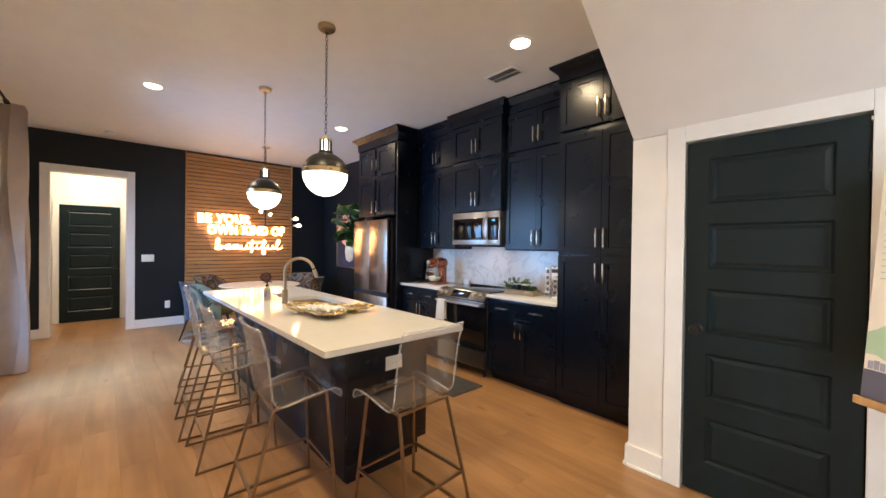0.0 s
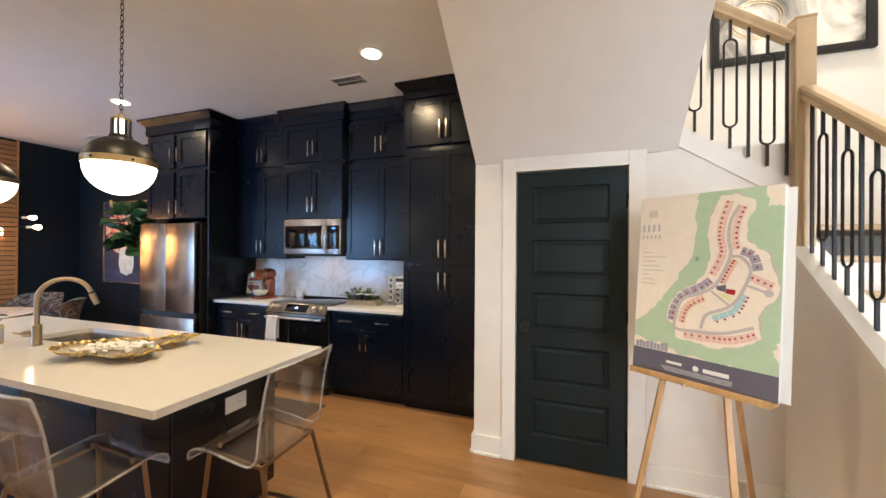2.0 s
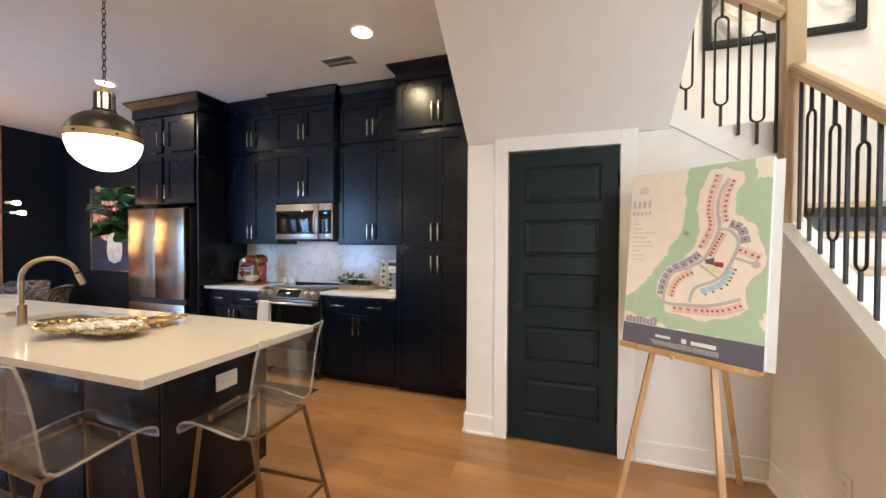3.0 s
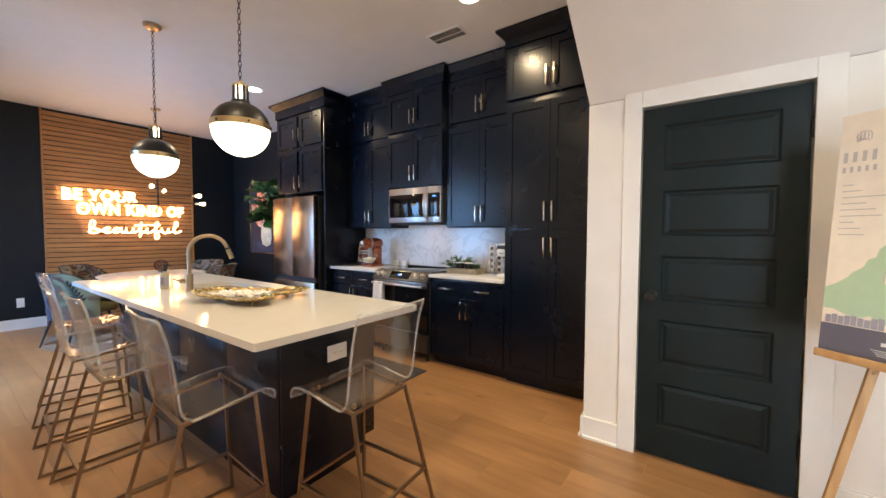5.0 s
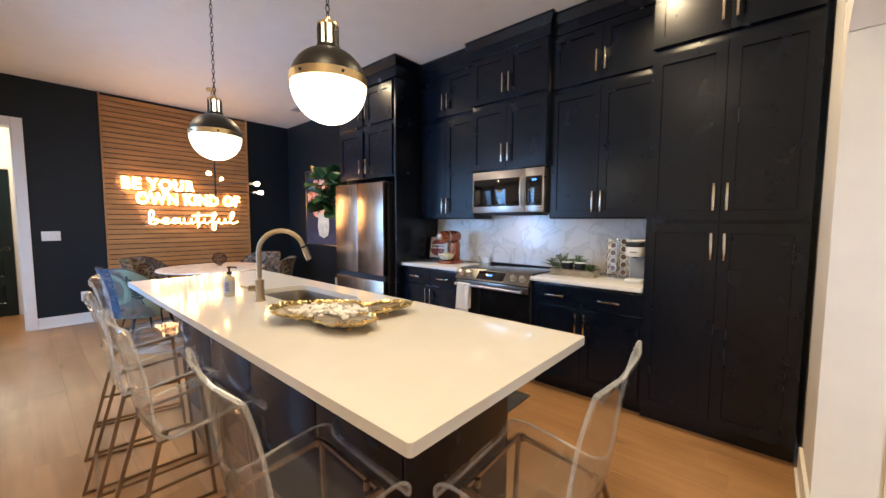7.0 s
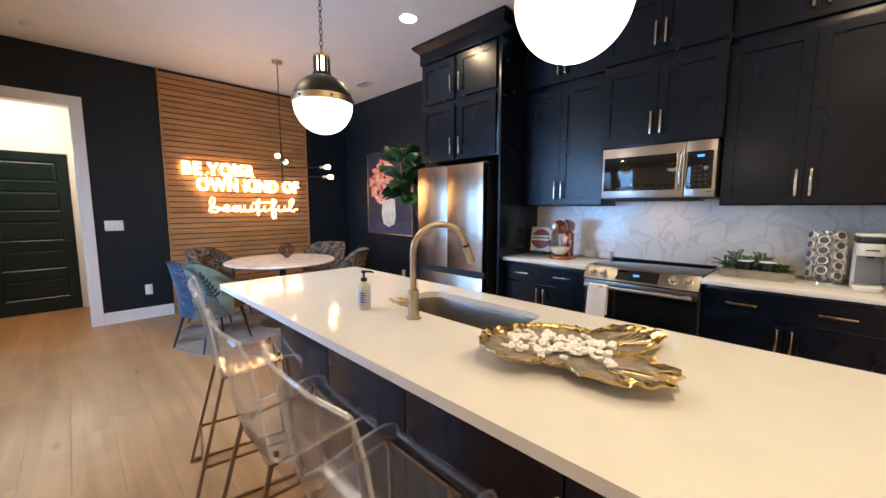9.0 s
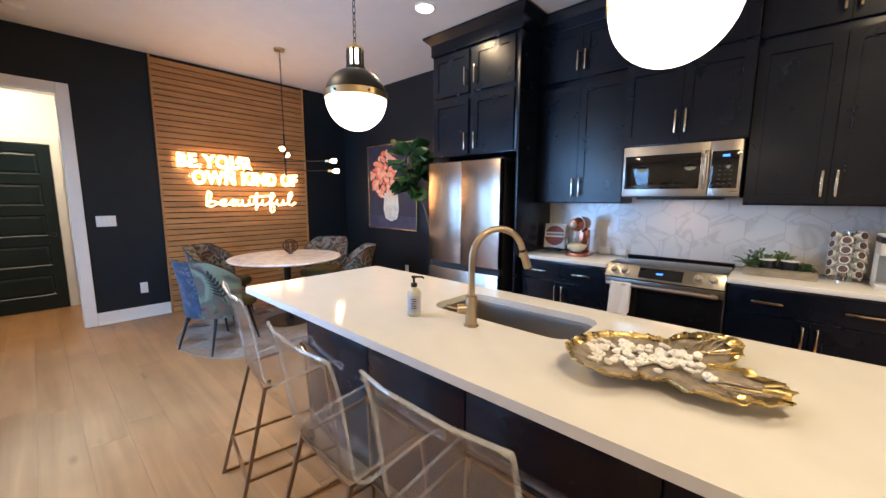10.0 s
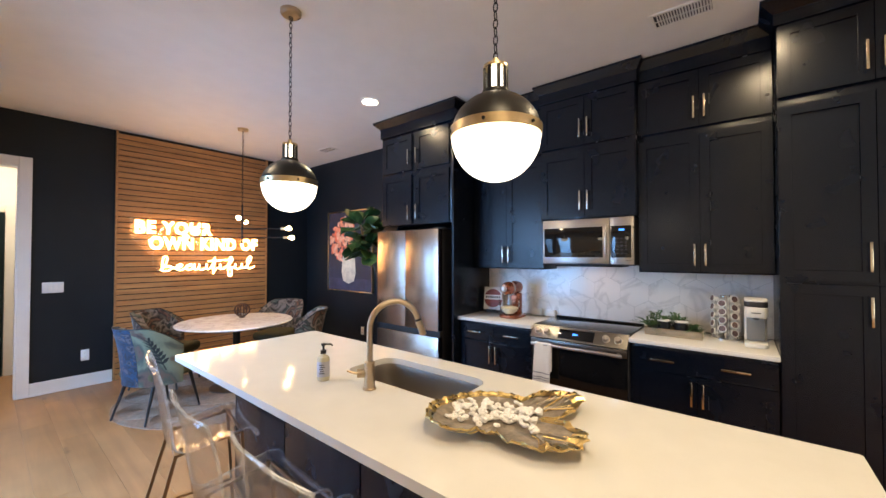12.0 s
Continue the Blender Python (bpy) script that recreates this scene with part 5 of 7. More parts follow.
for k, col in enumerate(((0.75, 0.16, 0.08), (0.85, 0.27, 0.15), (0.90, 0.42, 0.28))):
    m = mat("painted_petal", col, 0.6, vary=0.4, scale=18)
    b = bmesh.new()
    for j in range(34):
        a, r = rnd.uniform(0, 6.28), 0.33 * math.sqrt(rnd.random())
        y, z = 6.90 + 0.95 * r * math.cos(a), 1.77 + r * math.sin(a)
        s, tilt = rnd.uniform(0.03, 0.075), rnd.uniform(0, 6.28)
        x = 3.6140 - 0.0006 * k - 0.00002 * j
        ring = [b.verts.new((x, y + s * math.cos(t) * math.cos(tilt) - 0.55 * s * math.sin(t) * math.sin(tilt), z + s * math.cos(t) * math.sin(tilt) + 0.55 * s * math.sin(t) * math.cos(tilt))) for t in [q * math.pi / 5 for q in range(10)]]
        b.faces.new(ring)
    part("painted_petals", b, m, pt, "painted coral petals", False)["kind"] = "stuff"

# ---- fiddle-leaf fig beside the refrigerator ----
fg = thing("fig_plant", "potted fiddle-leaf fig with large glossy leaves", "plant", (3.32, 5.60, 0))
M_LEAF = mat("fig_leaf", (0.020, 0.055, 0.014), 0.36, vary=0.45, scale=9, bump=0.3, bscale=40)
M_BARK = mat("bark", (0.12, 0.085, 0.055), 0.85, vary=0.3, scale=20, bump=0.6)
M_POT = mat("white_pot", (0.6, 0.58, 0.55), 0.5)
part("pot", revolve([(0.11, 0), (0.14, 0.02), (0.17, 0.32), (0.175, 0.34), (0.155, 0.34), (0.15, 0.30), (0, 0.30)], 36, (3.32, 5.60, 0)), M_POT, fg)
trunk = [(3.32, 5.60, 0.30), (3.29, 5.60, 0.8), (3.24, 5.61, 1.15), (3.14, 5.66, 1.5), (3.06, 5.72, 1.75), (3.04, 5.74, 1.9)]
part("trunk", tube(smoothed(trunk, 5), 0.011, 8), M_BARK, fg)
def leaf_mesh(length, width, bend, seed):
    r = random.Random(seed)
    b = bmesh.new()
    rows = []
    for i in range(8):
        t = i / 7
        w = width * (0.12 + 1.0 * math.sin(math.pi * min(1, t * 0.9 + 0.03)) ** 0.7 * (0.72 + 0.35 * t)) * (1 if i < 7 else 0.35)
        row = []
        for j in range(5):
            u = -1 + j / 2
            wav = 0.012 * math.sin(5 * t + 3 * u + seed)
            row.append(b.verts.new((t * length, u * w / 2, -bend * t * t + 0.03 * abs(u) + wav)))
        rows.append(row)
    for p, q in zip(rows, rows[1:]):
        for j in range(4):
            b.faces.new([p[j], p[j + 1], q[j + 1], q[j]])
    return b
rnd = random.Random(11)
tops = smoothed(trunk, 5)
for k in range(34):
    t = rnd.uniform(0.62, 1.0)
    base = Vector(tops[int(t * (len(tops) - 1))])
    yaw = rnd.uniform(0, 360)
    if math.cos(radians(yaw)) > 0.75:
        yaw += 140
    pitch = rnd.uniform(-45, 25) - 20 * (t > 0.9)
    d = Matrix.Translation(base) @ Matrix.Rotation(radians(yaw), 4, "Z") @ Matrix.Rotation(radians(pitch), 4, "Y") @ Matrix.Translation((rnd.uniform(0.03, 0.11), 0, 0)) @ Matrix.Rotation(rnd.uniform(-0.6, 0.6), 4, "X")
    part("leaf", moved(leaf_mesh(rnd.uniform(0.19, 0.28), rnd.uniform(0.15, 0.20), rnd.uniform(0.02, 0.08), k), d), M_LEAF, fg)

# ---- faucet, soap ----
fa = thing("faucet", "champagne bronze gooseneck pull-down kitchen faucet", "faucet", (1.172, 3.333, 0.914))
d = Vector((0.24, -0.12, 0)).normalized()
f0 = Vector((1.172, 3.333, 0))
part("base", revolve([(0.031, 0.9141), (0.031, 0.919), (0.024, 0.922), (0.0235, 1.035), (0.015, 1.04)], 32, (f0.x, f0.y, 0)), M_FAUCET, fa)
R = 0.118
neck = [f0 + Vector((0, 0, 1.03)), f0 + Vector((0, 0, 1.10)), f0 + Vector((0, 0, 1.17))]
neck += [f0 + d * (R - R * math.cos(a)) + Vector((0, 0, 1.185 + R * math.sin(a))) for a in [radians(q) for q in range(0, 166, 11)]]
part("spout", tube(neck, 0.0135, 16), M_FAUCET, fa)
tip = neck[-1]
dn = (neck[-1] - neck[-2]).normalized()
part("joint", tube([tip, tip + dn * 0.012], 0.0142, 16), M_BLACK, fa)
part("spray_head", tube([tip + dn * 0.012, tip + dn * 0.03, tip + dn * 0.085], 0.0165, 16), M_FAUCET, fa)
hd = Vector((-0.62, 0.55, 0)).normalized()
part("handle_hub", tube([f0 + hd * 0.02 + Vector((0, 0, 0.985)), f0 + hd * 0.055 + Vector((0, 0, 0.985))], 0.019, 18), M_FAUCET, fa)
part("lever", tube([f0 + hd * 0.05 + Vector((0, 0, 0.985)), f0 + hd * 0.075 + Vector((0, 0, 0.99)), f0 + hd * 0.10 + Vector((0, 0, 1.0))], 0.005, 10), M_FAUCET, fa)
so = thing("soap_bottle", "clear soap bottle with lilac label and black pump", "bottle", (1.11, 3.602, 0.914))
M_SOAP = mat("pale_soap", (0.50, 0.46, 0.34), 0.2, vary=0.05)
M_LABEL = mat("lilac_label", (0.36, 0.36, 0.43), 0.5, vary=0.08)
part("bottle", revolve([(0.026, 0.9142), (0.029, 0.918), (0.029, 1.015), (0.024, 1.028), (0.012, 1.034), (0.012, 1.042)], 28, (1.11, 3.602, 0)), M_SOAP, so)
part("label", revolve([(0.0288, 0.935), (0.0294, 0.935), (0.0294, 1.006), (0.0288, 1.006)], 28, (1.11, 3.602, 0)), M_LABEL, so)
lb = bmesh.new()
for k in range(5):
    a0 = radians(225)
    bx(-0.0003, -0.012 + 0.002 * (k % 2), 0, 0.0003, 0.012 - 0.003 * (k % 3), 0.004, bm=lb)
    lb.verts.ensure_lookup_table()
    bmesh.ops.transform(lb, verts=lb.verts[-8:], matrix=Matrix.Translation((1.11 + 0.0297 * math.cos(a0), 3.602 + 0.0297 * math.sin(a0), 0.95 + 0.01 * k)) @ Matrix.Rotation(a0, 4, "Z"))
part("print", lb, M_GREY, so, "small dark print")
part("pump", revolve([(0.014, 1.042), (0.014, 1.058), (0.005, 1.06), (0.005, 1.078), (0.011, 1.08), (0.011, 1.09), (0, 1.091)], 20, (1.11, 3.602, 0)), M_BLACK, so)
part("nozzle", tube([(1.11, 3.602, 1.085), (1.135, 3.575, 1.085), (1.14, 3.57, 1.078)], 0.0045, 8), M_BLACK, so)

# ---- leaf tray ----
ty = thing("leaf_tray", "gilded leaf-shaped tray with scalloped rim on small feet", "tray", (1.23, 2.68, 0.914))
M_TRAYIN = mat("grey_patina", (0.29, 0.245, 0.20), 0.42, 0.25, vary=0.5, scale=26, bump=0.8, bscale=90)
C0 = Vector((1.23, 2.68))
SPOKES = [(-180, 0.165), (-160, 0.15), (-142, 0.205), (-121, 0.265), (-112, 0.297), (-98, 0.306), (-84, 0.285), (-75, 0.235), (-66, 0.142), (-57, 0.215), (-45, 0.27), (-30, 0.355), (-20, 0.38), (-11, 0.325), (-1, 0.25), (4, 0.185), (30, 0.205), (62, 0.22), (98, 0.228), (124, 0.262), (142, 0.28), (160, 0.262), (172, 0.215), (180, 0.165)]
def reach(a):
    a = (a + 180) % 360 - 180
    for (a0, r0), (a1, r1) in zip(SPOKES, SPOKES[1:]):
        if a0 <= a <= a1:
            t = (a - a0) / (a1 - a0)
            t = t * t * (3 - 2 * t)
            return r0 + (r1 - r0) * t
    return 0.2
def crinkle(a, seed):
    """An uneven waviness along the rim, between -1 and 1."""
    a = radians(a)
    return 0.34 * math.sin(17 * a + seed) + 0.28 * math.sin(31 * a + 2.3 * seed) + 0.22 * math.sin(47 * a + 1.1 + seed) + 0.16 * math.sin(73 * a + 0.4 * seed)
def tray_ring(f, z, ruffle, lift, n=320, inset=0.0, flare=0.0):
    """One ring of the leaf at a share f of its reach; the two leaf tips curl up a little."""
    out = []
    for k in range(n):
        a = 360 * k / n
        w = (a + 180) % 360 - 180
        tips = math.exp(-((w + 102) / 24) ** 2) + math.exp(-((w + 24) / 24) ** 2)
        teeth = abs(math.sin(radians(w) * 15 + 0.6)) - 0.5
        r = reach(a) * f - inset - (flare * tips) + ruffle * (crinkle(a, 1.7) + 3.2 * tips * teeth)
        up = lift * (1 + tips) * crinkle(a, 4.1) + 0.004 * f ** 4 * tips + 0.026 * f ** 3 * math.exp(-((w - 132) / 46) ** 2)
        out.append((C0.x + r * math.cos(radians(a)), C0.y + r * math.sin(radians(a)), z + up))
    return out
def lofted(rings, cap=True):
    b = bmesh.new()
    vs = [[b.verts.new(p) for p in r] for r in rings]
    for p, q in zip(vs, vs[1:]):
        for k in range(len(p)):
            b.faces.new([p[k], p[(k + 1) % len(p)], q[(k + 1) % len(p)], q[k]])
    if cap:
        b.faces.new(vs[-1])
    return b
part("bowl", lofted([tray_ring(1, 0.954, 0.004, 0.004, inset=0.010), tray_ring(0.93, 0.946, 0.003, 0.003), tray_ring(0.80, 0.9405, 0.002, 0.0018), tray_ring(0.55, 0.9375, 0.001, 0.0008), tray_ring(0.2, 0.937, 0, 0), tray_ring(0.05, 0.937, 0, 0)]), M_TRAYIN, ty, "grey veined inside")
part("underside", lofted([tray_ring(1, 0.952, 0.004, 0.004, inset=0.008), tray_ring(0.86, 0.939, 0.002, 0.002), tray_ring(0.4, 0.933, 0, 0), tray_ring(0.05, 0.933, 0, 0)]), M_GOLD, ty)
part("rim", lofted([tray_ring(1, 0.951, 0.003, 0.004, inset=0.014, flare=0.045), tray_ring(1, 0.957, 0.004, 0.008, inset=0.010, flare=0.022), tray_ring(1, 0.9585, 0.005, 0.006, inset=0.006, flare=0.005), tray_ring(1, 0.9595, 0.006, 0.006, inset=0.002), tray_ring(1, 0.956, 0.006, 0.006, inset=0.0), tray_ring(1, 0.951, 0.004, 0.004, inset=0.005)], False), M_GOLD, ty, "crinkled gold rim")
for ang, r0, r1, fan, count in ((-104, 0.15, 0.285, 0.30, 9), (-24, 0.17, 0.355, 0.26, 9)):
    for j in range(count):
        s = -1 + 2 * j / (count - 1)
        a0, a1 = ang + 9 * s, ang + math.degrees(fan) * s
        tip_r = min(r1, reach(a1) - 0.03)
        pts = []
        for t in (0, 0.35, 0.7, 1):
            aa = radians(a0 + (a1 - a0) * t + 2.5 * math.sin(5 * t + j))
            rr = r0 + 0.012 * (j % 3) + (tip_r - r0) * t
            pts.append((C0.x + rr * math.cos(aa), C0.y + rr * math.sin(aa), 0.943 + 0.016 * t * t))
        part("vein", tube(smoothed(pts, 4), 0.0034 if j % 2 else 0.0024, 6), M_GOLD if j in (0, 2, 5, 8) else M_TRAYIN, ty, "raised leaf vein")
for a, rr in ((-106, 0.20), (-28, 0.24), (85, 0.15), (140, 0.16)):
    q = C0 + Vector((math.cos(radians(a)), math.sin(radians(a)))) * rr
    part("foot", revolve([(0.009, 0.9142), (0.006, 0.922), (0.012, 0.9385)], 12, (q.x, q.y, 0)), M_GOLD, ty)
M_BEAD = mat("white_bead", (0.85, 0.83, 0.81), 0.5, vary=0.05, scale=60)
bd = thing("white_beads", "pile of white ring beads in the leaf tray", "beads", (1.3, 2.68, 0.945), kind="stuff")
b = bmesh.new()
rnd = random.Random(6)
for k in range(135):
    q = Vector((1.245, 2.69)) + Vector((0.35, -1)).normalized() * rnd.uniform(-0.19, 0.13) + Vector((1, 0.35)).normalized() * max(-0.1, min(0.1, rnd.gauss(0, 0.055)))
    z = 0.945 + 0.006 * (k % 3)
    m = Matrix.Translation((q.x, q.y, z)) @ Euler((rnd.uniform(-0.5, 0.5), rnd.uniform(-0.5, 0.5), 0)).to_matrix().to_4x4()
    tube([m @ Vector((0.0072 * math.cos(u), 0.0072 * math.sin(u), 0)) for u in [j * math.pi / 5 for j in range(10)]], 0.0052, 6, True, b)
part("beads", b, M_BEAD, bd)
# ---- things on the worktop ----
ZC = 0.9142
M_COPPER = mat("copper_enamel", (0.36, 0.11, 0.055), 0.22, 0.7, vary=0.1, coat=0.4)
mx = thing("stand_mixer", "copper stand mixer with a clear glass bowl", "mixer", (3.33, 3.77, ZC))
X0, Y0 = 3.33, 3.77
part("foot_plate", extruded(rounded(X0 - 0.13, Y0 - 0.10, X0 + 0.14, Y0 + 0.10, 0.07), "z", ZC, ZC + 0.03, 0.008), M_COPPER, mx)
part("column", extruded(rounded(X0 + 0.03, Y0 - 0.055, X0 + 0.12, Y0 + 0.055, 0.03), "z", ZC + 0.028, ZC + 0.23, 0.006), M_COPPER, mx)
hd_ = revolve([(0, -0.17), (0.04, -0.165), (0.058, -0.13), (0.066, -0.03), (0.066, 0.07), (0.055, 0.13), (0, 0.15)], 28)
part("motor_head", moved(hd_, Matrix.Translation((X0 + 0.0, Y0, ZC + 0.285)) @ Matrix.Rotation(radians(90), 4, "Y") @ Matrix.Diagonal((1, 0.85, 1, 1))), M_COPPER, mx, "rounded copper motor head")
part("trim_band", moved(revolve([(0.0665, -0.012), (0.068, -0.012), (0.068, 0.012), (0.0665, 0.012)], 28), Matrix.Translation((X0 - 0.05, Y0, ZC + 0.285)) @ Matrix.Rotation(radians(90), 4, "Y") @ Matrix.Diagonal((1, 0.85, 1, 1))), M_STEEL, mx)
part("hub", moved(revolve([(0.032, 0), (0.032, 0.02), (0.02, 0.028), (0, 0.028)], 20), Matrix.Translation((X0 - 0.165, Y0, ZC + 0.285)) @ Matrix.Rotation(radians(-90), 4, "Y")), M_STEEL, mx)
part("beater_shaft", tube([(X0 - 0.06, Y0, ZC + 0.235), (X0 - 0.06, Y0, ZC + 0.12)], 0.016, 14), M_STEEL, mx)
bw = part("bowl", revolve([(0.05, 0.032), (0.055, 0.036), (0.085, 0.07), (0.098, 0.13), (0.102, 0.175), (0.098, 0.175), (0.094, 0.13), (0.081, 0.072), (0.05, 0.042), (0, 0.042)], 36, (X0 - 0.06, Y0, ZC)), M_GLASS, mx, "clear glass bowl")
bw.visible_shadow = False
part("bowl_filling", revolve([(0, 0.046), (0.05, 0.046), (0.078, 0.075), (0.085, 0.10), (0.04, 0.115), (0, 0.118)], 28, (X0 - 0.06, Y0, ZC)), M_SOAP, mx, "pale contents")

def leaning(name, label, category, x, y, w, h, t, lean, yaw):
    """A flat thing propped up: local face towards -x, base at the origin."""
    ob = thing(name, label, category)
    return ob, Matrix.Translation((x, y, ZC)) @ Matrix.Rotation(radians(yaw), 4, "Z") @ Matrix.Rotation(radians(lean), 4, "Y")
bkm, m = leaning("cookbook", "cookbook with a round red cover picture on a stand", "book", 3.46, 4.08, 0.19, 0.24, 0.02, 10, 12)
M_COVER = mat("book_cover", (0.70, 0.68, 0.64), 0.4, vary=0.08)
M_REDFOOD = mat("red_print", (0.20, 0.035, 0.03), 0.5, vary=0.6, scale=30)
part("cover", bx(0, -0.1, 0.028, 0.02, 0.1, 0.268, 0.002), M_COVER, bkm)
part("cover_disc", moved(revolve([(0.097, 0), (0.097, 0.001), (0, 0.001)], 32), Matrix.Translation((-0.0003, 0, 0.15)) @ Matrix.Rotation(radians(-90), 4, "Y")), M_REDFOOD, bkm, "round red picture")
part("title_band", bx(-0.003, -0.095, 0.135, -0.0016, 0.095, 0.185), M_COVER, bkm)
tbm = bmesh.new()
for k in range(7):
    bx(-0.0042, -0.082 + 0.024 * k, 0.15, -0.0034, -0.066 + 0.024 * k, 0.172, bm=tbm)
part("title_bars", tbm, M_BLACK, bkm, "dark title marks")
part("stand", bx(-0.05, -0.06, 0.0, 0.05, 0.06, 0.012, 0.004), M_BLACK, bkm, "small black stand")
part("stand_back", bx(0.022, -0.03, 0.008, 0.032, 0.03, 0.15, 0.002), M_BLACK, bkm)
part("stand_lip", bx(-0.045, -0.06, 0.01, -0.035, 0.06, 0.03, 0.002), M_BLACK, bkm)
bkm.matrix_basis = m
for y in (3.635, 3.49):
    o = thing("white_block", "small white block standing against the backsplash", "block", (3.60, y, ZC), "white blocks on the counter")
    part("block", bx(3.585, y - 0.05, ZC, 3.615, y + 0.05, ZC + 0.062, 0.004), M_PLASTIC, o)
    part("front_plate", bx(3.5825, y - 0.042, ZC + 0.008, 3.5845, y + 0.042, ZC + 0.054, 0.001), M_WHITE, o)

pl = thing("planter_tray", "rustic wooden tray holding trailing green plants and cups", "tray", (3.34, 2.42, ZC))
M_RUSTIC = wood("weathered_board", (0.16, 0.12, 0.08), (0.42, 0.35, 0.25), (14, 3, 14), 0.7, 0.1, 0.3)
part("tray", bx(3.26, 2.235, ZC, 3.42, 2.60, ZC + 0.012, 0.002), M_RUSTIC, pl)
for a in ((3.26, 2.235, 3.272, 2.60), (3.408, 2.235, 3.42, 2.60), (3.272, 2.235, 3.408, 2.247), (3.272, 2.588, 3.408, 2.60)):
    part("side", bx(a[0], a[1], ZC + 0.0125, a[2], a[3], ZC + 0.055, 0.002), M_RUSTIC, pl)
for y in (2.37, 2.48):
    o = thing("cup", "small black cup with a white rim in the tray", "cup", (3.33, y, ZC + 0.0125), "cups in the tray")
    part("body", revolve([(0.032, 0.0128), (0.04, 0.02), (0.045, 0.105), (0.038, 0.105), (0.036, 0.03), (0, 0.03)], 28, (3.33, y, ZC)), M_BLACK, o)
    part("rim", revolve([(0.0372, 0.1052), (0.0455, 0.1052), (0.0455, 0.112), (0.0372, 0.112)], 28, (3.33, y, ZC)), M_PLASTIC, o, "white rim")
    part("contents", revolve([(0, 0.106), (0.0365, 0.106), (0.0365, 0.09), (0, 0.09)], 24, (3.33, y, ZC)), M_PLASTIC, o)
M_HERB = mat("herb_leaf", (0.05, 0.10, 0.03), 0.6, vary=0.5, scale=30)
hb_ = thing("trailing_plant", "bushy trailing green plant spilling from the tray", "plant", (3.37, 2.42, ZC + 0.0125), kind="stuff")
rnd = random.Random(9)
b = bmesh.new()
def spray(cx_, cy_, cz_, n, spread, drop):
    for k in range(n):
        a, el = rnd.uniform(0, 6.28), rnd.uniform(0.1, 1.4)
        d_ = Vector((math.cos(a) * math.cos(el), math.sin(a) * math.cos(el), math.sin(el)))
        ln = spread * rnd.uniform(0.5, 1.0)
        prev = Vector((cx_, cy_, cz_))
        for j in range(7):
            t = (j + 1) / 7
            p = Vector((cx_, cy_, cz_)) + d_ * ln * t + Vector((0, 0, -drop * t * t))
            for s in (-1, 1):
                u = (p - prev).normalized()
                v = u.cross(Vector((0, 0, 1)))
                v = v.normalized() if v.length > 1e-3 else Vector((1, 0, 0))
                q = p + v * s * 0.012
                w = rnd.uniform(0.006, 0.011)
                vs_ = [b.verts.new(p), b.verts.new(p + v * s * w + u * w * 0.8 + Vector((0, 0, 0.003))), b.verts.new(p + v * s * 2.2 * w + u * 0.3 * w), b.verts.new(p + v * s * w - u * w * 0.5)]
                b.faces.new(vs_)
            prev = p
for c_ in ((3.38, 2.53, 38), (3.37, 2.47, 30), (3.38, 2.40, 26), (3.38, 2.30, 24), (3.30, 2.57, 18), (3.29, 2.29, 14)):
    spray(c_[0], c_[1], ZC + 0.06, c_[2], 0.165 if c_[1] > 2.38 else 0.10, 0.05)
part("foliage", b, M_HERB, hb_, "", False)

pc = thing("pod_carousel", "chrome carousel rack full of coffee pods", "rack", (3.45, 2.11, ZC))
M_CHROME = mat("chrome", (0.75, 0.75, 0.76), 0.08, 1.0, vary=0.03)
M_FOIL = mat("pod_lid", (0.09, 0.05, 0.05), 0.35, vary=0.5, scale=60)
part("base", revolve([(0.085, 0), (0.085, 0.008), (0.07, 0.014), (0.01, 0.016)], 32, (3.45, 2.11, ZC)), M_CHROME, pc)
part("pole", revolve([(0.012, 0.014), (0.012, 0.30), (0.03, 0.305), (0.03, 0.315), (0, 0.318)], 20, (3.45, 2.11, ZC)), M_CHROME, pc)
for k in range(7):
    a = 2 * math.pi * k / 7 + 0.25
    dv = Vector((math.cos(a), math.sin(a), 0))
    for s in (-1, 1):
        sd = Vector((-dv.y, dv.x, 0)) * 0.026 * s
        p = Vector((3.45, 2.11, ZC)) + dv * 0.072 + sd
        part("wire", tube([p + Vector((0, 0, 0.012)), p + Vector((0, 0, 0.295))], 0.002, 5), M_CHROME, pc)
    for r in range(4 if k % 2 else 5):
        z = ZC + 0.045 + 0.06 * r + (0.03 if k % 2 else 0)
        place = Matrix.Translation(Vector((3.45, 2.11, z)) + dv * 0.045) @ Matrix.Rotation(a, 4, "Z") @ Matrix.Rotation(radians(78), 4, "Y")
        pod = part("pod", moved(revolve([(0.016, 0), (0.021, 0.036), (0.026, 0.038), (0.026, 0.041), (0.021, 0.041)], 18), place), M_PLASTIC, pc, "white coffee pod")
        part("lid", moved(revolve([(0.0205, 0.0412), (0.0205, 0.0418), (0, 0.0418)], 18), place), M_FOIL, pod, "dark printed foil lid")

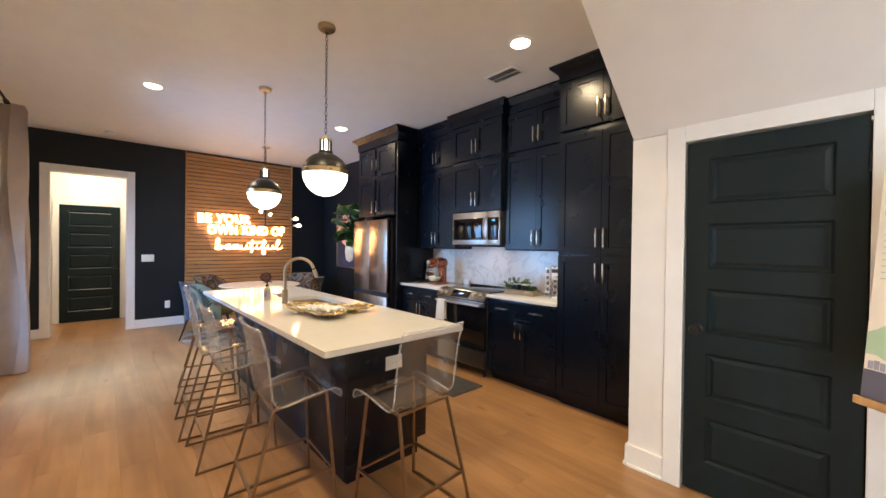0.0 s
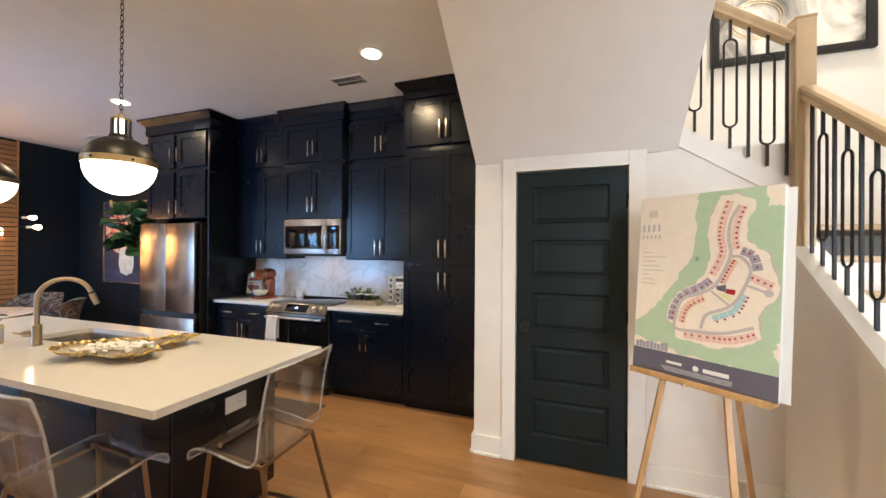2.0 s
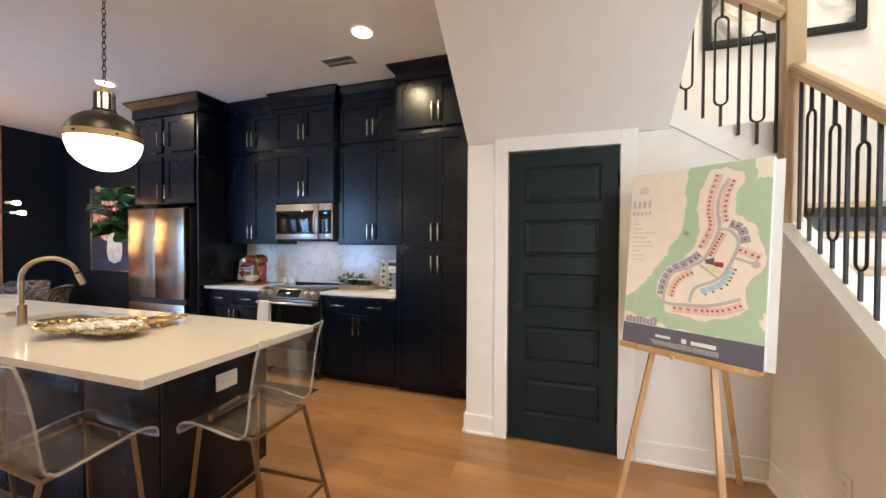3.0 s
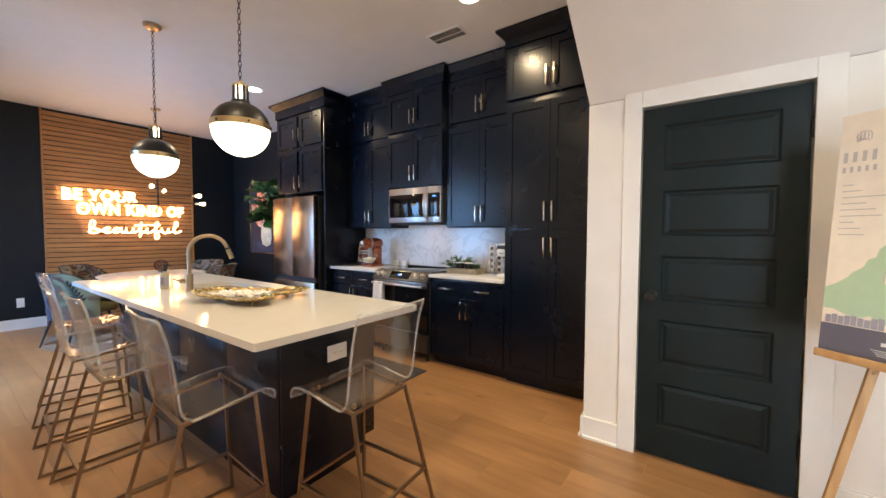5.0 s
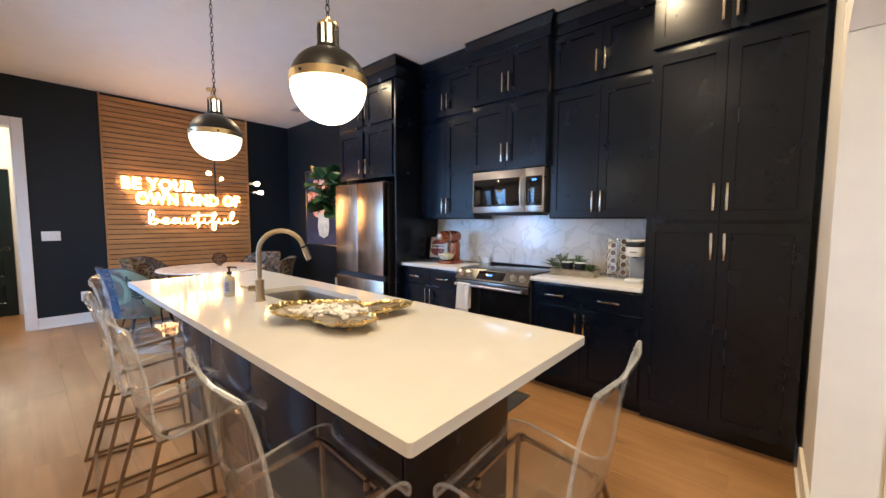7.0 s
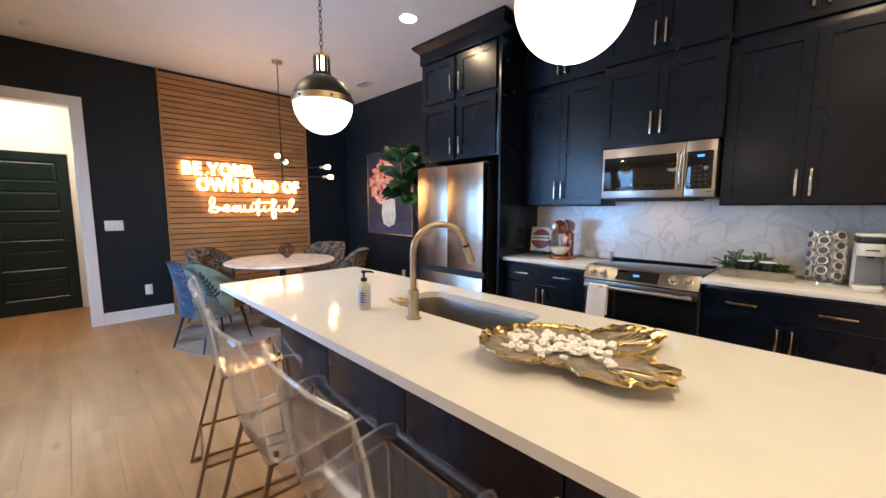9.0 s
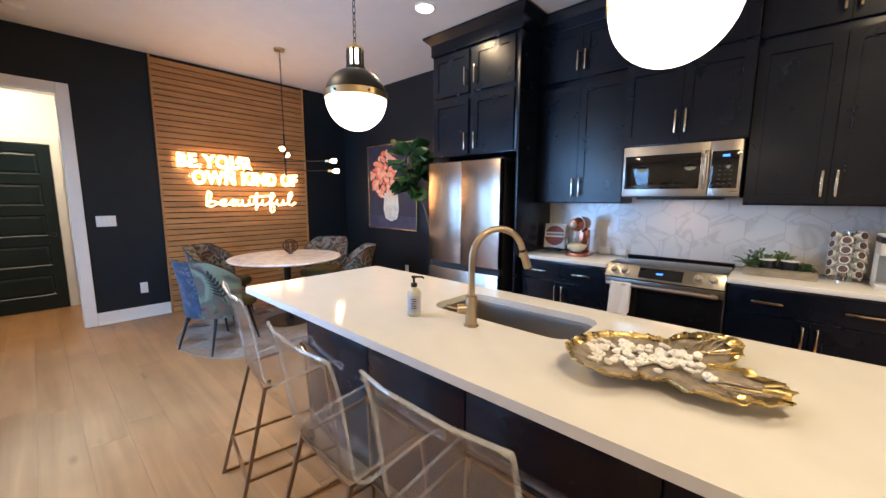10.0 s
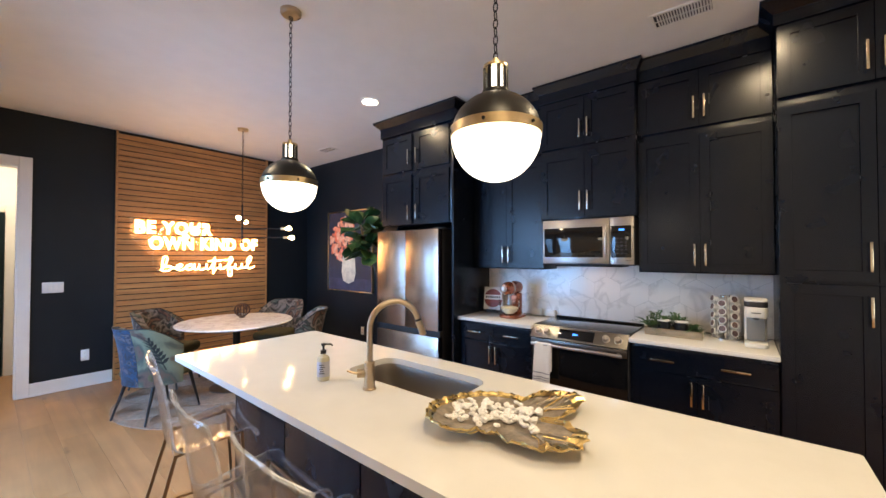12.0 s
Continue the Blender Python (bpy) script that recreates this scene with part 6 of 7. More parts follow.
cm = thing("coffee_maker", "slim white single-serve coffee maker with silver band", "coffee maker", (3.30, 1.945, ZC))
a0, a1 = 1.885, 2.005
part("base", extruded(rounded(3.21, a0, 3.44, a1, 0.035), "z", ZC, ZC + 0.028, 0.005), M_PLASTIC, cm)
part("tower", extruded(rounded(3.335, a0, 3.44, a1, 0.03), "z", ZC + 0.0285, ZC + 0.195, 0.002), M_PLASTIC, cm)
part("head", extruded(rounded(3.215, a0, 3.44, a1, 0.035), "z", ZC + 0.1955, ZC + 0.265, 0.005), M_PLASTIC, cm)
part("band", extruded(rounded(3.213, a0 - 0.001, 3.44, a1 + 0.001, 0.035), "z", ZC + 0.2655, ZC + 0.30, 0.003), M_GREY, cm, "dark silver band")
part("lid", extruded(rounded(3.215, a0, 3.44, a1, 0.035), "z", ZC + 0.3005, ZC + 0.312, 0.004), M_PLASTIC, cm)
M_SMOKE = mat("grey_recess", (0.30, 0.31, 0.31), 0.3, vary=0.1)
part("recess", bx(3.331, a0 + 0.012, ZC + 0.03, 3.3345, a1 - 0.012, ZC + 0.194, 0.001), M_SMOKE, cm, "grey recess back")
part("badge", bx(3.2132, 1.92, ZC + 0.225, 3.2142, 1.968, ZC + 0.231), M_GREY, cm)
part("nozzle", disc(3.27, 1.945, ZC + 0.182, ZC + 0.1955, 0.016, 16), M_GREY, cm)

tw = thing("dish_towel", "white dish towel with grey stripes on the oven handle", "towel", (2.95, 3.30, 0.5))
b = bmesh.new()
def towel_strip(z_list, x_f):
    rows = []
    for x, z in z_list:
        rows.append([b.verts.new((x + 0.006 * math.sin(9 * u + z * 6), 3.225 + 0.145 * u + 0.008 * math.sin(z * 5), z)) for u in [j / 10 for j in range(11)]])
    for p, q in zip(rows, rows[1:]):
        for j in range(10):
            b.faces.new([p[j], p[j + 1], q[j + 1], q[j]])
towel_strip([(2.984, 0.57), (2.985, 0.65), (2.984, 0.75), (2.98, 0.792), (2.968, 0.802), (2.952, 0.796), (2.946, 0.75), (2.944, 0.65), (2.942, 0.55), (2.94, 0.47)], 0)
bmesh.ops.recalc_face_normals(b, faces=b.faces)
bmesh.ops.solidify(b, geom=b.faces[:], thickness=0.004)
part("cloth", b, M_TOWEL, tw)
for z in (0.502, 0.520, 0.555):
    b = bmesh.new()
    rows = [[b.verts.new((2.938 - 0.0035 + 0.006 * math.sin(9 * u + zz * 6) + (zz - 0.47) * 0.03, 3.226 + 0.143 * u + 0.008 * math.sin(zz * 5), zz)) for u in [j / 10 for j in range(11)]] for zz in (z, z + 0.007)]
    for j in range(10):
        b.faces.new([rows[0][j], rows[0][j + 1], rows[1][j + 1], rows[1][j]])
    bmesh.ops.solidify(b, geom=b.faces[:], thickness=0.0015)
    part("stripe", b, M_GREYCLOTH, tw, "grey woven stripe")

km = thing("kitchen_mat", "charcoal patterned floor mat before the range", "mat", (2.66, 3.0, 0.0005))
part("mat", bx(2.45, 2.55, 0.0006, 2.87, 3.5, 0.009, 0.003), M_MAT, km)

# ---- plates, vents, detector ----
def plate(name, label, m, w, h, kind_):
    """A wall plate facing -y locally, with rockers or sockets."""
    p = thing(name, label, "switch" if kind_ == "rocker" else "outlet", kind="structure")
    part("plate", bx(-w / 2, -0.006, -h / 2, w / 2, 0, h / 2, 0.0025), M_PLASTIC, p)
    n = max(1, round(w / 0.045)) if kind_ == "rocker" else 2
    for k in range(n):
        if kind_ == "rocker":
            x = -w / 2 + w * (k + 0.5) / n
            part("rocker", bx(x - 0.016, -0.0085, -0.033, x + 0.016, -0.0062, 0.033, 0.001), M_WHITE, p)
        else:
            u, v = ((k - 0.5) * 0.045, 0) if w > h else (0, (k - 0.5) * 0.045)
            s = part("socket", bx(u - 0.016, -0.008, v - 0.015, u + 0.016, -0.0062, v + 0.015, 0.001), M_WHITE, p)
            for sx_ in (-0.006, 0.006):
                part("slot", bx(u + sx_ - 0.001, -0.0086, v - 0.005, u + sx_ + 0.001, -0.0081, v + 0.005), M_DARK, s)
    p.matrix_basis = m
plate("light_switch", "white four-gang rocker switch plate on the navy wall", pose(0.558, NORTH - 0.001, 1.16), 0.168, 0.118, "rocker")
plate("wall_outlet", "white duplex outlet low on the navy wall", pose(0.825, NORTH - 0.001, 0.36), 0.072, 0.125, "socket")
plate("wall_outlet", "white duplex outlet low on the navy wall", Matrix.Translation((EAST - 0.001, 6.446, 0.39)) @ FACE_W, 0.072, 0.118, "socket")
plate("wall_outlet", "white duplex outlet on the island end", pose(1.42, IY0 - 0.009, 0.665), 0.13, 0.088, "socket")
plate("wall_outlet", "white outlet on the marble backsplash", Matrix.Translation((3.628, 3.70, 1.153)) @ FACE_W, 0.072, 0.118, "socket")
plate("wall_outlet", "white duplex outlet on the stair wall", Matrix.Translation((1.95, -0.829, 0.36)) @ Matrix.Rotation(math.pi, 4, "Z"), 0.072, 0.118, "socket")
def vent(x, y, w, d):
    v = thing("ceiling_vent", "white louvred ceiling air vent", "vent", (x, y, 3.045), "ceiling vents", "structure")
    b = bx(x - w / 2, y - d / 2, 3.046, x + w / 2, y - d / 2 + 0.022, 3.0546, 0.002)
    bx(x - w / 2, y + d / 2 - 0.022, 3.046, x + w / 2, y + d / 2, 3.0546, 0.002, bm=b)
    bx(x - w / 2, y - d / 2 + 0.022, 3.046, x - w / 2 + 0.022, y + d / 2 - 0.022, 3.0546, 0.002, bm=b)
    bx(x + w / 2 - 0.022, y - d / 2 + 0.022, 3.046, x + w / 2, y + d / 2 - 0.022, 3.0546, 0.002, bm=b)
    part("frame", b, M_WHITE, v)
    # thin dark grey sheet closing the frame above the slats
    part("backing", bx(x - w / 2 + 0.022, y - d / 2 + 0.022, 3.0535, x + w / 2 - 0.022, y + d / 2 - 0.022, 3.0545), M_GREY, v, "dark grey sheet behind the louvres")
    n = int((d - 0.044) / 0.0155)
    for k in range(n):
        yy = y - d / 2 + 0.029 + 0.0155 * k
        part("slat", moved(bx(-w / 2 + 0.022, -0.0062, -0.0008, w / 2 - 0.022, 0.0062, 0.0008), Matrix.Translation((x, yy, 3.0495)) @ Matrix.Rotation(radians(38), 4, "X")), M_WHITE, v)
    part("divider", bx(x - 0.006, y - d / 2 + 0.022, 3.0455, x + 0.006, y + d / 2 - 0.022, 3.047), M_WHITE, v)
vent(2.822, 2.29, 0.19, 0.35)
vent(3.19, 6.69, 0.17, 0.30)
sd_ = thing("smoke_detector", "round white ceiling smoke detector", "detector", (0.083, 7.46, 3.02))
part("body", revolve([(0.0, 3.018), (0.045, 3.019), (0.062, 3.028), (0.068, 3.0546)], 36, (0.083, 7.46, 0)), M_PLASTIC, sd_)
part("ring", revolve([(0.04, 3.0165), (0.044, 3.0165), (0.044, 3.0188), (0.04, 3.0188)], 30, (0.083, 7.46, 0)), M_PLASTIC, sd_)

# ---- curtain ----
cu = thing("curtain", "floor-length blush linen curtain hanging in folds", "curtain", (-0.68, 6.02, 0.01))
def drape(y0, y1, x_c):
    b = bmesh.new()
    rows = []
    for i in range(13):
        z = 0.012 + (2.86 - 0.012) * i / 12
        row = []
        for j in range(61):
            u = j / 60
            amp = 0.085 + 0.02 * (1 - i / 12)
            row.append(b.verts.new((x_c + amp * math.sin(u * 2 * math.pi * 3.5 + 0.5 * math.sin(z * 2)) + 0.012 * math.sin(11 * u + z * 3), y0 + (y1 - y0) * u + 0.01 * math.sin(z * 4 + 9 * u), z)))
        rows.append(row)
    for p, q in zip(rows, rows[1:]):
        for j in range(60):
            b.faces.new([p[j], p[j + 1], q[j + 1], q[j]])
    bmesh.ops.solidify(b, geom=b.faces[:], thickness=0.004)
    return b
part("drape", drape(5.98, 6.20, -0.69), M_CURTAIN, cu)
part("rod", tube([(-0.74, 3.7, 2.885), (-0.74, 6.3, 2.885)], 0.012, 12), M_BLACK, cu)
for y in (3.75, 6.25):
    part("bracket", tube([(-0.74, y, 2.885), (WEST, y, 2.885)], 0.007, 8), M_BLACK, cu)
for k in range(12):
    y = 5.985 + 0.018 * k
    part("ring", tube([(-0.74 + 0.02 * math.cos(t), y, 2.875 + 0.022 * math.sin(t)) for t in [j * math.pi / 6 for j in range(12)]], 0.0025, 5, True), M_BLACK, cu)

# ---- easel with the site map ----
BL, BR_ = Vector((2.155, 0.02, 0)), Vector((1.781, -0.462, 0))
uax = (BR_ - BL).normalized()
nrm = Vector((0, 0, 1)).cross(uax)
if nrm.x > 0:
    nrm = -nrm
BW, BH = 0.61, 0.914
BM = Matrix.Translation((BL.x, BL.y, 0.875)) @ Matrix((( uax.x, -nrm.x, 0, 0), (uax.y, -nrm.y, 0, 0), (0, 0, 1, 0), (0, 0, 0, 1))) @ Matrix.Rotation(radians(-5.3), 4, "X")
bo = thing("site_map_board", "printed neighbourhood site map on thick white foam board", "sign board")
def ink(name, col):
    return mat(name, col, 0.4, vary=0.05, scale=20)
M_CREAM, M_MAPGREEN, M_SLATE = ink("map_cream", (0.80, 0.72, 0.60)), ink("map_green", (0.42, 0.56, 0.38)), ink("map_slate", (0.12, 0.115, 0.15))
M_ROAD, M_LOT, M_DOT, M_LOTG = ink("map_road", (0.50, 0.46, 0.44)), ink("map_lot", (0.72, 0.50, 0.42)), ink("map_dot", (0.35, 0.02, 0.03)), ink("map_grey_lot", (0.33, 0.32, 0.38))
part("board", bx(0, 0.0, 0, BW, 0.03, BH, 0.002), M_PLASTIC, bo, "white foam board")
part("second_sheet", bx(0.03, 0.0305, 0.0, BW + 0.03, 0.036, BH - 0.01), M_PLASTIC, bo)
def flat(points, y):
    """A thin printed shape on the board, from shares of its width and height."""
    return extruded([(x * BW, z * BH) for x, z in points], "y", y, y + 0.0004)
part("ground_print", flat([(0, 0), (1, 0), (1, 1), (0, 1)], -0.0006), M_CREAM, bo)
rnd = random.Random(2)
def ragged(points, n=5, amp=0.012):
    out = []
    for k, p in enumerate(points):
        q = points[(k + 1) % len(points)]
        for j in range(n):
            t = j / n
            x, z = p[0] + (q[0] - p[0]) * t, p[1] + (q[1] - p[1]) * t
            e = min(x, 1 - x, z, 1 - z)
            s = 0 if e < 0.004 else amp
            out.append((min(1, max(0, x + rnd.uniform(-s, s))), min(1, max(0, z + rnd.uniform(-s, s)))))
    return out
part("green_print", flat(ragged([(0.47, 1), (0.444, 0.885), (0.461, 0.76), (0.439, 0.649), (0.361, 0.574), (0.282, 0.471), (0.163, 0.362), (0, 0.27), (0, 0.18), (0.227, 0.162), (0.381, 0.12), (0.66, 0.119), (1, 0.119), (0.996, 0.18), (0.955, 0.23), (1, 0.27), (1, 0.897), (0.92, 0.909), (0.90, 1)]), -0.0012), M_MAPGREEN, bo, "green woodland areas")
M_PEACH, M_TEAL, M_YELLOW = ink("map_peach_lot", (0.74, 0.48, 0.35)), ink("map_teal_lot", (0.36, 0.58, 0.60)), ink("map_yellow", (0.72, 0.68, 0.36))
blob = [(0.617, 0.97), (0.723, 0.978), (0.841, 0.933), (0.838, 0.888), (0.793, 0.84), (0.795, 0.749), (0.854, 0.703), (0.923, 0.68), (0.948, 0.615), (0.985, 0.542), (0.985, 0.479), (0.913, 0.421), (0.877, 0.376), (0.899, 0.271), (0.794, 0.227), (0.651, 0.19), (0.49, 0.198), (0.35, 0.213), (0.325, 0.273), (0.268, 0.306), (0.27, 0.369), (0.352, 0.461), (0.468, 0.508), (0.54, 0.577), (0.57, 0.661), (0.537, 0.769), (0.547, 0.842), (0.58, 0.912)]
grown = [(0.6 + (x - 0.6) * 1.02, 0.58 + (z - 0.58) * 1.012) for x, z in blob]
part("outline_print", flat(ragged(grown, 4, 0.006), -0.0018), M_ROAD, bo)
part("clearing_print", flat(ragged(blob, 4, 0.006), -0.0024), M_CREAM, bo)


def ribbon(points, w, y, material, name):
    """One flat printed strip along a line."""
    b = bmesh.new()
    pts = [Vector((x * BW, z * BH)) for x, z in points]
    pairs = []
    for k, p in enumerate(pts):
        d = (pts[min(k + 1, len(pts) - 1)] - pts[max(k - 1, 0)]).normalized()
        nn = Vector((-d.y, d.x)) * w / 2
        pairs.append([b.verts.new(((p + nn * e).x, y, (p + nn * e).y)) for e in (-1, 1)])
    for p, q in zip(pairs, pairs[1:]):
        b.faces.new([p[0], p[1], q[1], q[0]])
    return part(name, b, material, bo, "", False)


def lots(points, count, w, material, shift=0.0, marked=True):
    """A row of printed lots along a line, each with its red marker."""
    line = smoothed(points, 8)
    for k in range(count):
        i0, i1 = k / count * (len(line) - 1), (k + 0.92) / count * (len(line) - 1)
        ends = []
        for i in (i0, i1):
            j = min(int(i), len(line) - 2)
            p, q = Vector(line[j]), Vector(line[j + 1])
            ends.append(p + (q - p) * (i - j))
        p, q = [Vector((e.x * BW, e.y * BH)) for e in ends]
        d = (q - p).normalized()
        nn = Vector((-d.y, d.x)) * w / 2
        b = bmesh.new()
        b.faces.new([b.verts.new((v.x, -0.0028, v.y)) for v in (p - nn, q - nn, q + nn, p + nn)])
        part("lot", b, material, bo, "", False)
        if marked:
            c = (p + q) / 2 + nn * shift
            part("lot_marker", moved(revolve([(0.0050, 0), (0.0050, 0.0004), (0, 0.0004)], 8), Matrix.Translation((c.x, -0.0036, c.y)) @ Matrix.Rotation(radians(90), 4, "X")), M_DOT, bo, "", False)


spine = smoothed([(0.746, 0.918), (0.694, 0.846), (0.682, 0.753), (0.697, 0.66), (0.617, 0.519), (0.511, 0.462), (0.379, 0.419), (0.337, 0.323), (0.339, 0.261), (0.483, 0.26), (0.673, 0.272), (0.855, 0.32)], 5)
loop = smoothed([(0.697, 0.66), (0.768, 0.654), (0.823, 0.598), (0.801, 0.525), (0.745, 0.439), (0.675, 0.395), (0.555, 0.352), (0.523, 0.278)], 5)
lots([(0.68, 0.945), (0.640, 0.84), (0.630, 0.754), (0.648, 0.672), (0.582, 0.56)], 16, 0.034, M_LOT, -0.3)
lots([(0.772, 0.911), (0.738, 0.844), (0.722, 0.763), (0.738, 0.695)], 9, 0.03, M_LOT, 0.3)
lots([(0.725, 0.642), (0.685, 0.585), (0.648, 0.522)], 8, 0.034, M_PEACH, 0.0)
lots([(0.575, 0.535), (0.515, 0.497), (0.385, 0.447), (0.318, 0.373), (0.305, 0.30)], 10, 0.036, M_LOTG, 0.2)
lots([(0.537, 0.440), (0.449, 0.405), (0.400, 0.358), (0.380, 0.295)], 9, 0.034, M_PEACH, 0.3)
lots([(0.401, 0.233), (0.599, 0.236), (0.734, 0.247), (0.87, 0.288)], 12, 0.036, M_LOT, 0.2)
lots([(0.765, 0.688), (0.835, 0.665), (0.868, 0.59)], 4, 0.036, M_LOTG, 0.0)
lots([(0.825, 0.560), (0.955, 0.520)], 4, 0.034, M_LOT, 0.0)
lots([(0.60, 0.338), (0.727, 0.383), (0.762, 0.425), (0.79, 0.475)], 8, 0.026, M_TEAL, -1.4)
ribbon(spine, 0.015, -0.0033, M_ROAD, "road_print")
ribbon(loop, 0.014, -0.0034, M_ROAD, "road_print")
ribbon([(0.582, 0.477), (0.703, 0.414)], 0.010, -0.0032, M_ROAD, "road_print")
ribbon([(0.809, 0.517), (0.931, 0.489)], 0.011, -0.0032, M_ROAD, "road_print")
part("road_end_print", moved(revolve([(0.016, 0), (0.016, 0.0003), (0, 0.0003)], 16), Matrix.Translation((0.931 * BW, -0.0030, 0.489 * BH)) @ Matrix.Rotation(radians(90), 4, "X")), M_ROAD, bo, "", False)
part("clubhouse_print", flat([(0.615, 0.505), (0.678, 0.516), (0.676, 0.478), (0.62, 0.487)], -0.0038), M_SLATE, bo)
part("clubhouse_print", flat([(0.68, 0.496), (0.74, 0.492), (0.735, 0.467), (0.677, 0.473)], -0.0038), M_DOT, bo)
part("lawn_print", flat([(0.622, 0.471), (0.683, 0.47), (0.73, 0.444), (0.702, 0.431)], -0.0036), M_YELLOW, bo)
rose = bmesh.new()
for k in range(4):
    a = k * math.pi / 4
    tube([(0.474 * BW - 0.016 * math.cos(a), -0.0016, 0.643 * BH - 0.016 * math.sin(a)), (0.474 * BW + 0.016 * math.cos(a), -0.0016, 0.643 * BH + 0.016 * math.sin(a))], 0.0008, 4, False, rose)
part("compass_rose", rose, M_SLATE, bo, "small dark compass mark")
part("footer_print", flat([(0, 0), (1, 0), (1, 0.118), (0, 0.118)], -0.0030), M_SLATE, bo, "slate footer band")
tx = bmesh.new()
for k in range(9):
    x0 = 0.035
    bx(x0 * BW, -0.0014, (0.70 - 0.026 * k) * BH, (x0 + (0.05, 0.09, 0.2, 0.12, 0.16, 0.19, 0.07, 0.1, 0.12)[k]) * BW, -0.001, (0.704 - 0.026 * k) * BH, bm=tx)
part("legend_bars", tx, M_ROAD, bo, "small unreadable legend lines")
for z, h, count in ((0.797, 0.040, 4), (0.755, 0.022, 5)):
    marks = bmesh.new()
    for k in range(count):
        step = 0.175 / count
        bx((0.025 + step * k) * BW, -0.0014, z * BH, (0.025 + step * (k + 0.45)) * BW, -0.001, z * BH + h, bm=marks)
    part("title_mark", marks, M_ROAD, bo, "grey plain marks for the title")
em = bmesh.new()
for k in range(5):
    a = radians(-60 + 30 * k)
    tube([(0.112 * BW + 0.018 * math.sin(a) + 0.012 * math.cos(t) * math.cos(a) , -0.0013, 0.89 * BH + 0.014 * math.cos(a) + 0.017 * math.sin(t)) for t in [j * math.pi / 8 for j in range(16)]], 0.0006, 4, True, em)
part("emblem", em, M_LOTG, bo, "line-drawn flower emblem")
fbm = bmesh.new()
bx(0.28 * BW, -0.0035, 0.062 * BH, 0.40 * BW, -0.0031, 0.076 * BH, bm=fbm)
bx(0.55 * BW, -0.0035, 0.055 * BH, 0.72 * BW, -0.0031, 0.075 * BH, bm=fbm)
for k in range(4):
    bx((0.24 + 0.01 * k) * BW, -0.0035, (0.03 - 0.007 * k + 0.012) * BH, 0.74 * BW, -0.0031, (0.032 - 0.007 * k + 0.012) * BH, bm=fbm)
merge(fbm, moved(revolve([(0.014, 0), (0.014, 0.0005), (0, 0.0005)], 6), Matrix.Translation((0.50 * BW, -0.0031, 0.066 * BH)) @ Matrix.Rotation(radians(90), 4, "X")))
part("footer_marks", fbm, M_PLASTIC, bo, "white plain marks in the footer")
hs = bmesh.new()
for k in range(9):
    bx((0.02 + 0.03 * k) * BW, -0.0024, 0.122 * BH, (0.045 + 0.03 * k) * BW, -0.0014, (0.15 + 0.02 * rnd.random()) * BH, bm=hs)
part("house_pictures", hs, M_LOTG, bo, "tiny printed house pictures")
bo.matrix_basis = BM

ez = thing("easel", "folding wooden display easel holding the map board", "easel", (2.05, -0.27, 0))
def leg(a, c, w=0.012):
    return tube([a, c], w, square=True)
apex = Vector((2.075, -0.30, 1.70))
for foot, share in ((Vector((2.085, 0.048, 0)), 0.24), (Vector((1.775, -0.345, 0)), 0.68)):
    hold = BL + uax * (BW * share) - nrm * 0.042 + Vector((0, 0, 0.875))
    front = part("front_leg", tube([foot, hold, apex + (hold - apex) * 0.04], 0.0125, square=True), M_EASEL, ez)
    bolt_at = hold + nrm * 0.013 - Vector((0, 0, 0.05))
    part("bolt", tube([bolt_at, bolt_at + nrm * 0.006], 0.006, 10), M_BRASS, front)
part("rear_leg", leg(Vector((2.49, -0.655, 0)), apex - nrm * 0.03), M_EASEL, ez)
part("yoke", leg(apex - uax * 0.05, apex + uax * 0.05, 0.016), M_EASEL, ez)
lg = bmesh.new()
bx(0.01, -0.045, -0.022, BW - 0.01, 0.05, -0.002, 0.003, bm=lg)
bx(0.01, -0.05, -0.022, BW - 0.01, -0.04, 0.008, 0.003, bm=lg)
part("ledge", moved(lg, BM), M_EASEL, ez, "wooden ledge under the board")
part("knob", moved(disc(0.28, -0.05, -0.03, -0.012, 0.008, 12), BM), M_BRASS, ez)

# ---- stair railing ----
rl = thing("stair_railing", "oak handrail and newel with black looped iron balusters", "railing", (2.53, -0.885, 0), kind="structure")
NX, NY = 2.545, -0.885
part("newel", bx(NX - 0.046, NY - 0.046, knee(2.52) - 0.05, NX + 0.046, NY + 0.046, 2.805, 0.004), M_RAILWOOD, rl, "square pale oak newel post")
part("newel_cap", bx(NX - 0.05, NY - 0.05, 2.805, NX + 0.05, NY + 0.05, 2.82, 0.004), M_RAILWOOD, rl)
def rail(a, c):
    """A moulded rail between two points."""
    a, c = Vector(a), Vector(c)
    d = (c - a).normalized()
    side = d.cross(Vector((0, 0, 1))).normalized()
    up = side.cross(d)
    b = bmesh.new()
    sec = [(-0.03, -0.032), (0.03, -0.032), (0.022, -0.012), (0.034, 0.004), (0.034, 0.02), (0.024, 0.03), (-0.024, 0.03), (-0.034, 0.02), (-0.034, 0.004), (-0.022, -0.012)]
    ra = [[b.verts.new(p + side * x + up * z) for x, z in sec] for p in (a, c)]
    for k in range(len(sec)):
        q = (k + 1) % len(sec)
        b.faces.new([ra[0][k], ra[0][q], ra[1][q], ra[1][k]])
    b.faces.new(ra[0][::-1])
    b.faces.new(ra[1])
    return b
RH = 0.865
part("handrail", rail((x_low + 0.1, NY, knee(x_low + 0.1) + RH), (NX - 0.047, NY, knee(NX - 0.047) + RH)), M_RAILWOOD, rl, "pale oak handrail")
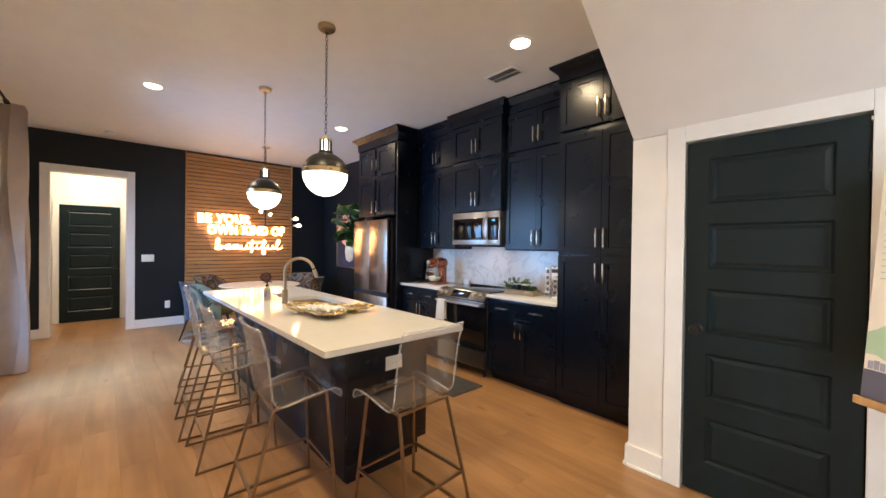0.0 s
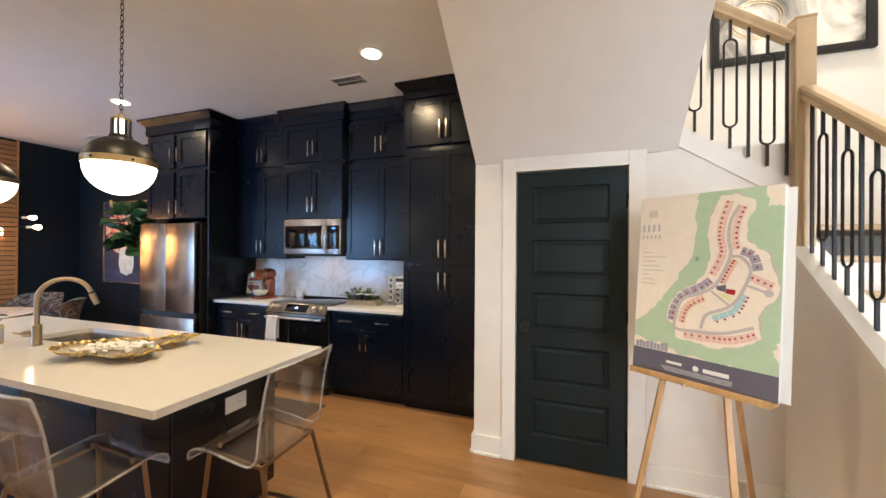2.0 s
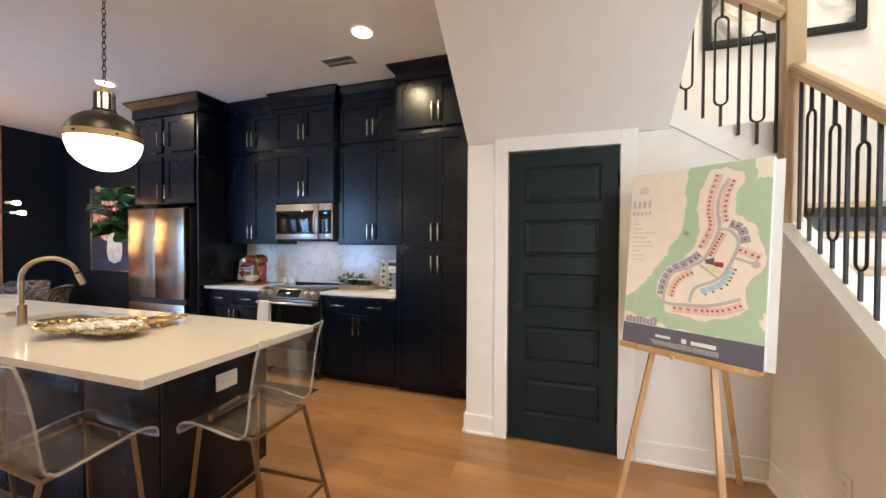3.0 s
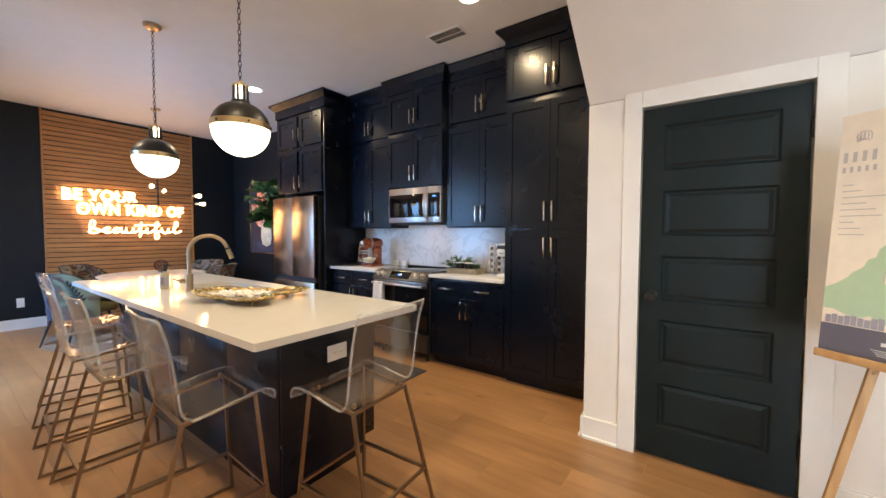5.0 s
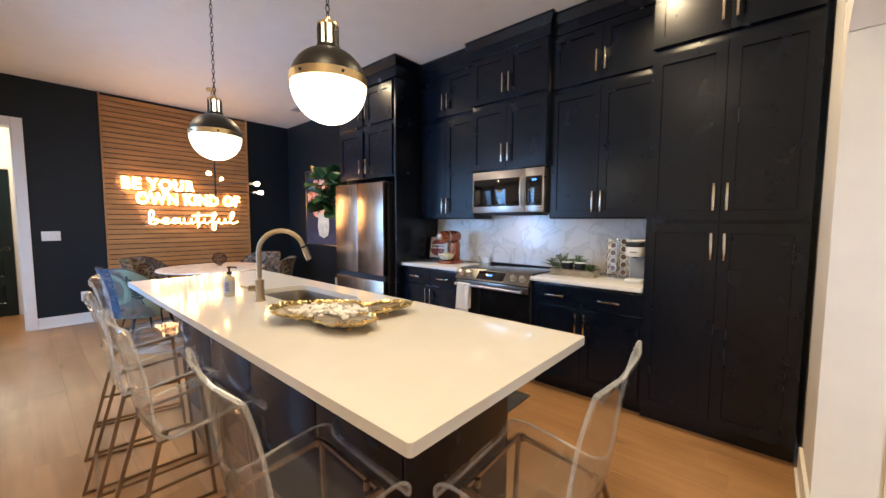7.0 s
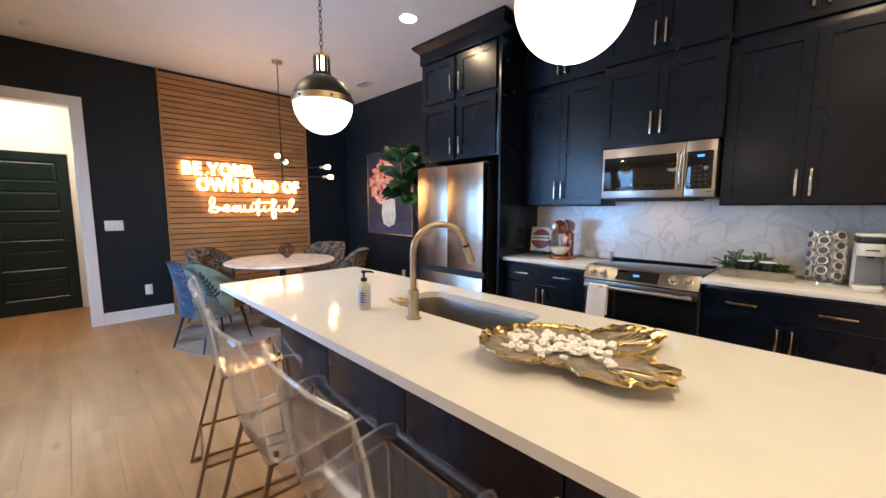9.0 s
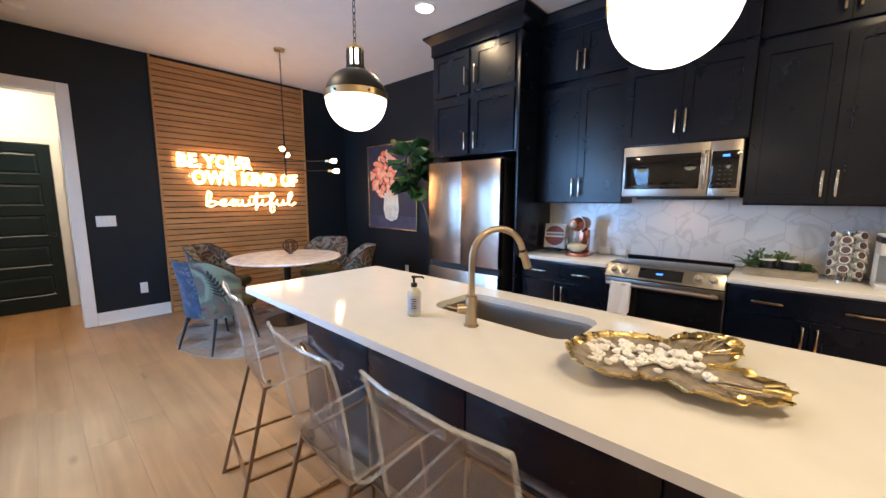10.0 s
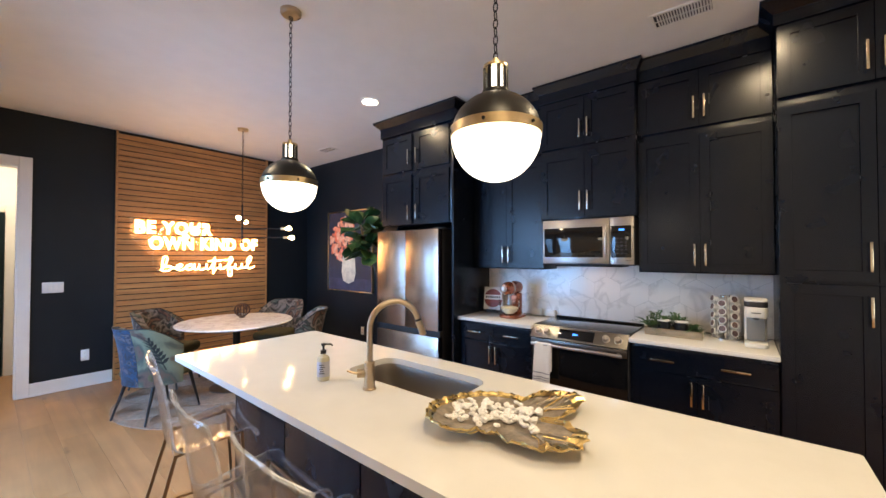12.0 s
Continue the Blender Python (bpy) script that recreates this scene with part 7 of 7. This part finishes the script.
part("handrail", rail((NX, NY + 0.047, short(NY) + 0.825), (NX, -0.15, short(-0.15) + 0.825)), M_RAILWOOD, rl, "pale oak handrail")
part("handrail", rail((NX - 0.02, -0.11, 3.3), (1.5, -0.11, 4.1)), M_RAILWOOD, rl, "pale oak handrail")
def baluster(p, h, looped, along):
    """A slim iron bar, or one that opens into a long loop, standing at p."""
    b = bmesh.new()
    p, along = Vector(p), Vector(along)
    Z = Vector((0, 0, 1))
    if not looped:
        tube([p, p + Z * h], 0.0068, square=True, bm=b)
    else:
        w = 0.033
        lo, hi = 0.16 * h + w, 0.82 * h - w
        tube([p, p + Z * (lo - w + 0.002)], 0.0068, square=True, bm=b)
        tube([p + Z * (hi + w - 0.002), p + Z * h], 0.0068, square=True, bm=b)
        pts = [p + Z * hi + along * w * math.cos(t) + Z * w * math.sin(t) for t in [j * math.pi / 8 for j in range(9)]]
        pts += [p + Z * lo + along * w * math.cos(t) + Z * w * math.sin(t) for t in [math.pi + j * math.pi / 8 for j in range(9)]]
        tube(pts, 0.0066, 6, True, b)
    return b
x, k = NX - 0.10, 0
while x > x_low + 0.12:
    part("baluster", baluster((x, NY, knee(x)), RH - 0.03, k % 2 == 1, (1, 0, 0)), M_BLACK, rl, "black iron baluster")
    x -= 0.091
    k += 1
y, k = NY + 0.067, 0
while y < -0.15:
    part("baluster", baluster((NX, y, short(y)), 0.795, k % 2 == 1, (0, 1, 0)), M_BLACK, rl, "black iron baluster")
    y += 0.0905
    k += 1

ar = thing("framed_art", "large abstract print in a wide black frame", "picture", (3.64, -1.3, 3.06))
A0, A1, Z0, Z1 = -1.83, -0.765, 3.062, 3.85
fb = bmesh.new()
for y0, y1, z0, z1 in ((A0, A0 + 0.06, Z0, Z1), (A1 - 0.06, A1, Z0, Z1), (A0 + 0.06, A1 - 0.06, Z0, Z0 + 0.06), (A0 + 0.06, A1 - 0.06, Z1 - 0.06, Z1)):
    bx(3.61, y0, z0, 3.648, y1, z1, 0.003, bm=fb)
part("frame", fb, M_BLACK, ar, "wide black frame")
part("print", bx(3.63, A0 + 0.06, Z0 + 0.06, 3.645, A1 - 0.06, Z1 - 0.06), blotched("abstract_print", [(0.75, 0.72, 0.68), (0.7, 0.67, 0.62), (0.35, 0.33, 0.31), (0.06, 0.06, 0.06), (0.5, 0.48, 0.46)], 2.0, 0.3, 0), ar)
for r in (0.16, 0.185):
    part("gold_arc", tube([(3.628, -1.08 + r * math.cos(t), 3.42 + 0.85 * r * math.sin(t)) for t in [j * math.pi / 14 for j in range(28)]], 0.004, 6, True), M_BRASS, ar)

# ---- pieces: hexagonal marble backsplash ----
bs = structure("backsplash", bx(3.632, 1.838, 0.9145, 3.649, 4.217, 1.45), M_GROUT, "white marble hexagon tile backsplash", "backsplash")
HS, HW = 0.13, 0.2252
zrow, r = 1.197 - 3 * 1.5 * HS, 0
while zrow < 1.7:
    yy = 1.72 + (HW / 2 if r % 2 else 0) + 0.012
    while yy < 4.35:
        b = extruded([(yy + (HS - 0.0018) * math.cos(radians(60 * k + 30)), zrow + (HS - 0.0018) * math.sin(radians(60 * k + 30))) for k in range(6)], "x", 3.6285, 3.633)
        for co, no in (((0, 1.839, 0), (0, -1, 0)), ((0, 4.216, 0), (0, 1, 0)), ((0, 0, 0.915), (0, 0, -1)), ((0, 0, 1.449), (0, 0, 1))):
            geom = b.verts[:] + b.edges[:] + b.faces[:]
            cut = bmesh.ops.bisect_plane(b, geom=geom, plane_co=co, plane_no=no, clear_outer=True)
            rim_ = [e for e in cut["geom_cut"] if isinstance(e, bmesh.types.BMEdge)]
            if rim_:
                bmesh.ops.edgeloop_fill(b, edges=rim_)
        if len(b.faces) > 3:
            part("tile", b, M_MARBLE, bs, "", False)
        else:
            b.free()
        yy += HW
    zrow += 1.5 * HS
    r += 1

# ---- pieces: floor planks ----
fl = bpy.data.objects["floor"]
rnd = random.Random(21)
x = WEST - 0.001
PWID = 0.19
shared = {}
while x < EAST:
    y = SOUTH - rnd.uniform(0, 1.2)
    while y < 9.26:
        ln = rnd.choice((1.2, 1.5, 1.8, 2.1))
        key = ln
        if key not in shared:
            b = bx(0.0003, 0.0003, -0.0115, PWID - 0.0003, ln - 0.0003, 0.0, 0.0007, 1)
            me = bpy.data.meshes.new("plank")
            b.to_mesh(me)
            b.free()
            me.materials.append(M_OAK)
            shared[key] = me
        p = new("plank", shared[key])
        p.location = (x, y, 0)
        p.parent = fl
        y += ln
    x += PWID
